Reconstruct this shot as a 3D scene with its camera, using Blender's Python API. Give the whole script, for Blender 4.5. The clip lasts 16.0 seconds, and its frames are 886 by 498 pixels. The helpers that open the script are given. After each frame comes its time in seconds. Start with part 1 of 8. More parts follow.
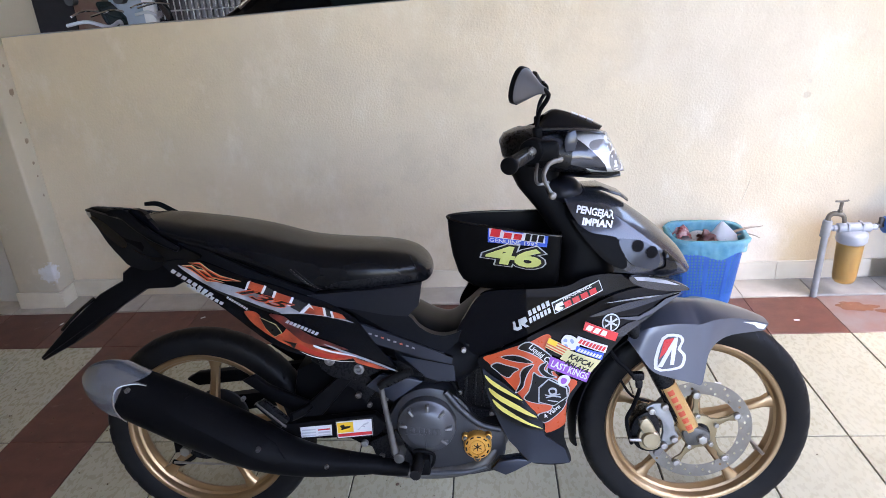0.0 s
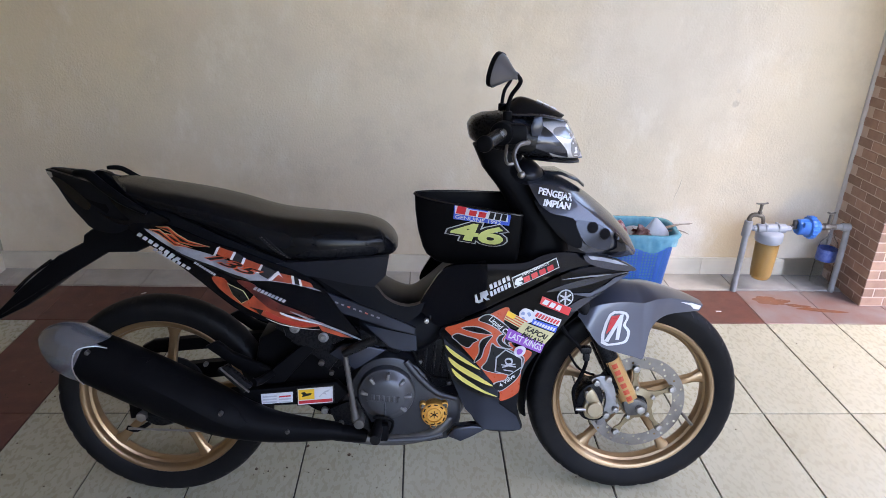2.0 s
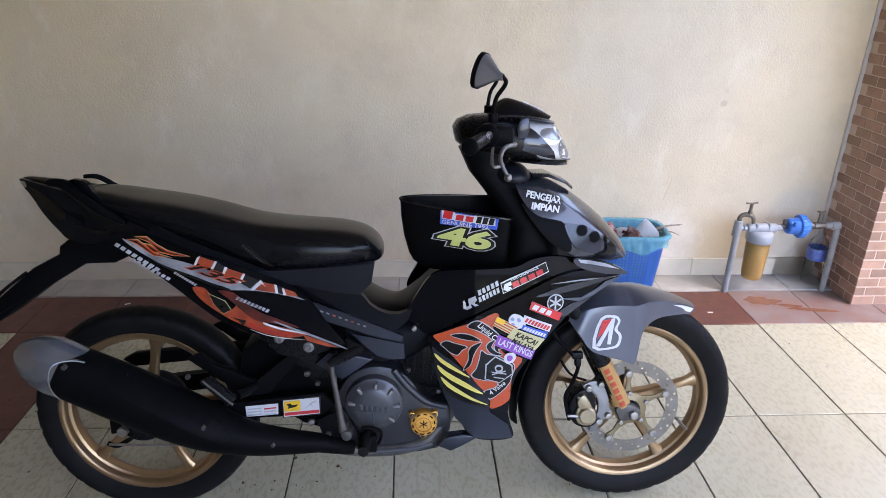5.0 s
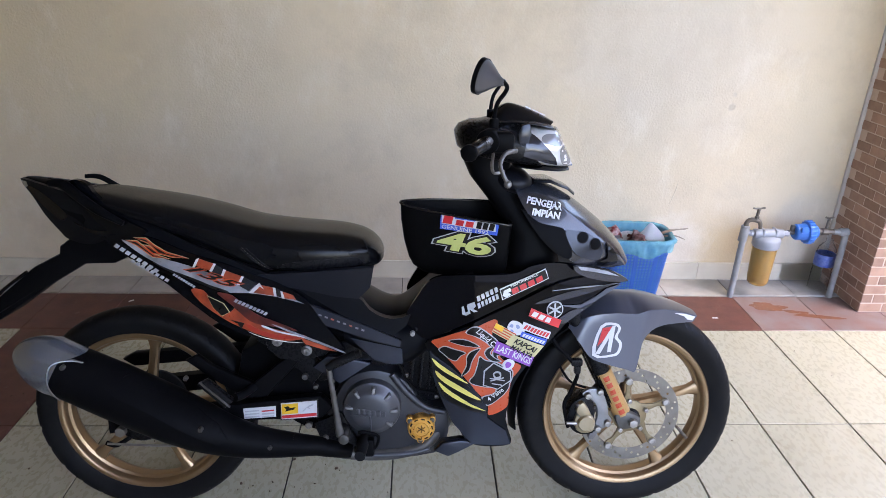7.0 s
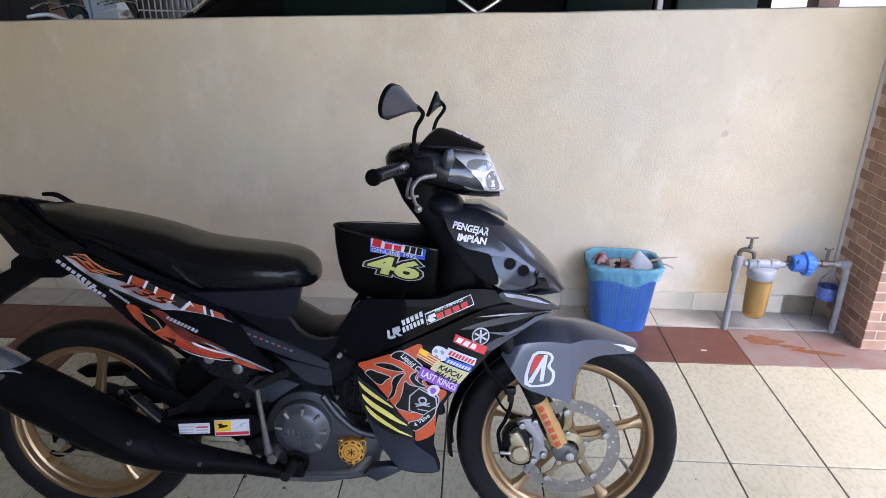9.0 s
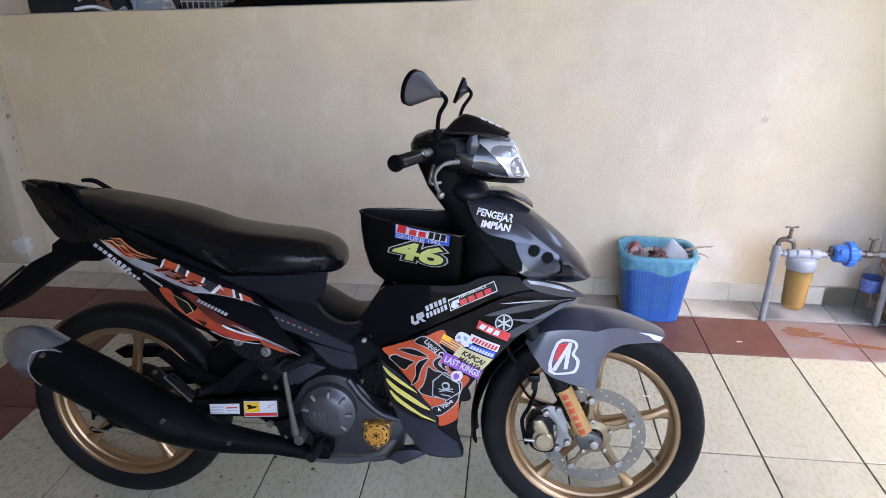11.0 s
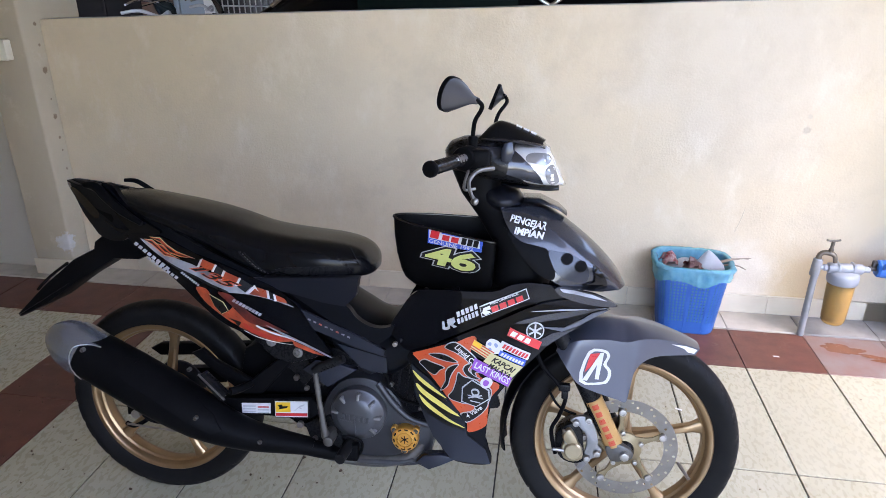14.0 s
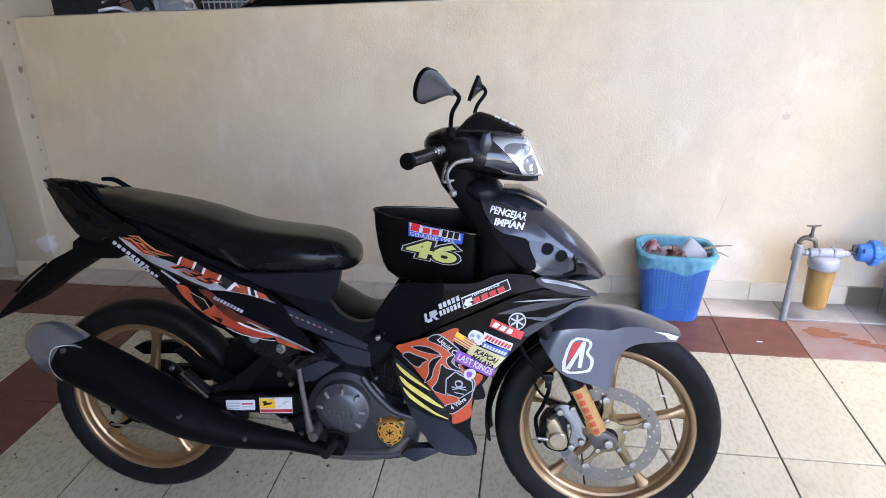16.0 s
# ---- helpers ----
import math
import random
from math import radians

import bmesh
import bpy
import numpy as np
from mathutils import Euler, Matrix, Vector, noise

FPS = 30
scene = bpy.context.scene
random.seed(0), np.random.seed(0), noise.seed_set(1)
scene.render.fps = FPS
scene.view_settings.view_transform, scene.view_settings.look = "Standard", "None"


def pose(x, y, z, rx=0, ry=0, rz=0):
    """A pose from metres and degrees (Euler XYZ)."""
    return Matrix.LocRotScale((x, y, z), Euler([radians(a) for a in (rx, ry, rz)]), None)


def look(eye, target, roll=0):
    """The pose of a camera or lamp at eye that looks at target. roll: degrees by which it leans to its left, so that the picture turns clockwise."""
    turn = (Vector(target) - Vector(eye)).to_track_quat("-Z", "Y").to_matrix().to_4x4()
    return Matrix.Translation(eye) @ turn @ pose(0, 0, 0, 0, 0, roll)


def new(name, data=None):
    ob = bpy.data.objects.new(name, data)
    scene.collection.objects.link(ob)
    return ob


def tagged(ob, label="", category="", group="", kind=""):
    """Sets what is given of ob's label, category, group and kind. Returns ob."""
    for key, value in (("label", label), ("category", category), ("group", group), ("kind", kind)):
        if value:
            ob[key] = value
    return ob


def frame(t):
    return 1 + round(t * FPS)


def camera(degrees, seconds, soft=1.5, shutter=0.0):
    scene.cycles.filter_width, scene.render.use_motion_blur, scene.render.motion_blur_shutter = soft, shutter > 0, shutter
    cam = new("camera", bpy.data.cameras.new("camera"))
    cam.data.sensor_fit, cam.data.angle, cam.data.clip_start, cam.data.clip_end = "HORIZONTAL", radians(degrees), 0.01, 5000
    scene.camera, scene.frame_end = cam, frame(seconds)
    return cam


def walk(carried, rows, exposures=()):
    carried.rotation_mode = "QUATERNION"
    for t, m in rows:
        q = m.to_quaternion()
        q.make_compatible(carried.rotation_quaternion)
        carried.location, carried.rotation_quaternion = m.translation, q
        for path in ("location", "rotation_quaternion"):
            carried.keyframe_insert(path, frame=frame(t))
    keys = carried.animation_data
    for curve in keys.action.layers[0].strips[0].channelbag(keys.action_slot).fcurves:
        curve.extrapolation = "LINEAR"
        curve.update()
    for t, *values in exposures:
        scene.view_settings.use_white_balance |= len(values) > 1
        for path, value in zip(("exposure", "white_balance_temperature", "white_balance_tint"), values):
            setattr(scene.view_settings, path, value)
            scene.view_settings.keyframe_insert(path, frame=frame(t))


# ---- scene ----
cam = camera(67.6, 16.0, soft=0.5)
PATH = [
    (0, (-1.07, -1.688, 1.391), (-1.216, 0.143, 0.598), -3.5),
    (0.5, (-1.147, -1.732, 1.365), (-1.092, 0.054, 0.467), -0.4),
    (1, (-1.168, -1.752, 1.368), (-1.1, 0.048, 0.498), 1.3),
    (1.5, (-1.163, -1.768, 1.377), (-1.094, 0.051, 0.549), 0.8),
    (2, (-1.163, -1.778, 1.373), (-1.088, 0.052, 0.569), 1.5),
    (2.5, (-1.165, -1.738, 1.368), (-1.051, 0.082, 0.547), 1.7),
    (3, (-1.147, -1.715, 1.362), (-1.009, 0.093, 0.517), 1.1),
    (3.5, (-1.116, -1.709, 1.36), (-0.966, 0.111, 0.543), 1.6),
    (4, (-1.138, -1.726, 1.368), (-1.014, 0.11, 0.583), 1.4),
    (4.5, (-1.151, -1.745, 1.363), (-1.009, 0.088, 0.575), 0.9),
    (4.7, (-1.151, -1.745, 1.363), (-1.046, 0.088, 0.572), 0.8),
    (6.8, (-1.152, -1.733, 1.374), (-1.056, 0.1, 0.578), 1.3),
    (7, (-1.13, -1.73, 1.378), (-1.054, 0.1, 0.576), 1.4),
    (7.5, (-1.002, -1.733, 1.398), (-1.042, 0.115, 0.635), 2.7),
    (8, (-0.876, -1.721, 1.386), (-1.018, 0.11, 0.594), 1.5),
    (8.5, (-0.843, -1.73, 1.382), (-0.95, 0.104, 0.593), 1.7),
    (9, (-0.844, -1.727, 1.387), (-0.92, 0.129, 0.644), 0.9),
    (9.2, (-0.842, -1.727, 1.387), (-0.952, 0.127, 0.632), 0.8),
    (11.3, (-0.806, -1.73, 1.383), (-1.022, 0.102, 0.608), -0.1),
    (11.5, (-0.805, -1.73, 1.383), (-1.047, 0.102, 0.617), -0.1),
    (12, (-0.813, -1.729, 1.388), (-1.12, 0.097, 0.633), 0.2),
    (12.5, (-0.817, -1.727, 1.384), (-1.126, 0.099, 0.628), 0.6),
    (13, (-0.816, -1.724, 1.387), (-1.125, 0.097, 0.62), 0.0),
    (13.5, (-0.813, -1.731, 1.387), (-1.116, 0.098, 0.637), 0.1),
    (14, (-0.813, -1.731, 1.386), (-1.098, 0.096, 0.625), 0.1),
    (14.5, (-0.8, -1.731, 1.386), (-1.059, 0.096, 0.615), -0.3),
    (15, (-0.804, -1.733, 1.384), (-1.062, 0.098, 0.623), -0.1),
    (15.5, (-0.803, -1.733, 1.385), (-1.083, 0.094, 0.62), -0.3),
    (16, (-0.794, -1.729, 1.382), (-1.045, 0.096, 0.604), -0.7),
]
EXPOSURES = [(t, stops + 0.89, 7250, 22) for t, stops in ((0.0, 2.88), (0.5, 2.67), (1.0, 2.55), (1.5, 2.53), (3.0, 2.45), (4.5, 2.47), (7.0, 2.54), (8.0, 2.55), (9.0, 2.5), (11.5, 2.62), (12.0, 2.75), (13.0, 2.78), (16.0, 2.76))]
walk(cam, [(t, look(eye, target, roll)) for t, eye, target, roll in PATH],
     exposures=EXPOSURES)

# ---- world, sun ----
world = bpy.data.worlds.new("sky")
world.use_nodes = True
scene.world = world
_n = world.node_tree.nodes
_sky = _n.new("ShaderNodeTexSky")
_sky.sky_type, _sky.sun_disc = "NISHITA", False
_sky.sun_elevation, _sky.sun_rotation = radians(57), radians(126)
_sky.dust_density, _sky.air_density, _sky.ozone_density = 0.6, 1.0, 1.6
_n["Background"].inputs[1].default_value = 0.13
world.node_tree.links.new(_sky.outputs[0], _n["Background"].inputs[0])
sun_data = bpy.data.lights.new("sun", "SUN")
sun_data.energy, sun_data.angle, sun_data.color = 0.37, radians(24), (0.96, 0.98, 1.0)
sun = new("sun", sun_data)
sun.matrix_world = look((11, -8, 21), (0, 0, 0))

# ---- materials ----
def material(name, colour, rough=0.5, metal=0.0, second=None, scale=8.0, amount=0.5, fine=120.0, bump=0.1, depth=0.001,
             rough_var=0.08, coat=0.0, per_piece=0.0, stretch=(1, 1, 1), spec=0.5):
    """A surface with two scales of variation: broad patches towards a second colour, and fine grain with relief."""
    m = bpy.data.materials.new(name)
    m.use_nodes = True
    t = m.node_tree
    n, link = t.nodes, t.links.new
    p = n["Principled BSDF"]
    p.inputs["Metallic"].default_value = metal
    p.inputs["Coat Weight"].default_value = coat
    p.inputs["Specular IOR Level"].default_value = spec
    p.inputs["Coat Roughness"].default_value = 0.08
    co = n.new("ShaderNodeTexCoord")
    mp = n.new("ShaderNodeMapping")
    mp.inputs["Scale"].default_value = stretch
    if per_piece:
        co = n.new("ShaderNodeNewGeometry")
    link(co.outputs["Position" if per_piece else "Object"], mp.inputs["Vector"])
    broad, grain = n.new("ShaderNodeTexNoise"), n.new("ShaderNodeTexNoise")
    broad.inputs["Scale"].default_value, broad.inputs["Detail"].default_value = scale, 5
    grain.inputs["Scale"].default_value, grain.inputs["Detail"].default_value = fine, 3
    link(mp.outputs[0], broad.inputs["Vector"])
    link(mp.outputs[0], grain.inputs["Vector"])
    mix = n.new("ShaderNodeMix")
    mix.data_type = "RGBA"
    second = second or tuple(c * 0.8 for c in colour)
    mix.inputs[6].default_value = (*colour, 1)
    mix.inputs[7].default_value = (*second, 1)
    ramp = n.new("ShaderNodeMapRange")
    ramp.inputs[1].default_value, ramp.inputs[2].default_value = 0.35, 0.75
    ramp.inputs[3].default_value, ramp.inputs[4].default_value = 0.0, amount
    link(broad.outputs["Fac"], ramp.inputs[0])
    link(ramp.outputs[0], mix.inputs[0])
    out = mix.outputs[2]
    if per_piece:
        info, hsv, rng = n.new("ShaderNodeObjectInfo"), n.new("ShaderNodeHueSaturation"), n.new("ShaderNodeMapRange")
        rng.inputs[3].default_value, rng.inputs[4].default_value = 1 - per_piece, 1 + per_piece
        link(info.outputs["Random"], rng.inputs[0])
        link(rng.outputs[0], hsv.inputs["Value"])
        link(out, hsv.inputs["Color"])
        out = hsv.outputs[0]
    link(out, p.inputs["Base Color"])
    rr = n.new("ShaderNodeMapRange")
    rr.inputs[3].default_value, rr.inputs[4].default_value = max(0.02, rough - rough_var), min(1, rough + rough_var)
    link(grain.outputs["Fac"], rr.inputs[0])
    link(rr.outputs[0], p.inputs["Roughness"])
    if bump:
        b = n.new("ShaderNodeBump")
        b.inputs["Strength"].default_value, b.inputs["Distance"].default_value = bump, depth
        link(grain.outputs["Fac"], b.inputs["Height"])
        link(b.outputs[0], p.inputs["Normal"])
    return m


def stain(m, colour, x, y, z, size, amount=0.5, seed=3.0, soft=0.35, tight=6.0):
    """Adds one ragged stain to a material, round a place in the object's own space."""
    t = m.node_tree
    n, link = t.nodes, t.links.new
    p = n["Principled BSDF"]
    src = p.inputs["Base Color"].links[0].from_socket
    co, sub, scl, ln = n.new("ShaderNodeTexCoord"), n.new("ShaderNodeVectorMath"), n.new("ShaderNodeVectorMath"), n.new("ShaderNodeVectorMath")
    sub.operation, scl.operation, ln.operation = "SUBTRACT", "DIVIDE", "LENGTH"
    sub.inputs[1].default_value, scl.inputs[1].default_value = (x, y, z), (size, size, size)
    link(co.outputs["Object"], sub.inputs[0])
    link(sub.outputs[0], scl.inputs[0])
    link(scl.outputs[0], ln.inputs[0])
    no = n.new("ShaderNodeTexNoise")
    no.noise_dimensions = "4D"
    no.inputs["W"].default_value, no.inputs["Scale"].default_value, no.inputs["Detail"].default_value = seed, tight, 6
    link(co.outputs["Object"], no.inputs["Vector"])
    ad = n.new("ShaderNodeMath")
    ad.operation = "ADD"
    link(ln.outputs["Value"], ad.inputs[0])
    link(no.outputs["Fac"], ad.inputs[1])
    rng = n.new("ShaderNodeMapRange")
    rng.inputs[1].default_value, rng.inputs[2].default_value = 1.0, 1.0 + soft
    rng.inputs[3].default_value, rng.inputs[4].default_value = amount, 0.0
    link(ad.outputs[0], rng.inputs[0])
    mix = n.new("ShaderNodeMix")
    mix.data_type = "RGBA"
    mix.inputs[7].default_value = (*colour, 1)
    link(rng.outputs[0], mix.inputs[0])
    link(src, mix.inputs[6])
    link(mix.outputs[2], p.inputs["Base Color"])
    return m


def glass(name, colour=(1, 1, 1), rough=0.03, alpha=1.0):
    m = material(name, colour, rough, bump=0, amount=0.1)
    p = m.node_tree.nodes["Principled BSDF"]
    p.inputs["Transmission Weight"].default_value = alpha
    p.inputs["IOR"].default_value = 1.3
    return m


# ---- mesh kit ----
def finish(name, bm, mat, parent=None, label="", smooth=None):
    bmesh.ops.recalc_face_normals(bm, faces=bm.faces)
    me = bpy.data.meshes.new(name)
    bm.to_mesh(me)
    bm.free()
    if mat:
        me.materials.append(mat)
    if smooth:
        me.polygons.foreach_set("use_smooth", [True] * len(me.polygons))
        me.set_sharp_from_angle(angle=radians(smooth))
    ob = new(name, me)
    ob.parent = parent
    return tagged(ob, label)


def part(name, bm, mat, parent, label="", smooth=40):
    return finish(name, bm, mat, parent, label, smooth)


def thing(name, label, category, place=None, kind="", group=""):
    ob = new(name)
    ob.empty_display_size = 0.05
    if place is not None:
        ob.matrix_world = place
    return tagged(ob, label, category, group, kind)


def box(bm, lo, hi, bevel=0.0, seg=2):
    """A bevelled box between two corners, added to bm."""
    lo, hi = Vector(lo), Vector(hi)
    made = bmesh.ops.create_cube(bm, size=1.0, matrix=Matrix.LocRotScale((lo + hi) / 2, None, hi - lo))
    if bevel:
        edges = list({e for v in made["verts"] for e in v.link_edges})
        bmesh.ops.bevel(bm, geom=edges, offset=bevel, segments=seg, affect="EDGES", profile=0.5)
    return bm


def turned(bm, m):
    bmesh.ops.transform(bm, matrix=m, verts=bm.verts)
    return bm


def rod(bm, a, b, r, seg=16, r2=None, bevel=0.0):
    """A round bar from a to b."""
    a, b = Vector(a), Vector(b)
    q = (b - a).to_track_quat("Z", "Y")
    m = Matrix.LocRotScale((a + b) / 2, q, None)
    made = bmesh.ops.create_cone(bm, cap_ends=True, segments=seg, radius1=r, radius2=r if r2 is None else r2, depth=(b - a).length, matrix=m)
    if bevel:
        edges = list({e for v in made["verts"] for e in v.link_edges if any(len(f.verts) > 4 for f in e.link_faces)})
        bmesh.ops.bevel(bm, geom=edges, offset=bevel, segments=2, affect="EDGES", profile=0.5)
    return bm


def curve_points(pts, per=6, closed=False):
    """A smooth line through the given points."""
    pts = [Vector(p) for p in pts]
    n, out = len(pts), []
    for i in range(n if closed else n - 1):
        p1, p2 = pts[i], pts[(i + 1) % n]
        p0 = pts[i - 1] if closed or i else p1
        p3 = pts[(i + 2) % n] if closed or i + 2 < n else p2
        for k in range(per):
            s = k / per
            out.append(0.5 * (2 * p1 + (p2 - p0) * s + (2 * p0 - 5 * p1 + 4 * p2 - p3) * s * s + (3 * p1 - p0 - 3 * p2 + p3) * s ** 3))
    return out if closed else out + [pts[-1]]


def tube(bm, pts, r, seg=10, per=6, closed=False, smooth=True):
    """A round tube along a line; r is one radius or one for each point."""
    n0 = len(pts)
    line = curve_points(pts, per, closed) if smooth else [Vector(p) for p in pts]
    radii = r if isinstance(r, (list, tuple)) else [r] * n0
    rings, up = [], None
    for i, p in enumerate(line):
        a = line[i - 1] if i or closed else p
        b = line[(i + 1) % len(line)] if i + 1 < len(line) or closed else p
        d = (b - a).normalized()
        if up is None:
            up = d.orthogonal().normalized()
        up = (up - d * up.dot(d)).normalized()
        side = d.cross(up)
        f = i * (n0 - (0 if closed else 1)) / max(1, len(line) - (0 if closed else 1))
        k = min(int(f), n0 - 1)
        rad = radii[k] + (radii[min(k + 1, n0 - 1)] - radii[k]) * (f - int(f))
        rings.append([bm.verts.new(p + (up * math.cos(t) + side * math.sin(t)) * rad) for t in (2 * math.pi * j / seg for j in range(seg))])
    for i in range(len(rings) - (0 if closed else 1)):
        r1, r2 = rings[i], rings[(i + 1) % len(rings)]
        for j in range(seg):
            bm.faces.new((r1[j], r1[(j + 1) % seg], r2[(j + 1) % seg], r2[j]))
    if not closed:
        bm.faces.new(rings[0]), bm.faces.new(rings[-1][::-1])
    return bm


def lathe(bm, profile, centre=(0, 0, 0), axis="y", seg=48, closed=False):
    """Turns (radius, along) pairs round an axis."""
    rings = []
    for r, a in profile:
        ring = []
        for j in range(seg):
            t = 2 * math.pi * j / seg
            u, v = r * math.cos(t), r * math.sin(t)
            p = {"y": (u, a, v), "z": (u, v, a), "x": (a, u, v)}[axis]
            ring.append(bm.verts.new(Vector(p) + Vector(centre)))
        rings.append(ring)
    for i in range(len(rings) - (0 if closed else 1)):
        r1, r2 = rings[i], rings[(i + 1) % len(rings)]
        for j in range(seg):
            bm.faces.new((r1[j], r1[(j + 1) % seg], r2[(j + 1) % seg], r2[j]))
    if not closed:
        if profile[0][0] > 1e-5:
            bm.faces.new(rings[0])
        if profile[-1][0] > 1e-5:
            bm.faces.new(rings[-1][::-1])
    bmesh.ops.remove_doubles(bm, verts=bm.verts, dist=1e-6)
    return bm


def loft(bm, sections, cap=True):
    """Skins rings of equal count."""
    rings = [[bm.verts.new(p) for p in s] for s in sections]
    n = len(rings[0])
    for r1, r2 in zip(rings, rings[1:]):
        for j in range(n):
            bm.faces.new((r1[j], r1[(j + 1) % n], r2[(j + 1) % n], r2[j]))
    if cap:
        bm.faces.new(rings[0]), bm.faces.new(rings[-1][::-1])
    return bm


def oval(x, y, z, hw, hh, power=2.6, n=24, top=1.0):
    """A rounded cross-section at x, half as wide as hw and half as high as hh."""
    ring = []
    for j in range(n):
        t = 2 * math.pi * j / n
        c, s = math.cos(t), math.sin(t)
        ring.append(Vector((x, y + hw * math.copysign(abs(c) ** (2 / power), c), z + hh * math.copysign(abs(s) ** (2 / power), s))))
    return ring


class Shell:
    """An outer skin seen from the side: y = -half(x, z), rolled in towards its outline."""

    def __init__(self, outline, half, roll=0.012, per=5, sharp=False):
        flat = [Vector((x, 0, z)) for x, z in outline]
        self.line = flat if sharp else curve_points(flat, per, True)
        self.half, self.roll = half, roll
        self.a = np.array([(p.x, p.z) for p in self.line])
        self.b = np.roll(self.a, -1, axis=0)

    def gap(self, x, z):
        p, d = np.array((x, z)), self.b - self.a
        t = np.clip(((p - self.a) * d).sum(1) / np.maximum((d * d).sum(1), 1e-12), 0, 1)
        return float(np.sqrt((((self.a + d * t[:, None]) - p) ** 2).sum(1).min()))

    def y(self, x, z):
        h = self.half(x, z) if callable(self.half) else self.half
        d, r = self.gap(x, z), self.roll
        return -h + (r - math.sqrt(max(0.0, r * r - (r - d) ** 2)) if r and d < r else 0.0)


def cut_sheet(outline, step):
    """A flat sheet in the xz plane, cut into cells."""
    bm = bmesh.new()
    bm.faces.new([bm.verts.new((p[0], 0, p[2])) for p in outline])
    xs, zs = [p[0] for p in outline], [p[2] for p in outline]
    for axis, lo, hi in ((0, min(xs), max(xs)), (2, min(zs), max(zs))):
        n = max(1, int((hi - lo) / step))
        for i in range(1, n):
            co, no = [0, 0, 0], [0, 0, 0]
            co[axis], no[axis] = lo + (hi - lo) * i / n, 1
            bmesh.ops.bisect_plane(bm, geom=bm.verts[:] + bm.edges[:] + bm.faces[:], dist=1e-6, plane_co=co, plane_no=no)
    bmesh.ops.triangulate(bm, faces=[f for f in bm.faces if len(f.verts) > 4])
    return bm


def panel(name, shell, mat, parent, label="", thick=0.004, step=0.014, both=True, smooth=50):
    """A moulded panel on the near side and, with both, its mirror image on the far side."""
    shell.roll, step = 0.0, min(step, 0.012)
    bm = cut_sheet(shell.line, step)
    for v in bm.verts:
        v.co.y = shell.y(v.co.x, v.co.z)
    rim = [e for e in bm.edges if e.is_boundary]
    deep = bmesh.ops.extrude_edge_only(bm, edges=rim)["geom"]
    for v in (g for g in deep if isinstance(g, bmesh.types.BMVert)):
        v.co.y += thick * 2
    bmesh.ops.holes_fill(bm, edges=[e for e in bm.edges if e.is_boundary], sides=0)
    if both:
        twin = bm.copy()
        for v in twin.verts:
            v.co.y *= -1
        part(name, twin, mat, parent, label, smooth)
    return part(name, bm, mat, parent, label, smooth)


def decal(name, outline, shell, mat, parent, lift=0.0012, label="", step=0.008, per=4, sharp=False):
    """A sticker that follows a shell."""
    flat = [Vector((x, 0, z)) for x, z in outline]
    bm = cut_sheet(flat if sharp else curve_points(flat, per, True), step)
    for v in bm.verts:
        v.co.y = shell.y(v.co.x, v.co.z) - lift
    made = bmesh.ops.extrude_face_region(bm, geom=bm.faces[:])["geom"]
    for v in (g for g in made if isinstance(g, bmesh.types.BMVert)):
        v.co.y += 0.0008
    return part(name, bm, mat, parent, label, 30)


def lettering(name, words, shell, mat, parent, x, z, size, turn=0.0, shear=0.0, squeeze=1.0, bold=0.0, lift=0.002, label="", align="LEFT"):
    """Words laid on a shell with the built-in font."""
    cu = bpy.data.curves.new(name, "FONT")
    cu.body, cu.size, cu.shear, cu.offset, cu.resolution_u, cu.align_x = words, size, shear, bold, 3, align
    tmp = new("tmp", cu)
    me = bpy.data.meshes.new_from_object(tmp.evaluated_get(bpy.context.evaluated_depsgraph_get()))
    bpy.data.objects.remove(tmp)
    bm = bmesh.new()
    bm.from_mesh(me)
    bpy.data.meshes.remove(me)
    c, s = math.cos(radians(turn)), math.sin(radians(turn))
    for v in bm.verts:
        u, w = v.co.x * squeeze, v.co.y
        px, pz = x + u * c - w * s, z + u * s + w * c
        v.co = (px, (shell.y(px, pz) if shell else 0) - lift, pz)
    return part(name, bm, mat, parent, label, 30)


def word_bars(name, shell, mat, parent, x, z, dx, dz, n, h, lift=0.002, slant=0.2, fill=0.70, label=""):
    """A name that is not spelled out: one plain slanted bar for each letter, laid on a shell."""
    bm = bmesh.new()
    u = Vector((dx, dz)).normalized()
    v, cell = Vector((-u.y, u.x)), math.hypot(dx, dz) / n
    for k in range(n):
        ring = []
        for uu, vv in ((0, 0), (cell * fill, 0), (cell * fill, h), (0, h)):
            p = Vector((x, z)) + u * (cell * k + uu + slant * vv) + v * vv
            ring.append((p.x, shell.y(p.x, p.y) - lift, p.y))
        front = [bm.verts.new(p) for p in ring]
        back = [bm.verts.new((p[0], p[1] + 0.0008, p[2])) for p in ring]
        bm.faces.new(front), bm.faces.new(back[::-1])
        for q in range(4):
            bm.faces.new((front[q], front[(q + 1) % 4], back[(q + 1) % 4], back[q]))
    return part(name, bm, mat, parent, label, None)

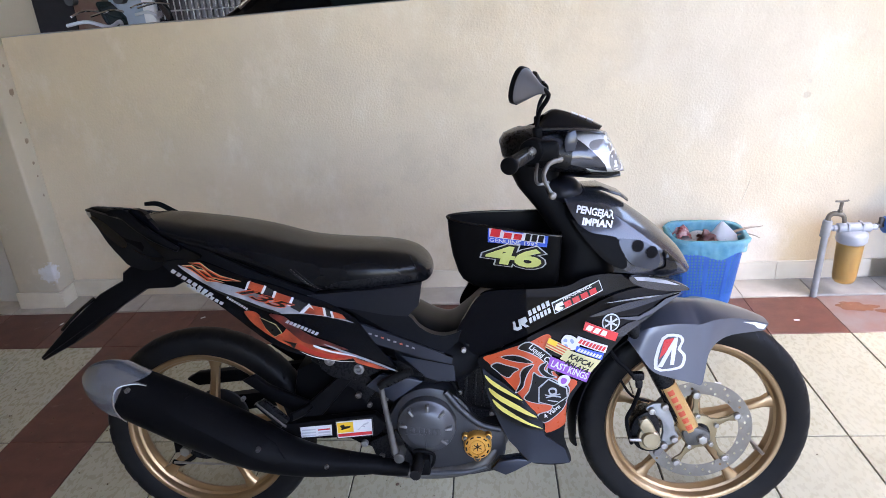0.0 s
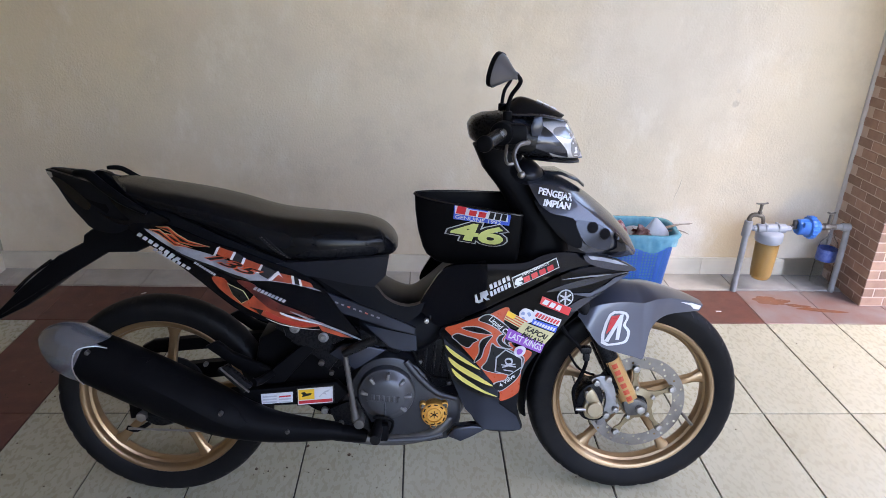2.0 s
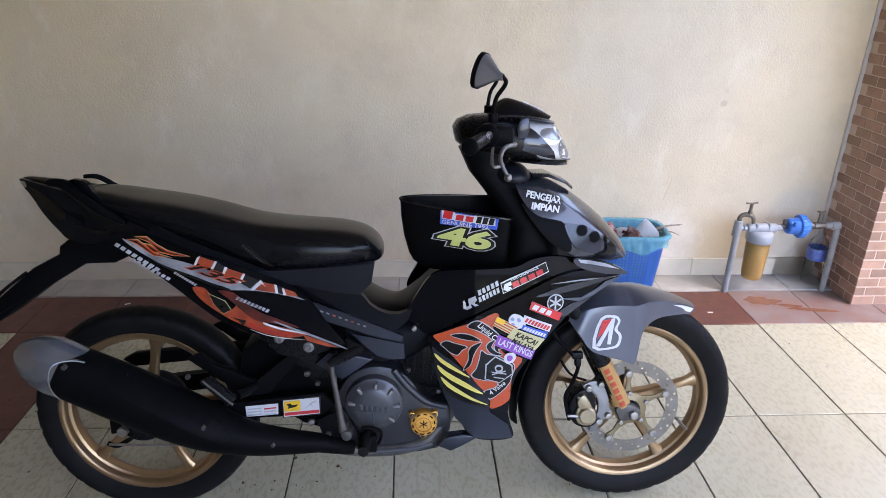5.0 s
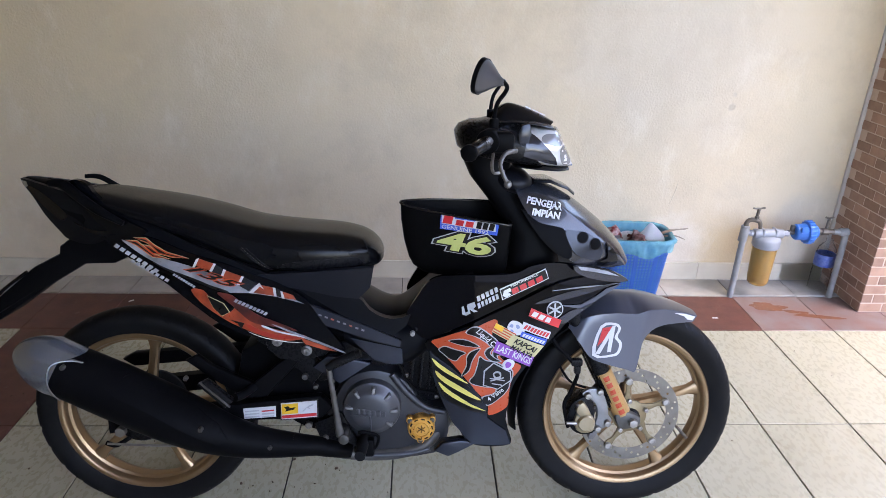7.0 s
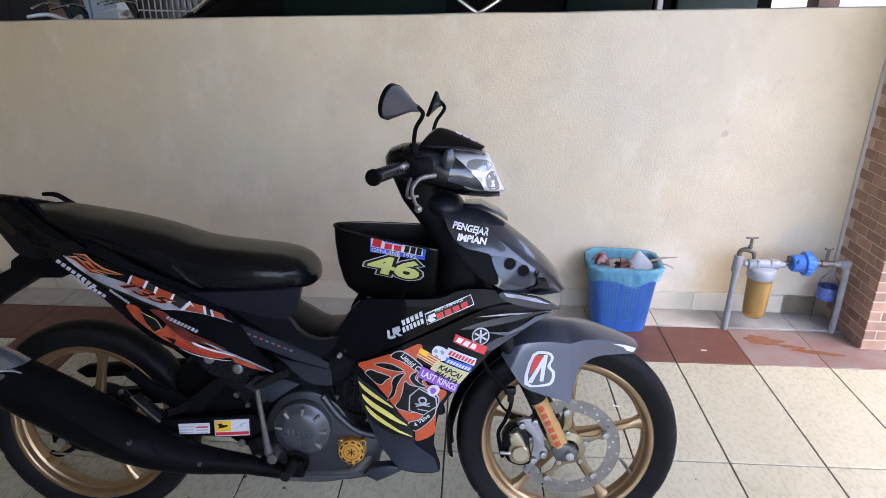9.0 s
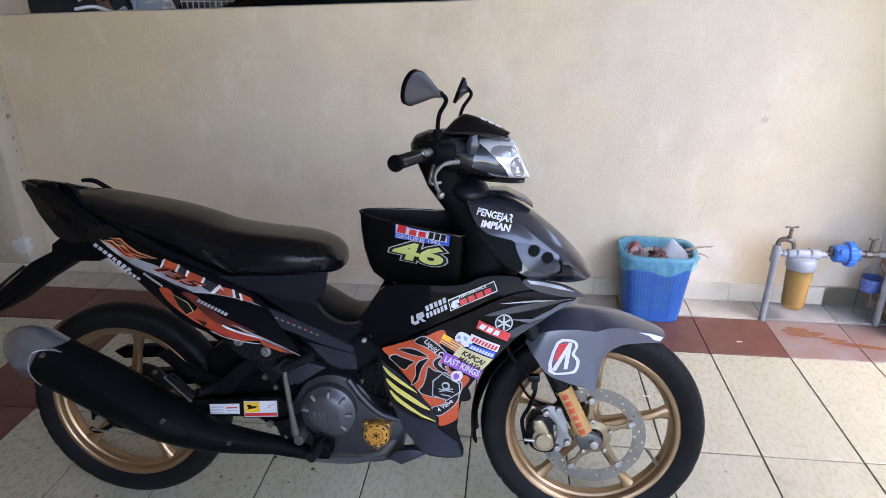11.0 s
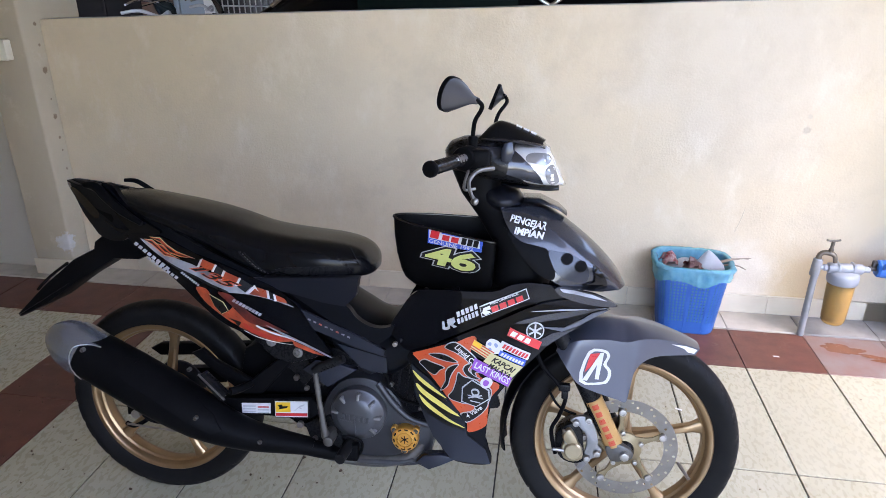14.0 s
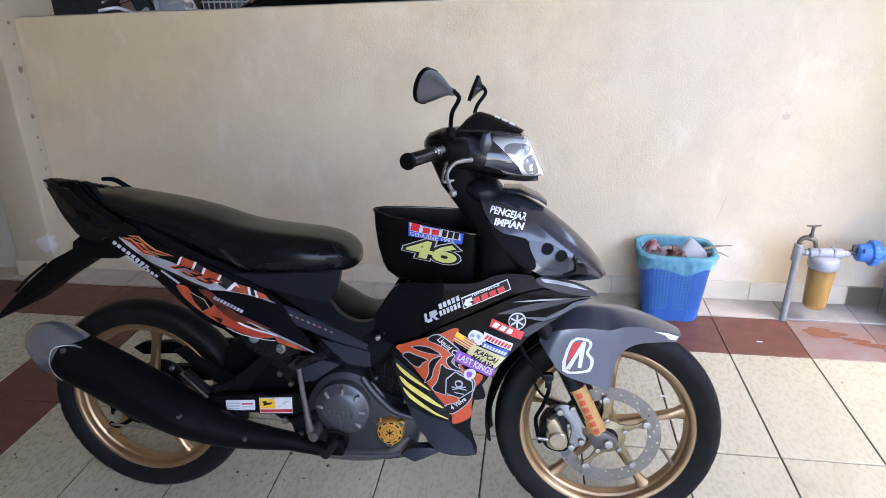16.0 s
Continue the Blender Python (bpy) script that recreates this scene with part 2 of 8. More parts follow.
# ---- surfaces of the place ----
M_WALL = material("cream wall paint", (0.69, 0.572, 0.42), 0.72, second=(0.60, 0.487, 0.345), scale=1.5, amount=0.7, fine=110, bump=0.42, depth=0.0035)
stain(M_WALL, (0.30, 0.24, 0.18), 0.214, 1.07, 0.824, 0.022, 0.5, 1.0, 0.3, 70)
stain(M_WALL, (0.42, 0.37, 0.30), 0.216, 1.07, 0.877, 0.016, 0.4, 2.0, 0.3, 80)
stain(M_WALL, (0.58, 0.47, 0.30), -2.6, 1.07, 1.18, 0.75, 0.45, 7.0, 0.6, 3)
stain(M_WALL, (0.50, 0.44, 0.35), -1.9, 1.07, 0.95, 0.40, 0.35, 8.0, 0.6, 5)
stain(M_WALL, (0.56, 0.53, 0.49), -0.1, 1.07, 1.15, 0.55, 0.35, 9.0, 0.6, 5)
stain(M_WALL, (0.78, 0.74, 0.68), 0.05, 1.07, 0.14, 0.24, 0.35, 4.0, 0.4, 14)
stain(M_WALL, (0.60, 0.45, 0.25), 0.36, 1.07, 0.16, 0.26, 0.55, 5.0, 0.35, 9)
stain(M_WALL, (0.45, 0.42, 0.38), 0.72, 1.07, 0.25, 0.30, 0.5, 6.0, 0.35, 8)


def mottle(m, colour, scale, low, high, amount, stretch=(1, 1, 1), across=False):
    """Old paint: uneven patches of another colour, wherever a detailed noise runs high."""
    t = m.node_tree
    n, link = t.nodes, t.links.new
    base = n["Principled BSDF"].inputs["Base Color"]
    before = base.links[0].from_socket
    co, mp, tex, rng, mix = n.new("ShaderNodeNewGeometry" if across else "ShaderNodeTexCoord"), n.new("ShaderNodeMapping"), n.new("ShaderNodeTexNoise"), n.new("ShaderNodeMapRange"), n.new("ShaderNodeMix")
    mp.inputs["Scale"].default_value = stretch
    link(co.outputs["Position" if across else "Object"], mp.inputs["Vector"])
    link(mp.outputs[0], tex.inputs["Vector"])
    tex.inputs["Scale"].default_value, tex.inputs["Detail"].default_value, tex.inputs["Roughness"].default_value = scale, 8, 0.66
    rng.inputs[1].default_value, rng.inputs[2].default_value, rng.inputs[4].default_value = low, high, amount
    link(tex.outputs["Fac"], rng.inputs[0])
    mix.data_type = "RGBA"
    mix.inputs[7].default_value = (*colour, 1)
    link(rng.outputs[0], mix.inputs[0])
    link(before, mix.inputs[6])
    link(mix.outputs[2], base)


mottle(M_WALL, (0.40, 0.33, 0.25), 70, 0.66, 0.74, 0.35)


mottle(M_WALL, (0.52, 0.43, 0.32), 4.5, 0.48, 0.66, 0.42)
mottle(M_WALL, (0.74, 0.66, 0.55), 7.0, 0.54, 0.70, 0.40, (1, 1, 0.6))
mottle(M_WALL, (0.36, 0.30, 0.22), 26.0, 0.66, 0.76, 0.40)
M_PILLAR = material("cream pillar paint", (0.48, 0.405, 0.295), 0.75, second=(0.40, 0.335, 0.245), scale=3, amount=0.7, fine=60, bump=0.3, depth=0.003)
stain(M_PILLAR, (0.62, 0.63, 0.66), -3.10, 0.95, 0.18, 0.085, 0.8, 3.0, 0.12, 38)
for _z, _s in ((1.19, 0.011), (1.10, 0.008), (0.99, 0.018), (0.86, 0.007), (0.78, 0.015), (0.68, 0.009), (0.62, 0.006), (0.53, 0.008)):
    stain(M_PILLAR, (0.15, 0.085, 0.045), -3.080, 1.045, _z, _s * 1.3, 0.75, _z * 7, 0.25, 120)
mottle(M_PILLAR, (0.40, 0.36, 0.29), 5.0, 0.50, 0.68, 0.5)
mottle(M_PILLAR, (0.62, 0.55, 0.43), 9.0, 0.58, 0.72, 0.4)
# Tan for the unseen walls only, so they throw back warm light.
M_BOUNCEWALL = material("warm bounce wall paint", (0.42, 0.315, 0.165), 0.8, scale=2, amount=0.5, bump=0.25, depth=0.002)
M_NW = material("pale grey wall paint", (0.49, 0.455, 0.395), 0.8, second=(0.42, 0.39, 0.33), scale=2, amount=0.6, bump=0.25, depth=0.002)
M_CEMENT = material("cement render", (0.36, 0.34, 0.32), 0.85, second=(0.22, 0.21, 0.20), scale=14, amount=0.8, fine=140, bump=0.5, depth=0.002)
M_PATCH = material("pale cement patch", (0.52, 0.49, 0.46), 0.85, second=(0.42, 0.38, 0.34), scale=10, amount=0.8, fine=120, bump=0.4, depth=0.002)
M_GROUT = material("dark grout", (0.03, 0.027, 0.024), 0.9, scale=30, amount=0.5, fine=300, bump=0.4)
M_TILE = material("pale glazed tile", (0.41, 0.385, 0.290), 0.28, second=(0.34, 0.313, 0.215), scale=5, amount=0.6, fine=40, bump=0.05, depth=0.001, per_piece=0.035, stretch=(2, 1, 1))
mottle(M_TILE, (0.20, 0.17, 0.115), 2.6, 0.57, 0.72, 0.40, across=True)
mottle(M_TILE, (0.10, 0.085, 0.06), 7.0, 0.66, 0.76, 0.22, across=True)
M_RED = material("dark red floor tile", (0.135, 0.052, 0.038), 0.42, spec=0.3, second=(0.085, 0.036, 0.029), scale=14, amount=1.0, fine=90, bump=0.08, depth=0.001, per_piece=0.12)
mottle(M_RED, (0.30, 0.20, 0.17), 16.0, 0.60, 0.72, 0.35, across=True)
M_REDWET = material("dark red floor tile with grey film", (0.19, 0.105, 0.09), 0.4, second=(0.22, 0.185, 0.175), scale=11, amount=1.0, fine=90, bump=0.08, per_piece=0.08)
M_BASE = material("beige skirting tile", (0.62, 0.55, 0.44), 0.4, second=(0.50, 0.43, 0.33), scale=10, amount=0.7, bump=0.08, per_piece=0.05)
M_STRIP = material("worn kerb tile", (0.46, 0.42, 0.36), 0.55, second=(0.33, 0.30, 0.26), scale=12, amount=0.8, bump=0.15, per_piece=0.06)
M_STRIPGREY = material("grey kerb cement", (0.34, 0.325, 0.31), 0.7, second=(0.22, 0.21, 0.20), scale=12, amount=0.9, bump=0.25, per_piece=0.06)
M_BRICK = material("orange brown brick", (0.355, 0.215, 0.155), 0.7, second=(0.27, 0.155, 0.115), scale=22, amount=0.9, fine=200, bump=0.4, depth=0.001, per_piece=0.24)
M_MORTAR = material("pale mortar", (0.58, 0.44, 0.36), 0.9, scale=30, amount=0.4, fine=250, bump=0.4)
# Dark warm tone chosen to limit and tint the light ceilings return.
M_CEIL = material("dull ceiling paint", (0.42, 0.35, 0.25), 0.85, scale=3, amount=0.3, bump=0.1)
M_GROUND = material("concrete ground", (0.34, 0.33, 0.31), 0.85, second=(0.24, 0.23, 0.22), scale=0.6, amount=0.8, fine=30, bump=0.3)
M_PUDDLE = material("rusty stain film", (0.22, 0.085, 0.045), 0.25, second=(0.15, 0.065, 0.04), scale=20, amount=0.8, bump=0.02)


def slab(name, lo, hi, mat, bevel=0.0, kind="structure", label="", category="", parent=None):
    ob = finish(name, box(bmesh.new(), lo, hi, bevel), mat, parent, "", 30 if bevel else None)
    return tagged(ob, label, category, "", kind)


# ---- the structure ----
ground = slab("ground", (-400, -400, -0.30), (400, 400, -0.12), M_GROUND, label="wide grey concrete ground round the porch", category="ground")
floor = slab("floor", (-4.6, -4.4, -0.12), (1.75, 1.075, -0.004), M_GROUT, label="tiled porch floor of pale and dark red tiles", category="floor")

# the low party wall, whose top falls gently towards the house
bm = bmesh.new()
X0, X1, YW = -3.077, 1.3, 1.075
nx, nz = 88, 26
rows = []
for j in range(nz + 1):
    row = []
    for i in range(nx + 1):
        x = X0 + (X1 - X0) * i / nx
        top = 1.306 + 0.032 * x + 0.003 * noise.noise((x * 3, 0, 5))
        z = top * j / nz
        row.append(bm.verts.new((x, YW + 0.0035 * noise.noise((x * 2.2, z * 2.2, 1)) + (0.004 if j == nz else 0), z)))
    rows.append(row)
back = [[bm.verts.new((v.co.x, YW + 0.125, v.co.z)) for v in rows[j]] for j in (0, nz)]
for j in range(nz):
    for i in range(nx):
        bm.faces.new((rows[j][i], rows[j][i + 1], rows[j + 1][i + 1], rows[j + 1][i]))
for i in range(nx):
    bm.faces.new((rows[nz][i], rows[nz][i + 1], back[1][i + 1], back[1][i]))
    bm.faces.new((back[1][i], back[1][i + 1], back[0][i + 1], back[0][i]))
    bm.faces.new((back[0][i], back[0][i + 1], rows[0][i + 1], rows[0][i]))
M_WALLTOP = material("bare grey wall top", (0.36, 0.35, 0.34), 0.85, second=(0.27, 0.26, 0.25), scale=12, amount=0.8, bump=0.3)
bm.faces.ensure_lookup_table()
for f in bm.faces:
    if min(v.co.z for v in f.verts) > 1.15 and max(v.co.y for v in f.verts) > YW + 0.1:
        f.material_index = 1
north = tagged(finish("wall_north", bm, M_WALL, None, "low cream plastered party wall with stains", 30), category="wall", kind="structure")
north.data.materials.append(M_WALLTOP)
M_CRACK = material("crack", (0.47, 0.40, 0.31), 0.9)
tagged(finish("trim", tube(bmesh.new(), [(0.036, YW, 0.484), (0.031, YW, 0.455), (0.026, YW, 0.432), (0.018, YW, 0.405), (0.010, YW, 0.377)], [0.0008, 0.0018, 0.0012, 0.0016, 0.0006], 6), M_CRACK, None, "thin dark crack in the wall plaster", 60), category="crack", kind="structure")

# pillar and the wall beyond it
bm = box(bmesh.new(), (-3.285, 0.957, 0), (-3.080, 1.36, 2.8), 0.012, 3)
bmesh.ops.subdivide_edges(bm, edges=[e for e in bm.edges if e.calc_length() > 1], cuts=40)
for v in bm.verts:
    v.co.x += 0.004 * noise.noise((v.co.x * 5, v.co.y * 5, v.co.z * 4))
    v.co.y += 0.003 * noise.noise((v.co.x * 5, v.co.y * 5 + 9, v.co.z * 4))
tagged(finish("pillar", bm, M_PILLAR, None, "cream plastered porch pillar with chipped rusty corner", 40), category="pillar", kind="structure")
slab("wall_northwest", (-4.7, 1.03, 0), (-3.283, 1.16, 2.8), M_NW, label="greyish painted wall beside the pillar", category="wall")
# Out of view; set this close to keep light off the west floor.
slab("wall_west", (-3.87, -2.75, 0), (-3.75, 1.03, 2.8), M_BOUNCEWALL, label="unseen house wall at the porch end, moved in for shade", category="wall")
slab("wall_south", (-8, -8.0, -0.12), (4, -7.88, 1.0), M_BOUNCEWALL, label="low painted wall on the other side", category="wall")
# Added out of view to shade the west; its end sets the opening.
slab("wall_southwest", (-3.87, -2.9, 0), (-1.3, -2.75, 2.8), M_BOUNCEWALL, label="unseen wall added to shade the west of the porch", category="wall")
# Added out of view; hides low sky so the floor dims westward.
slab("wall_east", (7.0, -14, -0.12), (7.15, 8.0, 3.2), M_BOUNCEWALL, label="unseen wall added to block the low eastern sky", category="wall")
# Out of view; its edges are placed for how far daylight reaches in.
slab("ceiling", (-4.82, -3.7, 2.8), (1.45, 1.36, 2.92), M_CEIL, label="dull painted porch ceiling", category="ceiling")

# brick column core; bricks follow at the end
CX, CY = 0.800, 0.760
column = slab("brick_column", (CX + 0.0015, CY + 0.0015, 0), (1.30, 1.18, 2.8), M_MORTAR, label="square porch column faced with orange brown brick", category="column")
slab("trim", (0.785, 1.064, 0.0), (0.806, 1.078, 1.325), M_PATCH, 0.004, label="rough grey cement strip beside the brick column", category="trim")

# ---- things against the wall ----
def water_filter():
    M_PVC = material("grey pipe", (0.25, 0.255, 0.265), 0.55, second=(0.16, 0.155, 0.155), scale=20, amount=0.7, bump=0.05)
    M_CAP = material("pale grey cap plastic", (0.28, 0.30, 0.34), 0.4, scale=20, amount=0.4, bump=0.03)
    M_BRASS = material("tarnished brass", (0.17, 0.145, 0.12), 0.45, 0.7, second=(0.11, 0.095, 0.085), scale=60, amount=0.8)
    M_BLUE = material("blue valve plastic", (0.02, 0.16, 0.55), 0.35, second=(0.02, 0.11, 0.42), scale=30, amount=0.5, bump=0.03)
    M_BLACK = material("black fitting plastic", (0.03, 0.03, 0.035), 0.5, scale=30)
    M_BOWL = glass("clear bowl plastic", (0.86, 0.68, 0.38), 0.12, 0.93)
    M_CART = material("yellowed filter cartridge", (0.44, 0.335, 0.19), 0.8, second=(0.34, 0.245, 0.125), scale=14, amount=0.8, fine=90, bump=0.2, stretch=(1, 1, 0.2))
    mottle(M_CART, (0.13, 0.085, 0.04), 16, 0.50, 0.66, 0.6, (1, 1, 0.35))
    f = thing("water_filter", "outdoor water filter of grey pipe with clear yellowed bowl", "water filter", pose(0.29, 0.9, 0))
    # standing pipes
    bm = rod(bmesh.new(), (0.0, 0, 0), (0.004, 0, 0.345), 0.0135, 20)
    rod(bm, (0.0, 0, 0.275), (0.004, 0, 0.345), 0.0185, 20, bevel=0.002)
    part("standpipe", bm, M_PVC, f)
    bm = tube(bmesh.new(), [(0.46, 0, 0), (0.46, 0, 0.15), (0.458, 0, 0.28), (0.452, 0, 0.312), (0.43, 0, 0.322), (0.40, 0, 0.322)], 0.0135, 14)
    rod(bm, (0.425, 0, 0.322), (0.465, 0, 0.322), 0.018, 16, bevel=0.003)
    part("standpipe", bm, M_PVC, f)
    # tap
    bm = tube(bmesh.new(), [(0.004, 0, 0.34), (0.005, 0, 0.364), (0.018, -0.003, 0.376), (0.040, -0.008, 0.376), (0.056, -0.012, 0.366), (0.062, -0.014, 0.340)], [0.012, 0.010, 0.010, 0.011, 0.009, 0.008], 12)
    rod(bm, (0.038, -0.01, 0.37), (0.040, -0.01, 0.428), 0.007, 12)
    rod(bm, (0.038, -0.01, 0.384), (0.039, -0.01, 0.395), 0.0105, 6)
    tap = part("tap", bm, M_BRASS, f, "tarnished brass tap")
    bm = tube(bmesh.new(), [(0.014, -0.012, 0.432), (0.04, -0.01, 0.430), (0.066, -0.008, 0.433)], 0.0042, 8)
    part("tap_handle", bm, M_BRASS, tap)
    rod(bm := bmesh.new(), (0.003, 0, 0.335), (0.004, 0, 0.348), 0.0155, 20, bevel=0.002)
    part("tape_wrap", bm, M_CAP, f, "white thread tape wrap")
    # head, bowl, cartridge
    bm = rod(bmesh.new(), (0.015, 0, 0.312), (0.05, 0, 0.312), 0.010, 14)
    rod(bm, (0.045, 0, 0.312), (0.175, 0, 0.312), 0.021, 20, bevel=0.004)
    for x in (0.078, 0.134):
        box(bm, (x, -0.0222, 0.296), (x + 0.010, 0.0222, 0.3345), 0.002)
    rod(bm, (0.028, 0, 0.312), (0.042, 0, 0.312), 0.0145, 8, bevel=0.002)
    rod(bm, (0.17, 0, 0.312), (0.20, 0, 0.312), 0.014, 8, bevel=0.002)
    head = part("filter_head", bm, M_CAP, f)
    lathe(bm := bmesh.new(), [(0.0, 0.302), (0.040, 0.302), (0.054, 0.294), (0.058, 0.286), (0.058, 0.258), (0.053, 0.250), (0.0, 0.250)], (0.11, 0, 0), "z", 36)
    part("cap_ring", bm, M_CAP, head)
    lathe(bm := bmesh.new(), [(0.051, 0.252), (0.050, 0.21), (0.046, 0.100), (0.043, 0.080), (0.036, 0.071), (0.0, 0.068), (0.0, 0.072), (0.033, 0.075), (0.040, 0.083), (0.043, 0.102), (0.047, 0.21), (0.048, 0.252)], (0.11, 0, 0), "z", 36)
    bowl = part("filter_bowl", bm, M_BOWL, f, "clear plastic filter bowl")
    bowl.visible_shadow = False
    lathe(bm := bmesh.new(), [(0.0, 0.25), (0.040, 0.25), (0.041, 0.15), (0.038, 0.086), (0.0, 0.086)], (0.11, 0, 0), "z", 28)
    part("cartridge", bm, M_CART, f, "yellow stained filter cartridge")
    # blue disc valve
    rod(bm := bmesh.new(), (0.195, 0, 0.318), (0.225, 0, 0.318), 0.010, 12)
    box(bm, (0.205, -0.008, 0.318), (0.222, 0.008, 0.352), 0.003)
    part("valve_lever", bm, M_BLACK, f, "black valve lever")
    lathe(bm := bmesh.new(), [(0.0, 0.222), (0.028, 0.222), (0.034, 0.228), (0.036, 0.255), (0.038, 0.27), (0.047, 0.272), (0.049, 0.278), (0.049, 0.296), (0.045, 0.302), (0.030, 0.305), (0.028, 0.322), (0.0, 0.322)], (0, 0, 0.32), "x", 36)
    box(bm, (0.232, -0.045, 0.33), (0.262, -0.028, 0.355), 0.004)
    valve = part("blue_valve", bm, M_BLUE, f, "blue plastic filter valve with ribbed ring")
    for k in range(18):
        t = 2 * math.pi * k / 18
        part("rib", rod(bmesh.new(), (0.274, 0.048 * math.cos(t), 0.32 + 0.048 * math.sin(t)), (0.298, 0.048 * math.cos(t), 0.32 + 0.048 * math.sin(t)), 0.004, 6), M_BLUE, valve)
    rod(bm := bmesh.new(), (0.318, 0, 0.322), (0.41, 0, 0.322), 0.0115, 14)
    rod(bm, (0.345, 0, 0.322), (0.375, 0, 0.322), 0.017, 8, bevel=0.002)
    rod(bm, (0.365, 0, 0.322), (0.366, 0, 0.38), 0.007, 10)
    tube(bm, [(0.348, 0, 0.39), (0.366, 0, 0.385), (0.384, 0, 0.39)], 0.004, 8)
    part("stop_valve", bm, M_BRASS, f, "small tarnished stop valve")


water_filter()

M_PET = glass("clear bottle plastic", (0.93, 0.95, 0.97), 0.05, 1.0)
M_PET.node_tree.nodes["Principled BSDF"].inputs["Alpha"].default_value = 0.7
M_LABEL = material("blue bottle label", (0.02, 0.06, 0.30), 0.35, second=(0.20, 0.28, 0.5), scale=50, amount=0.7)
M_PET.node_tree.nodes["Principled BSDF"].inputs["IOR"].default_value = 1.06
bottle = thing("plastic_bottle", "clear plastic water bottle with blue label", "bottle", pose(0.735, 0.975, 0))
bm = lathe(bmesh.new(), [(0.0, 0.004), (0.036, 0.0), (0.042, 0.010), (0.042, 0.10), (0.039, 0.11), (0.042, 0.12), (0.042, 0.185), (0.036, 0.215), (0.016, 0.245), (0.014, 0.262), (0.012, 0.262), (0.013, 0.244), (0.034, 0.213), (0.040, 0.185), (0.040, 0.012), (0.0, 0.007)], seg=28, axis="z")
body = part("bottle_body", bm, M_PET, bottle)
body.visible_shadow = False
part("label", lathe(bmesh.new(), [(0.0427, 0.13), (0.0432, 0.132), (0.0432, 0.185), (0.0427, 0.187), (0.0424, 0.187), (0.0424, 0.13)], seg=28, axis="z", closed=True), M_LABEL, bottle, "blue printed label")


def rounded_ring(hx, hy, z, r, n=64, cx=0.0, cy=0.0):
    """Evenly spaced points round a rectangle with rounded corners."""
    r = r or min(hx, hy) * 0.62
    pts = []
    for qx, qy, a0 in ((1, 1, 0), (-1, 1, 90), (-1, -1, 180), (1, -1, 270)):
        for k in range(9):
            t = radians(a0 + 90 * k / 8)
            pts.append((qx * (hx - r) + r * math.cos(t), qy * (hy - r) + r * math.sin(t)))
    P = np.array(pts + pts[:1])
    run = np.r_[0, np.cumsum(np.hypot(*np.diff(P, axis=0).T))]
    u = np.linspace(0, run[-1], n, endpoint=False)
    return [Vector((cx + x, cy + y, z)) for x, y in zip(np.interp(u, run, P[:, 0]), np.interp(u, run, P[:, 1]))]


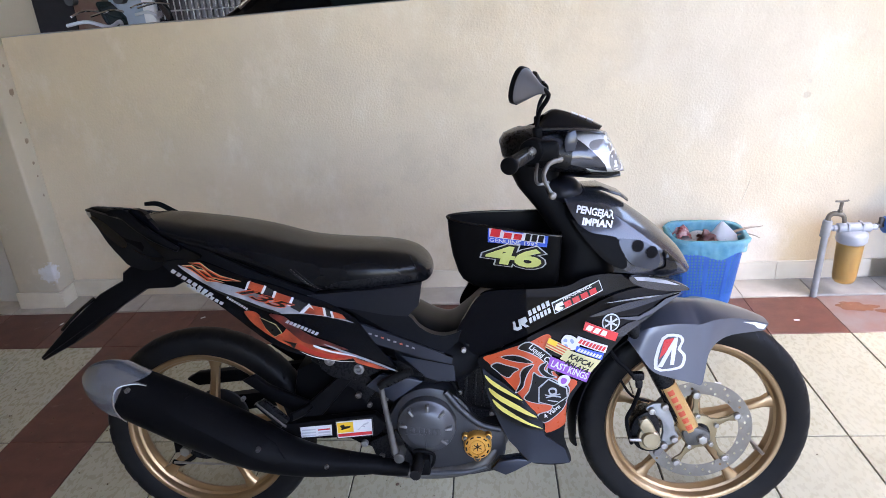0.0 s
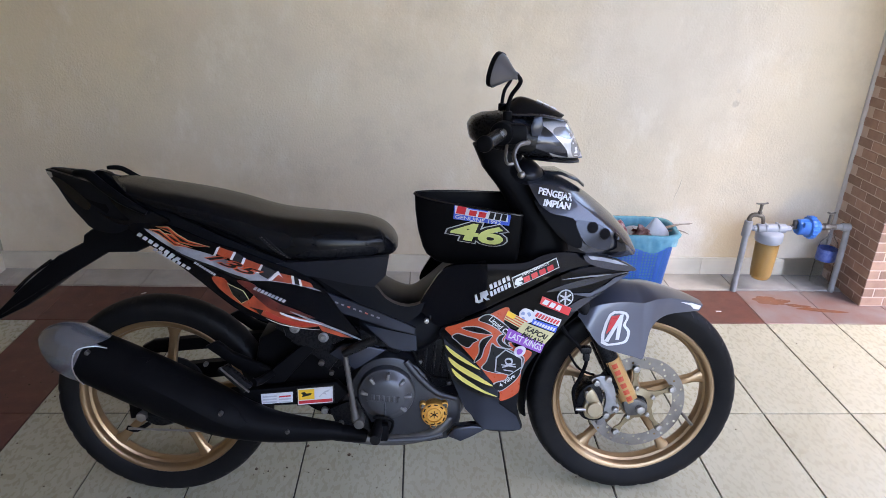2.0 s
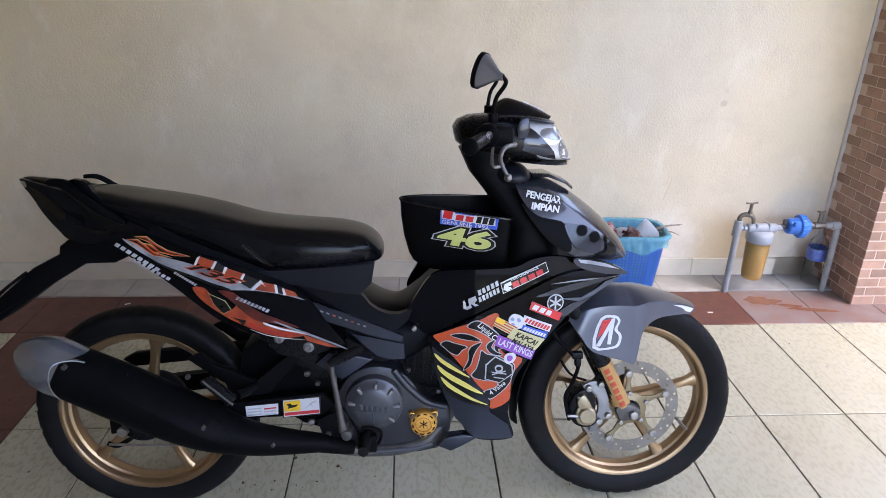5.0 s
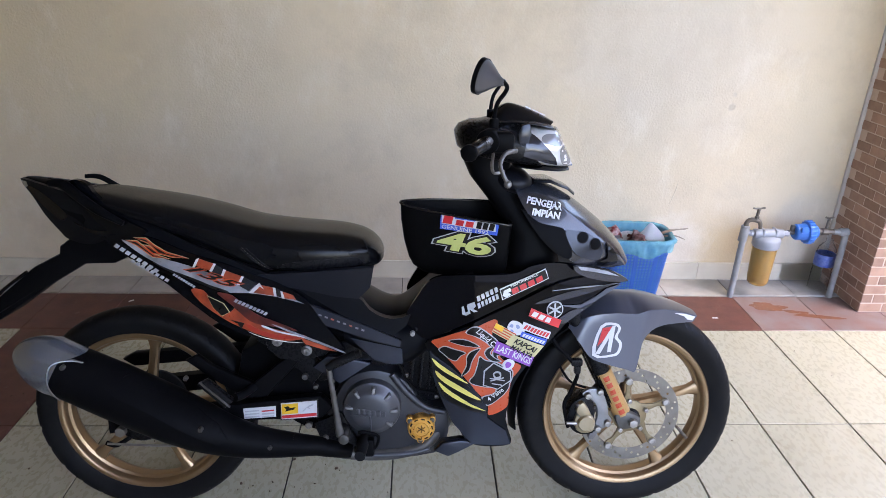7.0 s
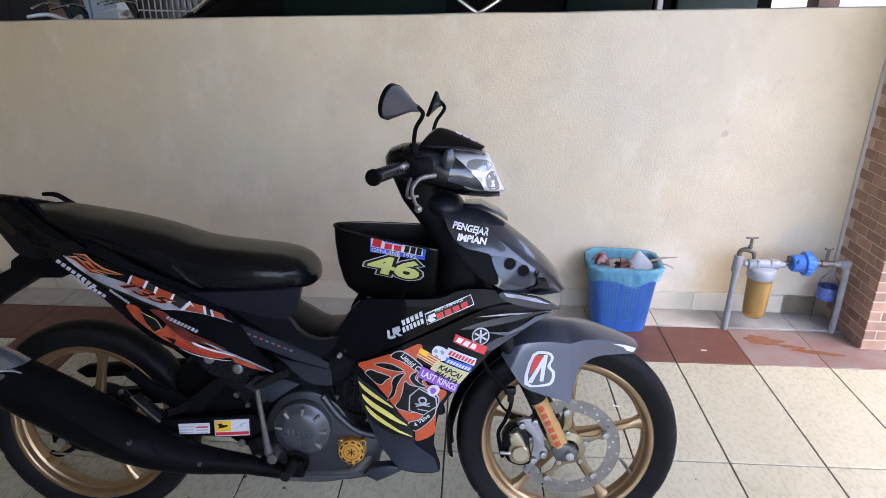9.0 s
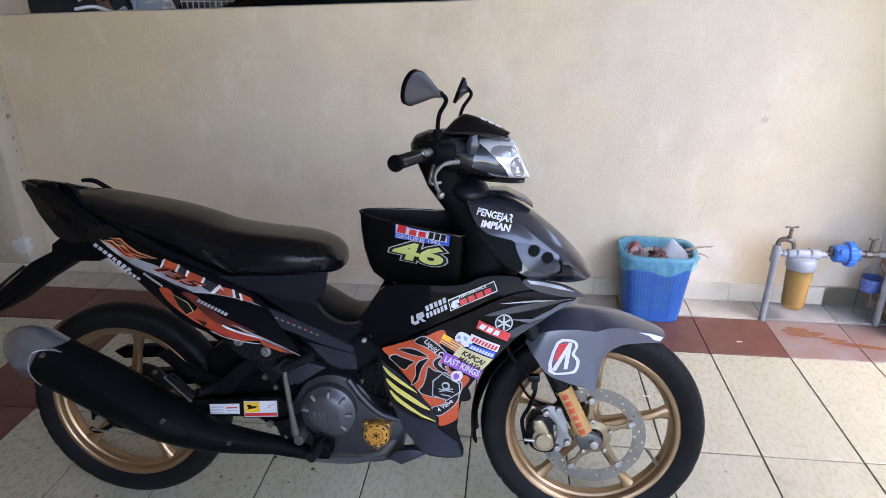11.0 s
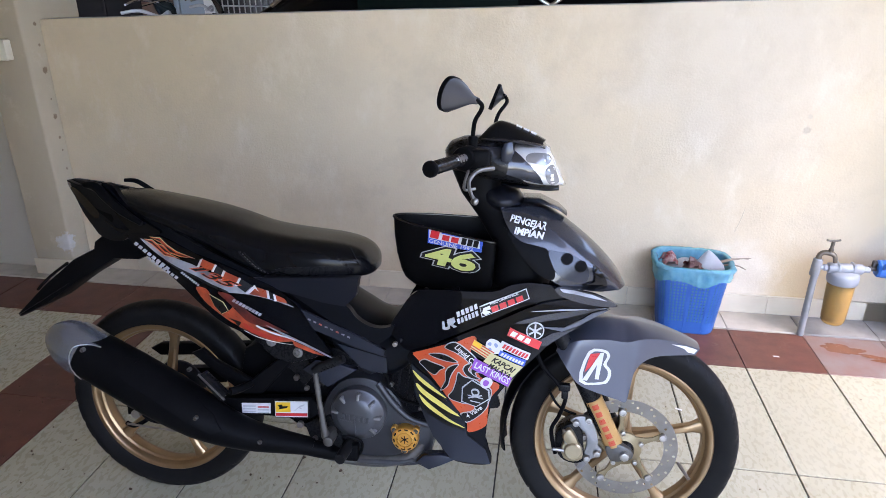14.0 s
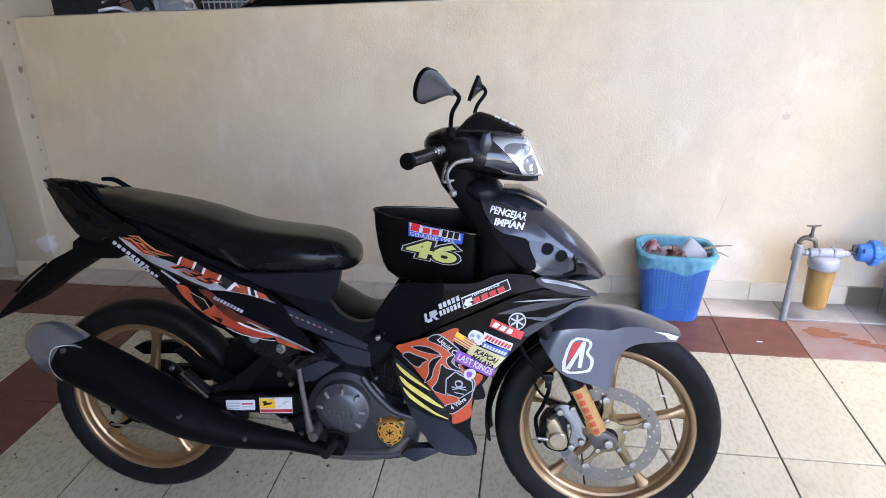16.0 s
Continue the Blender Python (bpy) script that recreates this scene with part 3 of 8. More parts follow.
def waste_bin():
    M_BASKET = material("blue basket plastic", (0.020, 0.105, 0.38), 0.35, second=(0.03, 0.15, 0.46), scale=14, amount=0.6, bump=0.03)
    M_BAG = material("pale blue bag film", (0.24, 0.58, 0.64), 0.12, second=(0.10, 0.42, 0.54), scale=34, amount=0.8, fine=40, bump=0.3, depth=0.004)
    p = M_BAG.node_tree.nodes["Principled BSDF"]
    p.inputs["Transmission Weight"].default_value = 0.35
    p.inputs["Alpha"].default_value = 0.7
    p.inputs["IOR"].default_value = 1.05
    b = thing("waste_bin", "blue perforated plastic bin lined with a bag", "bin", pose(-0.178, 0.925, 0.002, 0, 0, -3))
    # side wall with rows of holes
    H, hx0, hy0, hx1, hy1, n = 0.293, 0.114, 0.088, 0.146, 0.112, 120
    levels = [0.0, 0.006, 0.05]
    z = 0.05
    while z < 0.245:
        levels += [z + 0.0055, z + 0.0140]
        z += 0.0140
    levels += [0.275, H]
    bm = bmesh.new()
    rings = []
    for z in levels:
        f = z / H
        base = rounded_ring(hx0 + (hx1 - hx0) * f, hy0 + (hy1 - hy0) * f, z, 0, n)
        rings.append([bm.verts.new(q) for q in base])
    for i in range(len(levels) - 1):
        for j in range(n):
            hole = 0.05 <= levels[i] < 0.245 and i % 2 == 1 and j % 2 == 0 and (j // 2) % 6 != 5
            hole = hole and levels[i + 1] - levels[i] > 0.0056
            if not hole:
                bm.faces.new((rings[i][j], rings[i][(j + 1) % n], rings[i + 1][(j + 1) % n], rings[i + 1][j]))
    bm.faces.new(rings[0][::-1])
    bmesh.ops.recalc_face_normals(bm, faces=bm.faces)
    bmesh.ops.solidify(bm, geom=bm.faces[:], thickness=0.002)
    part("basket", bm, M_BASKET, b, "", 30)
    for j in range(10, n, 12):
        lo, hi = rings_at(hx0, hy0, 0.004, n)[j], rings_at(hx0 + (hx1 - hx0) * 0.8, hy0 + (hy1 - hy0) * 0.8, 0.25, n)[j]
        part("rib", rod(bmesh.new(), lo, hi, 0.0022, 6), M_BASKET, b)
    part("rim", tube(bmesh.new(), rounded_ring(hx1 + 0.002, hy1 + 0.002, H, 0, 48), 0.0055, 8, per=2, closed=True), M_BASKET, b)
    # the bag: over the rim and down the outside, ragged and creased, and down inside
    bm = bmesh.new()
    prof = [(-0.0045, -0.255), (-0.0045, -0.13), (-0.005, -0.04), (-0.009, 0.006), (-0.001, 0.013), (0.010, 0.012), (0.016, 0.001), (0.012, -0.012), (0.0115, -0.024), (0.0115, -0.035), (0.012, -0.046)]
    rings = []
    n = 160
    for k, (out, dz) in enumerate(prof):
        f = (H + min(dz, 0)) / H
        ring = []
        for j, q in enumerate(rounded_ring(hx0 + (hx1 - hx0) * f + out, hy0 + (hy1 - hy0) * f + out, H + dz, 0, n)):
            wob = noise.noise((q.x * 55, q.y * 55, k * 0.45)) * (0.0065 if k not in (3, 4, 5) else 0.002) + 0.0035 * abs(noise.noise((q.x * 130, q.y * 130, k * 0.9 + 7)))
            d = Vector((q.x, q.y, 0)).normalized()
            drop = 0.034 * noise.noise((q.x * 11, q.y * 11, 4)) * (k - 7) / 3 if k > 7 else 0
            ring.append(bm.verts.new(q + d * (max(wob, -0.002) if k > 2 else min(wob, 0.001)) + Vector((0, 0, drop + wob * 0.5))))
        rings.append(ring)
    for r1, r2 in zip(rings, rings[1:]):
        for j in range(n):
            bm.faces.new((r1[j], r1[(j + 1) % n], r2[(j + 1) % n], r2[j]))
    bm.faces.new(rings[0])
    part("bag_liner", bm, M_BAG, b, "thin pale blue plastic bag over the rim", 60)


def rings_at(hx, hy, z, n):
    return rounded_ring(hx, hy, z, 0, n)


waste_bin()


def crumple(name, label, category, place, size, mat, seed, rough=0.25, sub=3):
    bm = bmesh.new()
    bmesh.ops.create_icosphere(bm, subdivisions=sub, radius=1.0)
    for v in bm.verts:
        d = v.co.normalized()
        v.co *= 1 + rough * noise.noise(d * 1.7 + Vector((seed, 0, 0))) + rough * 0.9 * abs(noise.noise(d * 4 + Vector((0, seed, 0))))
        v.co = Vector((v.co.x * size[0], v.co.y * size[1], v.co.z * size[2]))
    ob = finish(name, bm, mat, None, label, 70 if sub > 3 else 22)
    ob.matrix_world = place
    return tagged(ob, category=category)


M_RUB1 = material("red white wrapper", (0.26, 0.03, 0.035), 0.25, second=(0.80, 0.62, 0.60), scale=34, amount=1.0, bump=0.2)
M_RUB2 = material("brown maroon wrapper", (0.12, 0.03, 0.03), 0.25, second=(0.42, 0.24, 0.22), scale=30, amount=1.0, bump=0.2)
M_RUB3 = material("milky plastic bag", (0.50, 0.51, 0.54), 0.3, second=(0.38, 0.39, 0.43), scale=22, amount=0.9, fine=50, bump=0.5, depth=0.003)
M_RUB3.node_tree.nodes["Principled BSDF"].inputs["Transmission Weight"].default_value = 0.35
M_STICK = material("dry twig", (0.36, 0.29, 0.22), 0.8, second=(0.2, 0.15, 0.11), scale=40, amount=0.8)
def foil(name, label, category, place, w, d, mat, seed, fold=0.018):
    """A creased sheet of film, sharp-edged where it folds."""
    bm, n = bmesh.new(), 12
    g = []
    for i in range(n + 1):
        row = []
        for j in range(n + 1):
            u, v = i / n - 0.5, j / n - 0.5
            z = fold * (abs(noise.noise((u * 5 + seed, v * 4, seed))) * 2.2 - 0.6) + 0.030 * math.cos(u * 4 + seed) - 0.12 * (u * u + v * v)
            row.append(bm.verts.new((u * w + 0.012 * noise.noise((u * 6, v * 6, seed + 3)), v * d + 0.012 * noise.noise((u * 6, v * 6, seed + 7)), z)))
        g.append(row)
    for i in range(n):
        for j in range(n):
            a, b, c, e = g[i][j], g[i + 1][j], g[i + 1][j + 1], g[i][j + 1]
            bm.faces.new((a, b, c)), bm.faces.new((a, c, e))
    bmesh.ops.solidify(bm, geom=bm.faces[:], thickness=0.0012)
    ob = finish(name, bm, mat, None, label, 14)
    ob.matrix_world = place
    return tagged(ob, category=category)


foil("snack_wrapper", "creased red and white snack wrapper in the bin", "wrapper", pose(-0.249, 0.955, 0.297, -8, 12, 12), 0.10, 0.07, M_RUB1, 1.0)
foil("snack_wrapper", "creased maroon and pink snack wrapper in the bin", "wrapper", pose(-0.203, 0.885, 0.290, 26, -4, -14), 0.13, 0.09, M_RUB2, 5.0, 0.022)
foil("snack_wrapper", "creased red and white snack wrapper in the bin", "wrapper", pose(-0.258, 0.90, 0.282, 22, 18, 50), 0.10, 0.07, M_RUB1, 9.0)
# a milky bag standing up to a folded peak
bm = bmesh.new()
secs = []
for k, (z, wx, wy, cx) in enumerate(((-0.06, 0.064, 0.040, 0.0), (-0.02, 0.066, 0.034, 0.0), (0.005, 0.058, 0.024, -0.003), (0.030, 0.038, 0.014, -0.012), (0.055, 0.017, 0.006, -0.022), (0.066, 0.004, 0.002, -0.026))):
    ring = []
    for j in range(11):
        t = 2 * math.pi * j / 11
        q = 1 + 0.22 * noise.noise((math.cos(t) * 2.4, math.sin(t) * 2.4, z * 14))
        ring.append(Vector((cx + wx * q * math.cos(t), wy * q * math.sin(t), z + 0.006 * noise.noise((math.cos(t) * 3, math.sin(t) * 3, 8 + z * 9)))))
    secs.append(ring)
bagob = finish("plastic_bag", loft(bm, secs), M_RUB3, None, "milky white plastic bag folded to a peak in the bin", 38)
bagob.matrix_world = pose(-0.113, 0.895, 0.294, 8, 6, 8)
tagged(bagob, category="bag")
crumple("plastic_bag", "milky white plastic bag bunched in the bin", "bag", pose(-0.173, 0.945, 0.235, 0, 0, 0), (0.105, 0.07, 0.05), M_RUB3, 7, 0.22, 4)
for a, b_ in (((-0.113, 0.92, 0.278), (0.042, 0.90, 0.332)), ((-0.093, 0.93, 0.288), (0.035, 0.91, 0.323)), ((-0.073, 0.92, 0.283), (0.018, 0.86, 0.296))):
    mid = (Vector(a) + Vector(b_)) / 2 + Vector((0.01, 0, 0.012))
    tagged(finish("twig", tube(bmesh.new(), [a, mid, b_], [0.004, 0.0035, 0.0015], 7), M_STICK, None, "thin dry twig sticking out of the bin", 60), category="twig", group="twigs in the bin")

# socket and conduit on the pillar
M_SOCKET = material("aged white socket plastic", (0.68, 0.62, 0.50), 0.45, second=(0.58, 0.50, 0.38), scale=20, amount=0.7)
M_DARKHOLE = material("dark slot", (0.02, 0.02, 0.02), 0.6)
sock = thing("power_socket", "aged white power socket box on the pillar", "socket", pose(-3.195, 0.957, 1.088))
part("socket_box", box(bmesh.new(), (-0.062, -0.042, -0.044), (0.05, 0.0, 0.042), 0.005), M_SOCKET, sock)
for x, z in ((-0.012, 0.018), (-0.028, -0.008), (0.006, -0.008)):
    part("slot", box(bmesh.new(), (x - 0.003, -0.0435, z - 0.004), (x + 0.003, -0.040, z + 0.004)), M_DARKHOLE, sock)
tagged(finish("conduit", rod(bmesh.new(), (-3.222, 0.945, 1.125), (-3.222, 0.945, 2.8), 0.0115, 14), M_SOCKET, None, "thin cream cable conduit running up the pillar", 50), category="conduit")

# rusty water film on the floor below the filter
bm = bmesh.new()
for cx, cy, rx, ry, seed in ((0.42, 0.80, 0.075, 0.035, 2), (0.60, 0.715, 0.11, 0.014, 5), (0.52, 0.755, 0.06, 0.012, 8)):
    ring = []
    for k in range(48):
        t = 2 * math.pi * k / 48
        w = 1 + 0.45 * noise.noise((math.cos(t) * 1.6, math.sin(t) * 1.6, seed)) + 0.2 * noise.noise((math.cos(t) * 5, math.sin(t) * 5, seed))
        ring.append(bm.verts.new((cx + rx * w * math.cos(t) + 0.25 * ry * math.sin(t), cy + ry * w * math.sin(t) - (0.18 * rx * math.cos(t)), 0.0012 + seed * 0.0001)))
    bm.faces.new(ring)
tagged(finish("rust_puddle", bm, M_PUDDLE, None, "rusty orange water stain on the floor tiles", None), category="stain", kind="stuff")

# ---- the motorcycle ----
from mathutils.bvhtree import BVHTree

LEAN_DEG = 8.0
bike = thing("motorcycle", "black underbone motorcycle with orange graphics leaning on its stand", "motorcycle",
             pose(-1.856, -0.315, 0.0, -LEAN_DEG, 0, 0))

B_GLOSS = material("gloss black plastic", (0.0028, 0.0034, 0.0052), 0.09, second=(0.0044, 0.0052, 0.0075), scale=6, amount=0.5, fine=60, bump=0.0, spec=0.22, rough_var=0.0)
B_MATT = material("matt black plastic", (0.0036, 0.0037, 0.0045), 0.40, second=(0.0064, 0.0064, 0.0074), scale=14, amount=0.6, fine=260, bump=0.08, depth=0.0005, spec=0.03)
B_GREY = material("dark grey metallic paint", (0.034, 0.038, 0.051), 0.26, 0.5, second=(0.027, 0.030, 0.041), scale=5, amount=0.4, bump=0.0, coat=0.6, spec=0.4, rough_var=0.0)
B_SLATE = material("slate plastic", (0.026, 0.031, 0.045), 0.22, 0.3, second=(0.016, 0.019, 0.028), scale=9, amount=0.6, bump=0.0, rough_var=0.0)
B_DARKGREY = material("satin charcoal plastic", (0.006, 0.0062, 0.0075), 0.28, 0.0, second=(0.010, 0.0105, 0.0125), scale=12, amount=0.6, fine=200, bump=0.03, spec=0.12)
B_FENDER = material("silver grey metallic paint", (0.086, 0.095, 0.128), 0.30, 0.5, second=(0.076, 0.083, 0.112), scale=5, amount=0.4, bump=0.0, coat=0.45, spec=0.4, rough_var=0.0)
B_RUBBER = material("tyre rubber", (0.007, 0.007, 0.008), 0.5, second=(0.014, 0.0135, 0.013), scale=20, amount=0.6, fine=150, bump=0.15, spec=0.10)
B_GRIP = material("worn shiny grip rubber", (0.006, 0.006, 0.007), 0.24, second=(0.011, 0.011, 0.012), scale=40, amount=0.6, fine=200, bump=0.06, spec=0.35)
B_GOLD = material("gold painted alloy", (0.37, 0.245, 0.14), 0.32, 0.82, second=(0.28, 0.18, 0.095), scale=12, amount=0.6, fine=180, bump=0.04)
B_GOLDCAP = material("anodised gold", (0.74, 0.38, 0.085), 0.30, 0.7, second=(0.56, 0.27, 0.055), scale=40, amount=0.5, bump=0.02)
B_STEEL = material("worn steel", (0.42, 0.41, 0.40), 0.35, 0.9, second=(0.28, 0.26, 0.24), scale=40, amount=0.7, fine=200, bump=0.05)
B_LEVER = material("dull bare alloy", (0.24, 0.235, 0.23), 0.40, 0.75, second=(0.13, 0.125, 0.12), scale=60, amount=0.8, fine=200, bump=0.05)
B_DULL = material("dull stained steel", (0.12, 0.117, 0.113), 0.42, 0.6, second=(0.06, 0.055, 0.052), scale=30, amount=0.8, fine=200, bump=0.05)
B_DISC = material("brushed disc steel", (0.40, 0.38, 0.35), 0.33, 0.9, second=(0.29, 0.27, 0.245), scale=30, amount=0.7, fine=300, bump=0.05)
B_CARRIER = material("dull gold carrier", (0.24, 0.19, 0.115), 0.40, 0.7, second=(0.16, 0.125, 0.075), scale=30, amount=0.7)
B_BRASS = material("pale brass coloured alloy", (0.40, 0.33, 0.22), 0.36, 0.75, second=(0.30, 0.24, 0.16), scale=40, amount=0.6, bump=0.03)
B_BRACKET = material("grey cast alloy", (0.26, 0.26, 0.27), 0.42, 0.7, second=(0.18, 0.175, 0.17), scale=40, amount=0.7, fine=220, bump=0.08)
B_ENGINE = material("grey engine paint", (0.066, 0.069, 0.079), 0.34, 0.4, second=(0.05, 0.052, 0.06), scale=25, amount=0.7, fine=250, bump=0.08)
B_CASE = material("dark engine paint", (0.036, 0.038, 0.045), 0.38, 0.4, second=(0.024, 0.025, 0.030), scale=20, amount=0.8, fine=250, bump=0.08)
B_COAL = material("blue black plastic", (0.009, 0.010, 0.0145), 0.30, second=(0.007, 0.008, 0.011), scale=9, amount=0.6, bump=0.0, rough_var=0.0, spec=0.18)
B_COAL2 = material("satin black plastic", (0.0034, 0.004, 0.006), 0.36, second=(0.005, 0.006, 0.0085), scale=7, amount=0.5, bump=0.0, rough_var=0.0, spec=0.12)
B_SEAT = material("black vinyl", (0.0036, 0.0040, 0.0052), 0.22, second=(0.0062, 0.0068, 0.0085), scale=10, amount=0.5, fine=420, bump=0.14, depth=0.0004, spec=0.18)
B_SILVER = material("silver plastic cap", (0.26, 0.285, 0.335), 0.25, 0.75, second=(0.21, 0.23, 0.275), scale=8, amount=0.5, bump=0.0, rough_var=0.0)
B_LENS = material("clear headlamp lens", (0.80, 0.81, 0.83), 0.12, 0.4, second=(0.58, 0.59, 0.62), scale=30, amount=0.5, fine=45, bump=0.04, depth=0.003, coat=1.0)
B_BOWL = material("dim reflector", (0.26, 0.265, 0.28), 0.22, 0.5, second=(0.30, 0.31, 0.33), scale=40, amount=0.7, bump=0.0)
B_SMOKE = material("smoked lens", (0.005, 0.005, 0.0055), 0.06, second=(0.012, 0.011, 0.011), scale=20, amount=0.6, bump=0, spec=0.22)
B_MIRROR = material("mirror glass", (0.9, 0.9, 0.9), 0.01, 1.0, bump=0, amount=0)
B_MIRRORSHELL = material("satin grey mirror plastic", (0.036, 0.038, 0.046), 0.34, 0.3, second=(0.028, 0.030, 0.037), scale=8, amount=0.5, bump=0.0, rough_var=0.0, coat=0.25)
B_BOX = material("rough black box plastic", (0.003, 0.003, 0.0035), 0.36, second=(0.005, 0.005, 0.0055), scale=10, amount=0.7, fine=160, bump=0.1, depth=0.0006, spec=0.06)


def sticker(name, colour, second=None, **k):
    return material(name, colour, 0.3, second=second, scale=k.pop("scale", 18), amount=k.pop("amount", 0.5), bump=0.03, **k)


S_ORANGE = sticker("orange sticker", (0.56, 0.085, 0.026), (0.39, 0.045, 0.020))
# Orange darkened for the dimmer side of the bike, plus its printed fade.
S_DIMORANGE = sticker("dimmed orange sticker", (0.46, 0.075, 0.030), (0.12, 0.018, 0.012), amount=0.9, scale=30)
S_INK = sticker("brown red ink", (0.48, 0.06, 0.025))
S_DEEP = sticker("deep red sticker", (0.34, 0.025, 0.02), (0.45, 0.05, 0.02))
S_WHITE = sticker("white sticker", (0.62, 0.62, 0.64), (0.50, 0.50, 0.54))
S_SILVERY = sticker("silvery stripe", (0.40, 0.41, 0.46), (0.05, 0.054, 0.07), amount=1.0, scale=11)
S_BLACK = sticker("black sticker", (0.005, 0.005, 0.0055), spec=0.3)
S_YELLOW = sticker("yellow sticker", (0.74, 0.64, 0.17), (0.60, 0.49, 0.10))
S_LIME = sticker("lime sticker", (0.54, 0.57, 0.19), (0.46, 0.49, 0.14))
S_AMBER = sticker("amber sticker", (0.85, 0.50, 0.03))
S_BLUE = sticker("blue sticker", (0.03, 0.09, 0.52), (0.04, 0.13, 0.6))
S_DIMBLUE = sticker("washed blue ink", (0.22, 0.28, 0.46))
S_RED = sticker("red sticker", (0.60, 0.025, 0.03), (0.5, 0.02, 0.03))
S_PURPLE = sticker("purple sticker", (0.26, 0.07, 0.42), (0.32, 0.12, 0.5))
S_CREAM = sticker("cream sticker", (0.56, 0.50, 0.26), (0.46, 0.42, 0.24))
S_GREYINK = sticker("grey sticker ink", (0.42, 0.43, 0.46))
S_DIM = sticker("dim grey ink", (0.16, 0.15, 0.17))
S_GRADE = sticker("black and deep red fade", (0.018, 0.006, 0.007), (0.20, 0.030, 0.020), amount=0.8, scale=22)
S_FLAME = sticker("gold label", (0.42, 0.235, 0.085), (0.33, 0.17, 0.055))


class Cast:
    """The near skin of finished meshes, for stickers to lie on."""

    def __init__(self, *obs):
        self.trees = [BVHTree.FromPolygons([v.co.copy() for v in o.data.vertices], [tuple(p.vertices) for p in o.data.polygons]) for o in obs]

    def y(self, x, z):
        best = None
        for t in self.trees:
            hit = t.ray_cast(Vector((x, -2.0, z)), Vector((0, 1, 0)))[0]
            if hit is not None and (best is None or hit.y < best):
                best = hit.y
        if best is None:
            near = min((t.find_nearest(Vector((x, -0.2, z)))[0] for t in self.trees), key=lambda q: (q - Vector((x, -0.2, z))).length)
            best = near.y
        return best


def mirrored(bm):
    twin = bm.copy()
    for v in twin.verts:
        v.co.y *= -1
    return twin


def prism(outline, y0, y1, bevel=0.004, per=0):
    """A solid of even thickness with a rounded outline."""
    pts = [Vector((x, y0, z)) for x, z in outline]
    if per:
        pts = curve_points(pts, per, True)
    bm = bmesh.new()
    f = bm.faces.new([bm.verts.new(p) for p in pts])
    g = bmesh.ops.extrude_face_region(bm, geom=[f])["geom"]
    for v in (q for q in g if isinstance(q, bmesh.types.BMVert)):
        v.co.y = y1
    if bevel:
        edges = [e for e in bm.edges if abs(e.verts[0].co.y - e.verts[1].co.y) < 1e-6]
        bmesh.ops.bevel(bm, geom=edges, offset=bevel, segments=2, affect="EDGES", profile=0.5)
    return bm


def flat_ring(cx, lx, wy, z, n=32, power=3.0, slope=0.0):
    out = []
    for j in range(n):
        t = 2 * math.pi * j / n
        c, s = math.cos(t), math.sin(t)
        dx = lx * math.copysign(abs(c) ** (2 / power), c)
        out.append(Vector((cx + dx, wy * math.copysign(abs(s) ** (2 / power), s), z + slope * dx)))
    return out


def bolt(x, y, z, r=0.006, mat=None, parent=None):
    bm = lathe(bmesh.new(), [(0.0, y - 0.004), (r * 0.55, y - 0.004), (r * 0.62, y - 0.0055), (r * 0.9, y - 0.005), (r, y - 0.003), (r, y + 0.006), (0.0, y + 0.006)], (x, 0, z), "y", 12)
    return part("bolt", bm, mat or B_STEEL, parent or bike)


def ridge_shell(stations, n=41, thick=0.004, power=2.0, crease=None):
    bm, grid = bmesh.new(), []
    for (rx, rz), (ex, ez), hw in stations:
        row = []
        for k in range(n):
            u = 2 * k / (n - 1) - 1
            f, side = abs(u) ** power, abs(u) ** 0.85
            if crease:
                # a flatter top, then a sharp fold into the flank
                uc, yc, fc = crease
                a = abs(u)
                f = fc * (a / uc) ** 1.6 if a < uc else fc + (1 - fc) * (a - uc) / (1 - uc)
                side = yc * a / uc if a < uc else yc + (1 - yc) * ((a - uc) / (1 - uc)) ** 0.8
            row.append(bm.verts.new((rx + (ex - rx) * f, hw * math.copysign(side, u), rz + (ez - rz) * f)))
        grid.append(row)
    for r1, r2 in zip(grid, grid[1:]):
        for k in range(n - 1):
            bm.faces.new((r1[k], r1[k + 1], r2[k + 1], r2[k]))
    bmesh.ops.recalc_face_normals(bm, faces=bm.faces)
    bmesh.ops.solidify(bm, geom=bm.faces[:], thickness=thick)
    return bm


def between(stations, per=8):
    """Smooth steps through the stations of a shell."""
    rows = [(Vector(r), Vector(e), h) for r, e, h in stations]
    rows = [rows[0]] + rows + [rows[-1]]
    out = []

    def ease(a, b, c, d, f):
        return 0.5 * (2 * b + (c - a) * f + (2 * a - 5 * b + 4 * c - d) * f * f + (3 * b - a - 3 * c + d) * f ** 3)

    for k in range(1, len(rows) - 2):
        for q in range(per + (k == len(rows) - 3)):
            a, b, c, d = rows[k - 1:k + 3]
            out.append(tuple(ease(a[v], b[v], c[v], d[v], q / per) for v in range(3)))
    return out


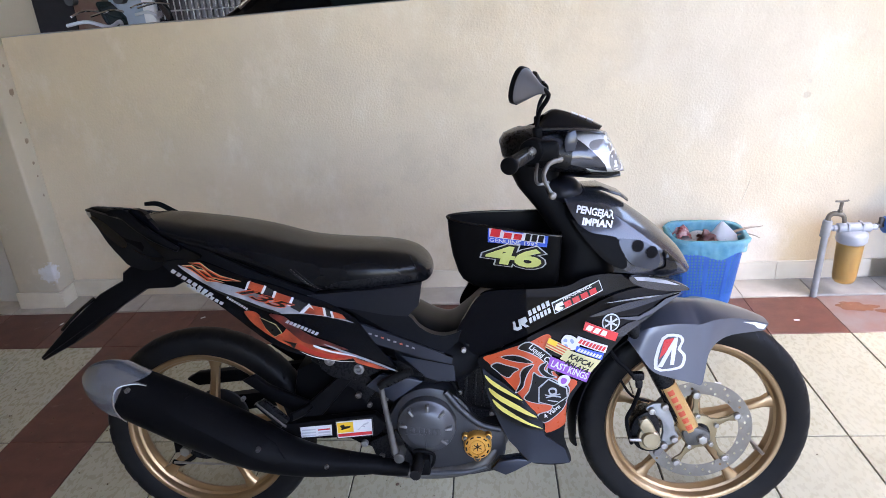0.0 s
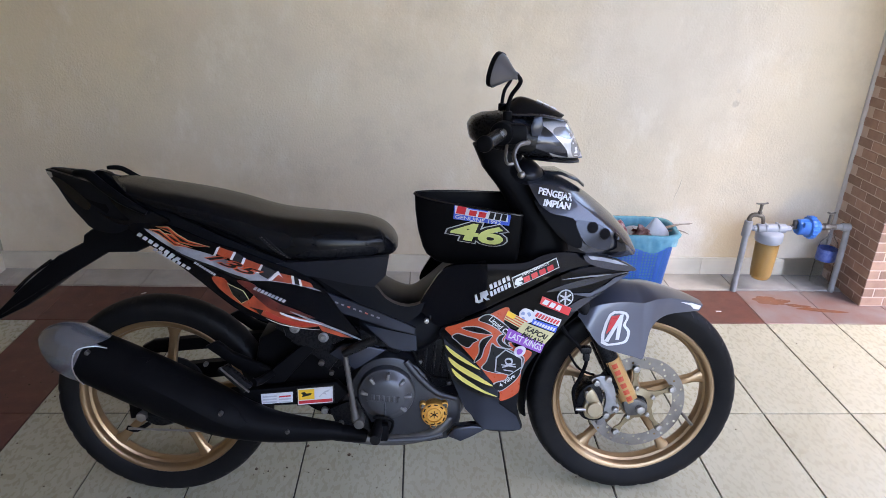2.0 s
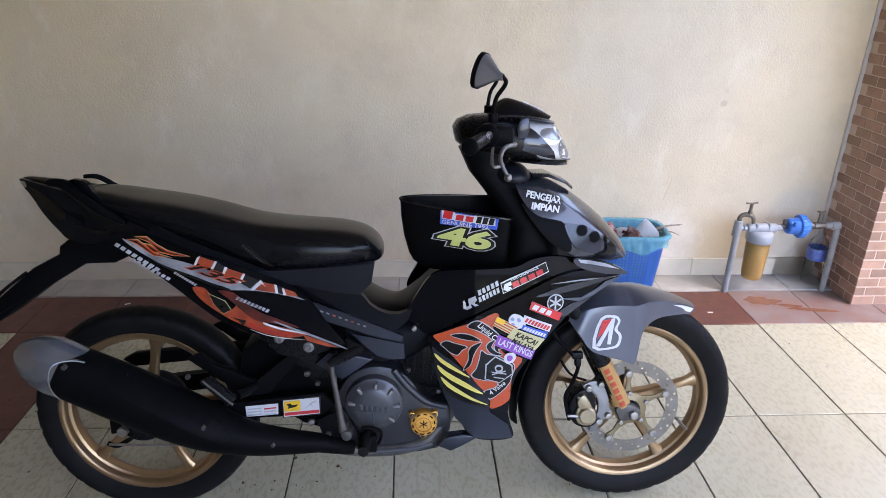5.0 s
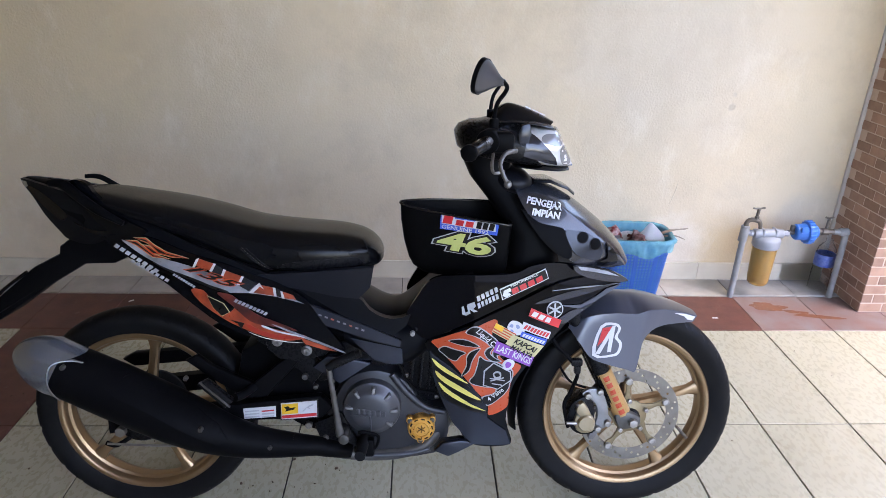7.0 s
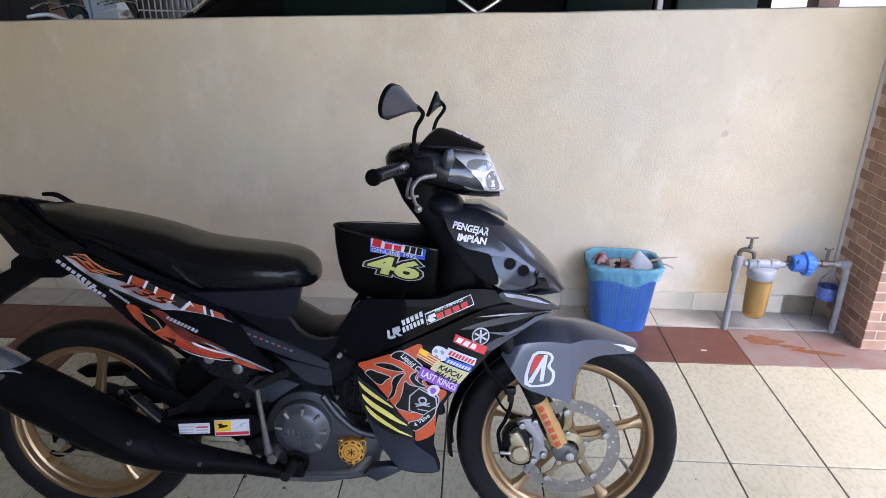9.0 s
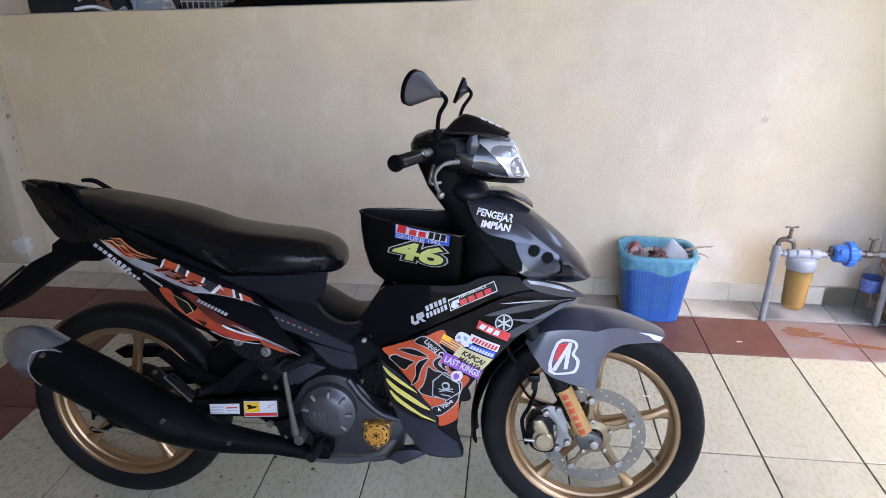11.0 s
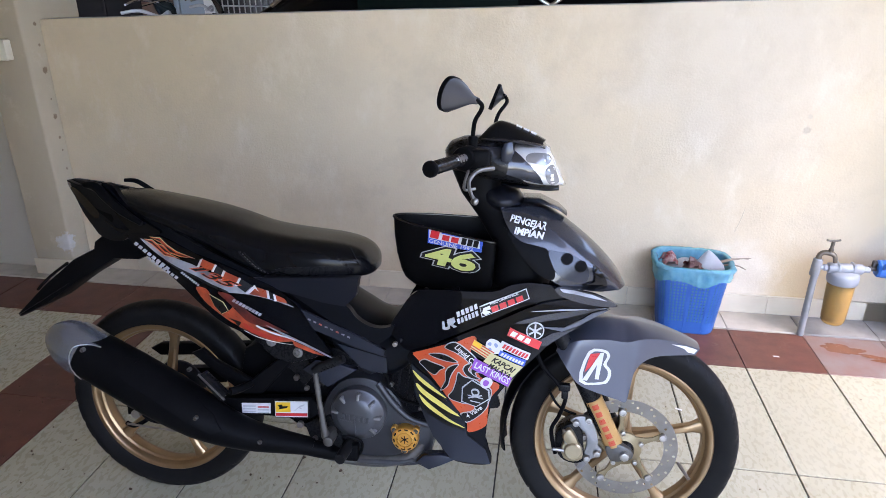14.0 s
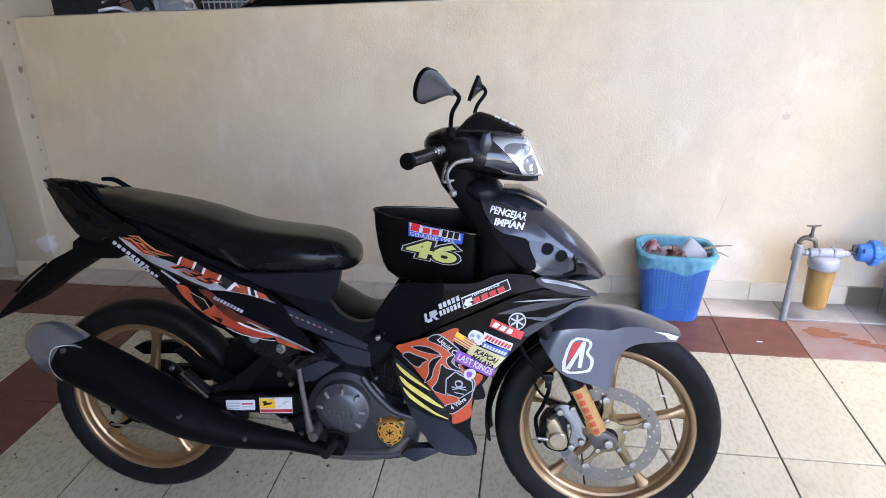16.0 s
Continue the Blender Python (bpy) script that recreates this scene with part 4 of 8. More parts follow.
# wheels
def tyre_mesh(cx, cz, R, width, rim):
    seg, bm, rings = 336, bmesh.new(), []
    w = width / 2
    prof = [(rim - 0.010, -w * 0.55), (rim + 0.002, -w * 0.68), (rim + 0.012, -w * 0.84), (R - 0.036, -w * 0.96), (R - 0.027, -w), (R - 0.019, -w * 0.975), (R - 0.0125, -w * 0.90), (R - 0.007, -w * 0.74), (R - 0.003, -w * 0.50), (R, -w * 0.16)]
    prof += [(r, -a) for r, a in prof[::-1]]
    for k, (r, a) in enumerate(prof):
        ring = []
        for j in range(seg):
            t = 2 * math.pi * j / seg
            shift = abs(k - 9.5)
            cut = 0.0028 if 0.6 < shift < 5.6 and (j + int(shift * 1.6)) % 12 in (0, 1) else 0
            ring.append(bm.verts.new((cx + (r - cut) * math.cos(t), a, cz + (r - cut) * math.sin(t))))
        rings.append(ring)
    for i in range(len(rings)):
        r1, r2 = rings[i], rings[(i + 1) % len(rings)]
        for j in range(seg):
            bm.faces.new((r1[j], r1[(j + 1) % seg], r2[(j + 1) % seg], r2[j]))
    return bm


def wheel(name, cx, cz, R, width, rim, first, hub):
    w = rim
    bm = lathe(bmesh.new(), [(w + 0.006, -0.030), (w + 0.003, -0.033), (w - 0.006, -0.032), (w - 0.010, -0.028), (w - 0.013, -0.016), (w - 0.019, -0.012), (w - 0.021, 0.0),
                             (w - 0.019, 0.012), (w - 0.013, 0.016), (w - 0.010, 0.028), (w - 0.006, 0.032), (w + 0.003, 0.033), (w + 0.006, 0.030), (w + 0.002, 0.0)], (cx, 0, cz), "y", 96, True)
    wheel_ob = part(name, bm, B_GOLD, bike, "gold painted five spoke alloy wheel")
    part("tyre", tyre_mesh(cx, cz, R, width, rim), B_RUBBER, wheel_ob, "", 25)
    for k in range(5):
        t = radians(first + 72 * k)
        d, n = Vector((math.cos(t), 0, math.sin(t))), Vector((-math.sin(t), 0, math.cos(t)))
        bm = bmesh.new()
        secs = []
        for r, hw, ht in ((0.025, 0.017, 0.020), (0.06, 0.013, 0.015), (0.14, 0.0105, 0.011), (w - 0.04, 0.0115, 0.011), (w - 0.018, 0.019, 0.013)):
            c = Vector((cx, 0, cz)) + d * r
            secs.append([c + n * (hw * a) + Vector((0, ht * b, 0)) for a, b in ((-1, -0.6), (-0.6, -1), (0.6, -1), (1, -0.6), (1, 0.6), (0.6, 1), (-0.6, 1), (-1, 0.6))])
        loft(bm, secs)
        part("spoke", bm, B_GOLD, wheel_ob)
    part("hub", lathe(bmesh.new(), [(0.0, -0.05), (0.028, -0.05), (hub, -0.042), (hub, 0.042), (0.028, 0.05), (0.0, 0.05)], (cx, 0, cz), "y", 32), B_GOLD, wheel_ob)
    return wheel_ob


FX, FZ, RZ = 1.283, 0.288, 0.282
RX = 0.024
front = wheel("front_wheel", FX, FZ, 0.287, 0.080, 0.2175, 15, 0.034)
rear = wheel("rear_wheel", RX, RZ, 0.282, 0.084, 0.2165, 80, 0.05)

# front brake
bm = bmesh.new()
radii, seg, rings = [0.098, 0.1005, 0.1085, 0.1105, 0.1185, 0.1205, 0.1285, 0.132], 96, []
for r in radii:
    rings.append([bm.verts.new((FX + r * math.cos(2 * math.pi * j / seg), -0.054, FZ + r * math.sin(2 * math.pi * j / seg))) for j in range(seg)])
for i in range(len(radii) - 1):
    for j in range(seg):
        cell = [rings[i][j], rings[i][(j + 1) % seg], rings[i + 1][(j + 1) % seg], rings[i + 1][j]]
        if i % 2 == 1 and (j - (i - 1)) % 6 == 0:
            # a round hole in the middle of the cell
            c = sum((v.co for v in cell), Vector()) / 4
            hole = []
            for q in range(4):
                for p in (cell[q].co, (cell[q].co + cell[(q + 1) % 4].co) / 2):
                    hole.append(bm.verts.new(c + (p - c).normalized() * 0.0033))
            for q in range(4):
                bm.faces.new((cell[q], cell[(q + 1) % 4], hole[(2 * q + 2) % 8], hole[2 * q + 1], hole[2 * q]))
        else:
            bm.faces.new(cell)
bmesh.ops.solidify(bm, geom=bm.faces[:], thickness=0.004)
disc = part("brake_disc", bm, B_DISC, front, "drilled steel brake disc", 30)
for k in range(5):
    t = radians(24 + 72 * k)
    d, n = Vector((math.cos(t), 0, math.sin(t))), Vector((-math.sin(t), 0, math.cos(t)))
    c = Vector((FX, -0.058, FZ))
    out = [c + d * a + n * b for a, b in ((0.036, -0.006), (0.056, -0.004), (0.076, -0.003), (0.091, -0.010), (0.105, -0.009), (0.109, 0.002), (0.102, 0.010), (0.090, 0.008), (0.074, 0.007), (0.056, 0.012), (0.036, 0.020))]
    part("disc_arm", prism([(p.x, p.z) for p in curve_points(out, 3, True)], -0.061, -0.055, 0.001), B_CARRIER, front)
    q = c + d * 0.100
    bolt(q.x, -0.062, q.z, 0.0095, B_STEEL, front)
    q = c + (d * 0.045 + n * 0.0)
    bolt(q.x, -0.064, q.z, 0.006, B_STEEL, front)
part("disc_centre", lathe(bmesh.new(), [(0.0, -0.066), (0.026, -0.066), (0.030, -0.064), (0.044, -0.061), (0.044, -0.052), (0.0, -0.052)], (FX, 0, FZ), "y", 36), B_CARRIER, front)
part("hub_cover", lathe(bmesh.new(), [(0.0, -0.078), (0.020, -0.078), (0.024, -0.074), (0.026, -0.062), (0.0, -0.062)], (FX, 0, FZ), "y", 28), B_DARKGREY, front)
part("valve_stem", rod(bmesh.new(), (1.432, 0.0, 0.228), (1.455, -0.035, 0.205), 0.0045, 8), B_STEEL, front)

caliper = part("brake_caliper", prism([(1.118, 0.335), (1.150, 0.360), (1.175, 0.345), (1.182, 0.300), (1.188, 0.262), (1.160, 0.250), (1.128, 0.262), (1.112, 0.298)], -0.092, -0.040, 0.006, 3), B_DARKGREY, bike, "dark brake caliper with brass coloured piston")
part("piston_cap", lathe(bmesh.new(), [(0.0, -0.112), (0.019, -0.112), (0.0225, -0.108), (0.0225, -0.088), (0.0, -0.088)], (1.157, 0, 0.294), "y", 28), B_BRASS, caliper)
part("caliper_bracket", prism([(1.146, 0.366), (1.168, 0.380), (1.194, 0.374), (1.212, 0.340), (1.219, 0.305), (1.228, 0.292), (1.222, 0.276), (1.200, 0.262), (1.184, 0.236), (1.170, 0.242), (1.184, 0.276), (1.190, 0.305), (1.184, 0.335), (1.164, 0.352)], -0.088, -0.076, 0.002, 3), B_BRACKET, caliper)
part("caliper_face", prism([(1.128, 0.300), (1.140, 0.322), (1.165, 0.318), (1.180, 0.296), (1.180, 0.272), (1.160, 0.262), (1.135, 0.270)], -0.104, -0.088, 0.004, 2), B_BRASS, caliper)
part("caliper_bridge", prism([(1.128, 0.330), (1.140, 0.350), (1.152, 0.346), (1.168, 0.318), (1.160, 0.306), (1.140, 0.312)], -0.108, -0.088, 0.004, 2), B_BRASS, caliper)
part("bleed_nipple", rod(bmesh.new(), (1.138, -0.100, 0.290), (1.108, -0.102, 0.292), 0.0058, 10, 0.0042), B_STEEL, caliper)
part("banjo", tube(bmesh.new(), [(1.145, -0.095, 0.30), (1.138, -0.10, 0.325), (1.135, -0.098, 0.345)], 0.0075, 10), B_STEEL, caliper)
for x, z in ((1.160, 0.364), (1.190, 0.374), (1.192, 0.270), (1.216, 0.286)):
    bolt(x, -0.095, z, 0.0085, B_STEEL, caliper)
part("brake_hose", tube(bmesh.new(), [(1.03, -0.06, 0.60), (1.064, -0.075, 0.51), (1.105, -0.085, 0.465), (1.13, -0.088, 0.43), (1.118, -0.085, 0.375), (1.102, -0.088, 0.34), (1.108, -0.092, 0.30), (1.115, -0.092, 0.275)], 0.0052, 8), B_MATT, bike)
part("speedo_cable", tube(bmesh.new(), [(1.09, -0.06, 0.43), (1.11, -0.07, 0.40), (1.13, -0.07, 0.385), (1.16, -0.06, 0.37)], 0.0032, 8), B_MATT, bike)
bm = box(bmesh.new(), (1.112, -0.094, 0.445), (1.140, -0.075, 0.462), 0.003)
box(bm, (1.120, -0.096, 0.425), (1.136, -0.080, 0.446), 0.003)
part("hose_clamp", bm, B_DARKGREY, bike)

# fork legs
for s in (-1, 1):
    y = 0.070 * s
    bm = tube(bmesh.new(), [(0.990, y, 0.80), (1.097, y, 0.600), (1.173, y, 0.465), (1.223, y, 0.365), (1.262, y, 0.293), (1.270, y, 0.276)], [0.018, 0.018, 0.0225, 0.0225, 0.022, 0.018], 20, 5)
    leg = part("fork_leg", bm, B_DARKGREY, bike, "dark fork leg with gold printed sleeve" if s < 0 else "")
    a, b = Vector((1.196, y, 0.424)), Vector((1.256, y, 0.305))
    if s < 0:
        sleeve = part("fork_sleeve", rod(bmesh.new(), a, b, 0.0236, 24), S_FLAME, leg, "gold sleeve with red letters")
        # the maker's name down the sleeve as plain blocks
        d = (b - a).normalized()
        side_way = Vector((d.z, 0, -d.x))
        for k in range(6):
            secs = []
            for q in (a.lerp(b, 0.07 + 0.155 * k), a.lerp(b, 0.17 + 0.155 * k)):
                secs.append([q + side_way * u + Vector((0, e - math.sqrt(0.0243 ** 2 - u * u), 0)) for u, e in ((-0.008, 0), (-0.004, 0), (0, 0), (0.004, 0), (0.007, 0), (0.007, 0.002), (-0.008, 0.002))])
            part("letter_block", loft(bmesh.new(), secs), S_INK, leg)
part("axle", rod(bmesh.new(), (FX - 0.002, -0.094, FZ), (FX - 0.004, 0.105, FZ), 0.008, 14), B_STEEL, bike)
part("axle_nut", rod(bmesh.new(), (FX - 0.002, -0.104, FZ), (FX - 0.002, -0.090, FZ), 0.0115, 6, bevel=0.001), B_STEEL, bike)
part("fork_foot", prism([(1.236, 0.305), (1.262, 0.316), (1.298, 0.302), (1.302, 0.280), (1.284, 0.270), (1.256, 0.266), (1.244, 0.277)], -0.092, -0.062, 0.005, 3), B_DULL, bike)

# front mudguard
FENDER = [((1.105, 0.556), (1.100, 0.546), 0.082), ((1.140, 0.585), (1.124, 0.514), 0.100), ((1.175, 0.604), (1.155, 0.474), 0.104), ((1.215, 0.612), (1.197, 0.456), 0.104), ((1.245, 0.612), (1.250, 0.440), 0.101),
          ((1.262, 0.611), (1.271, 0.434), 0.098), ((1.280, 0.6095), (1.278, 0.466), 0.0965), ((1.300, 0.606), (1.286, 0.510), 0.092), ((1.328, 0.600), (1.308, 0.535), 0.081), ((1.360, 0.592), (1.343, 0.545), 0.066), ((1.410, 0.575), (1.400, 0.545), 0.048), ((1.444, 0.560), (1.432, 0.542), 0.034)]
fender = part("front_mudguard", ridge_shell(between(FENDER, 9), 61, 0.003, 3.2, (0.6, 0.90, 0.16)), B_FENDER, bike, "silver grey front mudguard", 55)
bm = bmesh.new()
secs = []
for k in range(15):
    t = radians(108 + 82 * k / 14)
    c, n = Vector((FX, 0, FZ)), Vector((math.cos(t), 0, math.sin(t)))
    hw = 0.052 if k < 13 else 0.040
    secs.append([c + n * (0.302 + 0.012 * (1 - (y / hw) ** 2) + e) + Vector((0, y, 0)) for y, e in [(hw * q / 4, 0) for q in range(-4, 5)] + [(hw * q / 4, -0.004) for q in range(4, -5, -1)]])
loft(bm, secs)
part("mudguard_flap", bm, B_MATT, bike, "matt black rear flap of the mudguard")
FC = Cast(fender)
decal("mudguard_sticker", [(1.372, 0.574), (1.405, 0.568), (1.436, 0.556), (1.429, 0.547), (1.412, 0.552), (1.402, 0.562)], FC, S_WHITE, bike, sharp=True)
# tyre maker's badge as plain shapes
BADGE = [(1.158, 0.480), (1.175, 0.556), (1.212, 0.563), (1.226, 0.549), (1.219, 0.528), (1.231, 0.512), (1.228, 0.488), (1.212, 0.477)]
decal("badge_outline", BADGE, FC, S_WHITE, bike, 0.0012, per=3)
decal("badge_field", [(1.166, 0.485), (1.180, 0.551), (1.210, 0.557), (1.219, 0.547), (1.211, 0.527), (1.223, 0.511), (1.221, 0.492), (1.208, 0.483)], FC, B_FENDER, bike, 0.0022, per=3)
decal("badge_mark", [(1.169, 0.505), (1.180, 0.551), (1.206, 0.556), (1.186, 0.523)], FC, S_RED, bike, 0.0032, sharp=True)
decal("badge_mark", [(1.165, 0.486), (1.203, 0.556), (1.211, 0.557), (1.203, 0.490), (1.194, 0.490), (1.197, 0.527), (1.176, 0.485)], FC, S_WHITE, bike, 0.0042, sharp=True)

# core of the leg shield and steering neck
bm = bmesh.new()
loft(bm, [flat_ring(cx, lx, wy, z) for z, cx, lx, wy in ((0.30, 0.90, 0.030, 0.085), (0.36, 0.885, 0.045, 0.10), (0.45, 0.87, 0.07, 0.11), (0.55, 0.88, 0.10, 0.115), (0.63, 0.92, 0.13, 0.105), (0.675, 0.96, 0.11, 0.100), (0.70, 1.005, 0.07, 0.10), (0.78, 1.003, 0.06, 0.095), (0.86, 0.945, 0.055, 0.070), (0.91, 0.900, 0.050, 0.055), (0.965, 0.885, 0.060, 0.060))])
part("leg_shield", bm, B_MATT, bike)

# side fairing
def fair_half(x, z):
    h = 0.152 + 0.012 * math.sin(max(0, min(1, (z - 0.30) / 0.38)) * math.pi)
    if x > 1.0:
        h -= 0.055 * ((x - 1.0) / 0.22) ** 1.3
    if x < 0.86:
        h -= 0.02 * ((0.86 - x) / 0.1)
    return h


fair = Shell([(0.749, 0.532), (0.756, 0.495), (0.771, 0.435), (0.814, 0.341), (0.858, 0.266), (0.955, 0.262), (0.950, 0.308), (0.944, 0.345), (0.958, 0.433), (1.008, 0.508), (1.083, 0.589), (1.121, 0.630), (1.213, 0.668), (1.170, 0.684), (1.110, 0.690), (1.036, 0.674), (0.957, 0.635), (0.877, 0.597), (0.81, 0.560)], fair_half, 0.016)
panel("side_fairing", fair, B_GLOSS, bike, "gloss black side fairing with orange stickers", 0.006, 0.012)
up = Shell([(0.748, 0.535), (0.715, 0.558), (0.697, 0.582), (0.722, 0.632), (0.760, 0.682), (0.822, 0.696), (0.942, 0.702), (0.990, 0.722), (1.040, 0.728), (1.118, 0.714), (1.19, 0.690), (1.15, 0.684), (1.036, 0.678), (0.957, 0.640), (0.877, 0.600), (0.80, 0.560)], lambda x, z: fair_half(x, z) - 0.008, 0.016)
panel("upper_fairing", up, B_GLOSS, bike, "gloss black upper fairing", 0.006, 0.013)
fin = Shell([(1.088, 0.722), (1.130, 0.716), (1.182, 0.703), (1.232, 0.674), (1.185, 0.676), (1.130, 0.690), (1.096, 0.706)], lambda x, z: 0.160 - 0.06 * max(0, (x - 1.05) / 0.18), 0.01)
panel("fairing_fin", fin, B_GREY, bike, "silver grey fin on the fairing", 0.006, 0.010)
# Peeled silver sticker, with the sky's highlight on the fin painted in.
decal("silver_strip", [(1.096, 0.722), (1.130, 0.716), (1.172, 0.704), (1.206, 0.688), (1.180, 0.694), (1.140, 0.705), (1.104, 0.713)], fin, S_SILVERY, bike, 0.002, "worn silver sticker and painted highlight along the fin", sharp=True)
low = Shell([(0.757, 0.508), (0.771, 0.496), (0.804, 0.475), (0.852, 0.435), (0.893, 0.380), (0.898, 0.340), (0.926, 0.317), (0.945, 0.303), (0.958, 0.265), (0.910, 0.262), (0.863, 0.266), (0.815, 0.320), (0.790, 0.375), (0.768, 0.435)], lambda x, z: fair_half(x, z) + 0.004, 0.008, sharp=True)
panel("lower_fairing", low, B_SLATE, bike, "charcoal lower fairing with vents", 0.006, 0.012)
part("belly_fin", prism([(0.790, 0.264), (0.834, 0.271), (0.878, 0.266), (0.830, 0.238), (0.805, 0.226), (0.770, 0.242)], -0.150, -0.120, 0.004), B_SLATE, bike)

FA = fair
ORANGE_FIELD = [(0.760, 0.535), (0.784, 0.546), (0.831, 0.566), (0.864, 0.578), (0.904, 0.597), (0.914, 0.586), (0.901, 0.567), (0.907, 0.540), (0.927, 0.498), (0.972, 0.482), (0.952, 0.445), (0.947, 0.405), (0.943, 0.369), (0.902, 0.347), (0.896, 0.378), (0.852, 0.433), (0.816, 0.476), (0.775, 0.519)]
decal("orange_field", ORANGE_FIELD, FA, S_ORANGE, bike, 0.0020, "orange fairing sticker with black swirls")


def swell(pts, w):
    """The outline moved outwards by w."""
    area = sum(a[0] * b[1] - b[0] * a[1] for a, b in zip(pts, pts[1:] + pts[:1]))
    sgn, out_ = (1 if area > 0 else -1), []
    for p, q, r in zip(pts[-1:] + pts[:-1], pts, pts[1:] + pts[:1]):
        n1 = Vector((q[1] - p[1], p[0] - q[0])).normalized()
        n2 = Vector((r[1] - q[1], q[0] - r[0])).normalized()
        m_ = n1 + n2
        m_ = m_.normalized() / max(0.5, (1 + n1.dot(n2)) / 2) ** 0.5 if m_.length > 0.05 else n1
        out_.append(tuple(Vector(q) + m_ * (sgn * w)))
    return out_


for pts in (
        [(0.841, 0.564), (0.865, 0.578), (0.907, 0.550), (0.915, 0.536), (0.904, 0.529), (0.887, 0.543), (0.864, 0.556)],
        [(0.802, 0.540), (0.826, 0.545), (0.849, 0.542), (0.870, 0.531), (0.845, 0.531), (0.822, 0.534)],
        [(0.779, 0.516), (0.791, 0.524), (0.809, 0.520), (0.838, 0.513), (0.828, 0.505), (0.817, 0.492), (0.801, 0.497), (0.789, 0.507)],
        [(0.873, 0.525), (0.854, 0.517), (0.844, 0.502), (0.844, 0.480), (0.833, 0.454), (0.848, 0.468), (0.854, 0.491), (0.862, 0.509)],
        [(0.874, 0.504), (0.887, 0.495), (0.912, 0.490), (0.930, 0.480), (0.952, 0.467), (0.946, 0.435), (0.924, 0.420), (0.908, 0.426), (0.883, 0.428), (0.853, 0.439), (0.863, 0.458), (0.870, 0.483)],
        [(0.886, 0.514), (0.892, 0.525), (0.904, 0.529), (0.898, 0.519), (0.898, 0.511), (0.911, 0.500), (0.923, 0.494), (0.908, 0.494), (0.894, 0.501)],
        [(0.905, 0.516), (0.911, 0.520), (0.924, 0.511), (0.913, 0.509), (0.916, 0.500), (0.907, 0.506)],
        [(0.884, 0.396), (0.912, 0.407), (0.920, 0.423), (0.944, 0.434), (0.944, 0.423), (0.929, 0.401), (0.898, 0.377)]):
    decal("swirl_edge", swell(pts, 0.0022), FA, S_GREYINK, bike, 0.0030)
    decal("swirl", pts, FA, S_BLACK, bike, 0.0040)
lettering("lettering", "Liquid C.", FA, S_WHITE, bike, 0.862, 0.567, 0.0185, -41, 0.1, 0.86, 0.0003, 0.0052)
decal("skull_plate_edge", [(0.907, 0.491), (0.949, 0.468), (0.951, 0.444), (0.919, 0.420), (0.883, 0.431), (0.884, 0.470)], FA, S_GREYINK, bike, 0.0050, "black plate sticker with a small pale mark", sharp=True)
decal("skull_plate", [(0.907, 0.488), (0.946, 0.466), (0.948, 0.446), (0.919, 0.423), (0.886, 0.433), (0.887, 0.468)], FA, S_BLACK, bike, 0.0060, sharp=True)
decal("skull_mark", [(0.906, 0.462), (0.912, 0.469), (0.922, 0.468), (0.926, 0.460), (0.922, 0.450), (0.912, 0.448)], FA, S_GREYINK, bike, 0.0072)
decal("skull_mark", [(0.909, 0.461), (0.913, 0.465), (0.920, 0.464), (0.922, 0.458), (0.914, 0.455)], FA, S_BLACK, bike, 0.0082)
for q in ((0.898, 0.452, 0.934, 0.446), (0.900, 0.445, 0.932, 0.454), (0.904, 0.438, 0.928, 0.434)):
    (x0, z0, x1, z1) = q
    decal("skull_mark", [(x0, z0), (x1, z1), (x1 + 0.001, z1 - 0.0025), (x0 + 0.001, z0 - 0.0025)], FA, S_GREYINK, bike, 0.0070, sharp=True)
lettering("lettering", "4 Valve", FA, S_WHITE, bike, 0.900, 0.387, 0.0165, 41, 0.15, 0.95, 0.0003, 0.0052)
# vents with yellow fangs
VC = low
for pts in ([(0.763, 0.493), (0.786, 0.475), (0.833, 0.446), (0.845, 0.435), (0.810, 0.445), (0.779, 0.461), (0.765, 0.478)],
            [(0.771, 0.461), (0.796, 0.443), (0.843, 0.420), (0.878, 0.396), (0.868, 0.393), (0.830, 0.404), (0.792, 0.422), (0.773, 0.441)],
            [(0.779, 0.432), (0.806, 0.409), (0.854, 0.381), (0.893, 0.364), (0.854, 0.370), (0.811, 0.386), (0.786, 0.405)]):
    c = sum((Vector(q) for q in pts), Vector((0, 0))) / len(pts)
    decal("vent_opening", [tuple(c + (Vector(q) - c) * 1.05 + Vector((0.003, -0.009))) for q in pts], VC, S_BLACK, bike, 0.0014)
    ax, nr = Vector((0.83, -0.555)), Vector((0.555, 0.83))
    pts = [tuple(c + ax * (Vector(q) - c).dot(ax) * 1.02 + nr * (Vector(q) - c).dot(nr) * 0.62 + nr * 0.003) for q in pts]
    decal("yellow_fang", pts, VC, S_YELLOW, bike, 0.0034, "yellow fang shaped vent sticker")


def quad(name, cs, mat, lift, shell=None, label=""):
    return decal(name, cs, shell or FA, mat, bike, lift, label, sharp=True)


# small stickers, stacked along the edge
FLAG = [Vector(q) for q in ((0.909, 0.590), (0.900, 0.568), (0.944, 0.543), (0.958, 0.564))]
quad("flag_sticker", [tuple(q) for q in FLAG], S_CREAM, 0.0052, label="striped flag sticker")
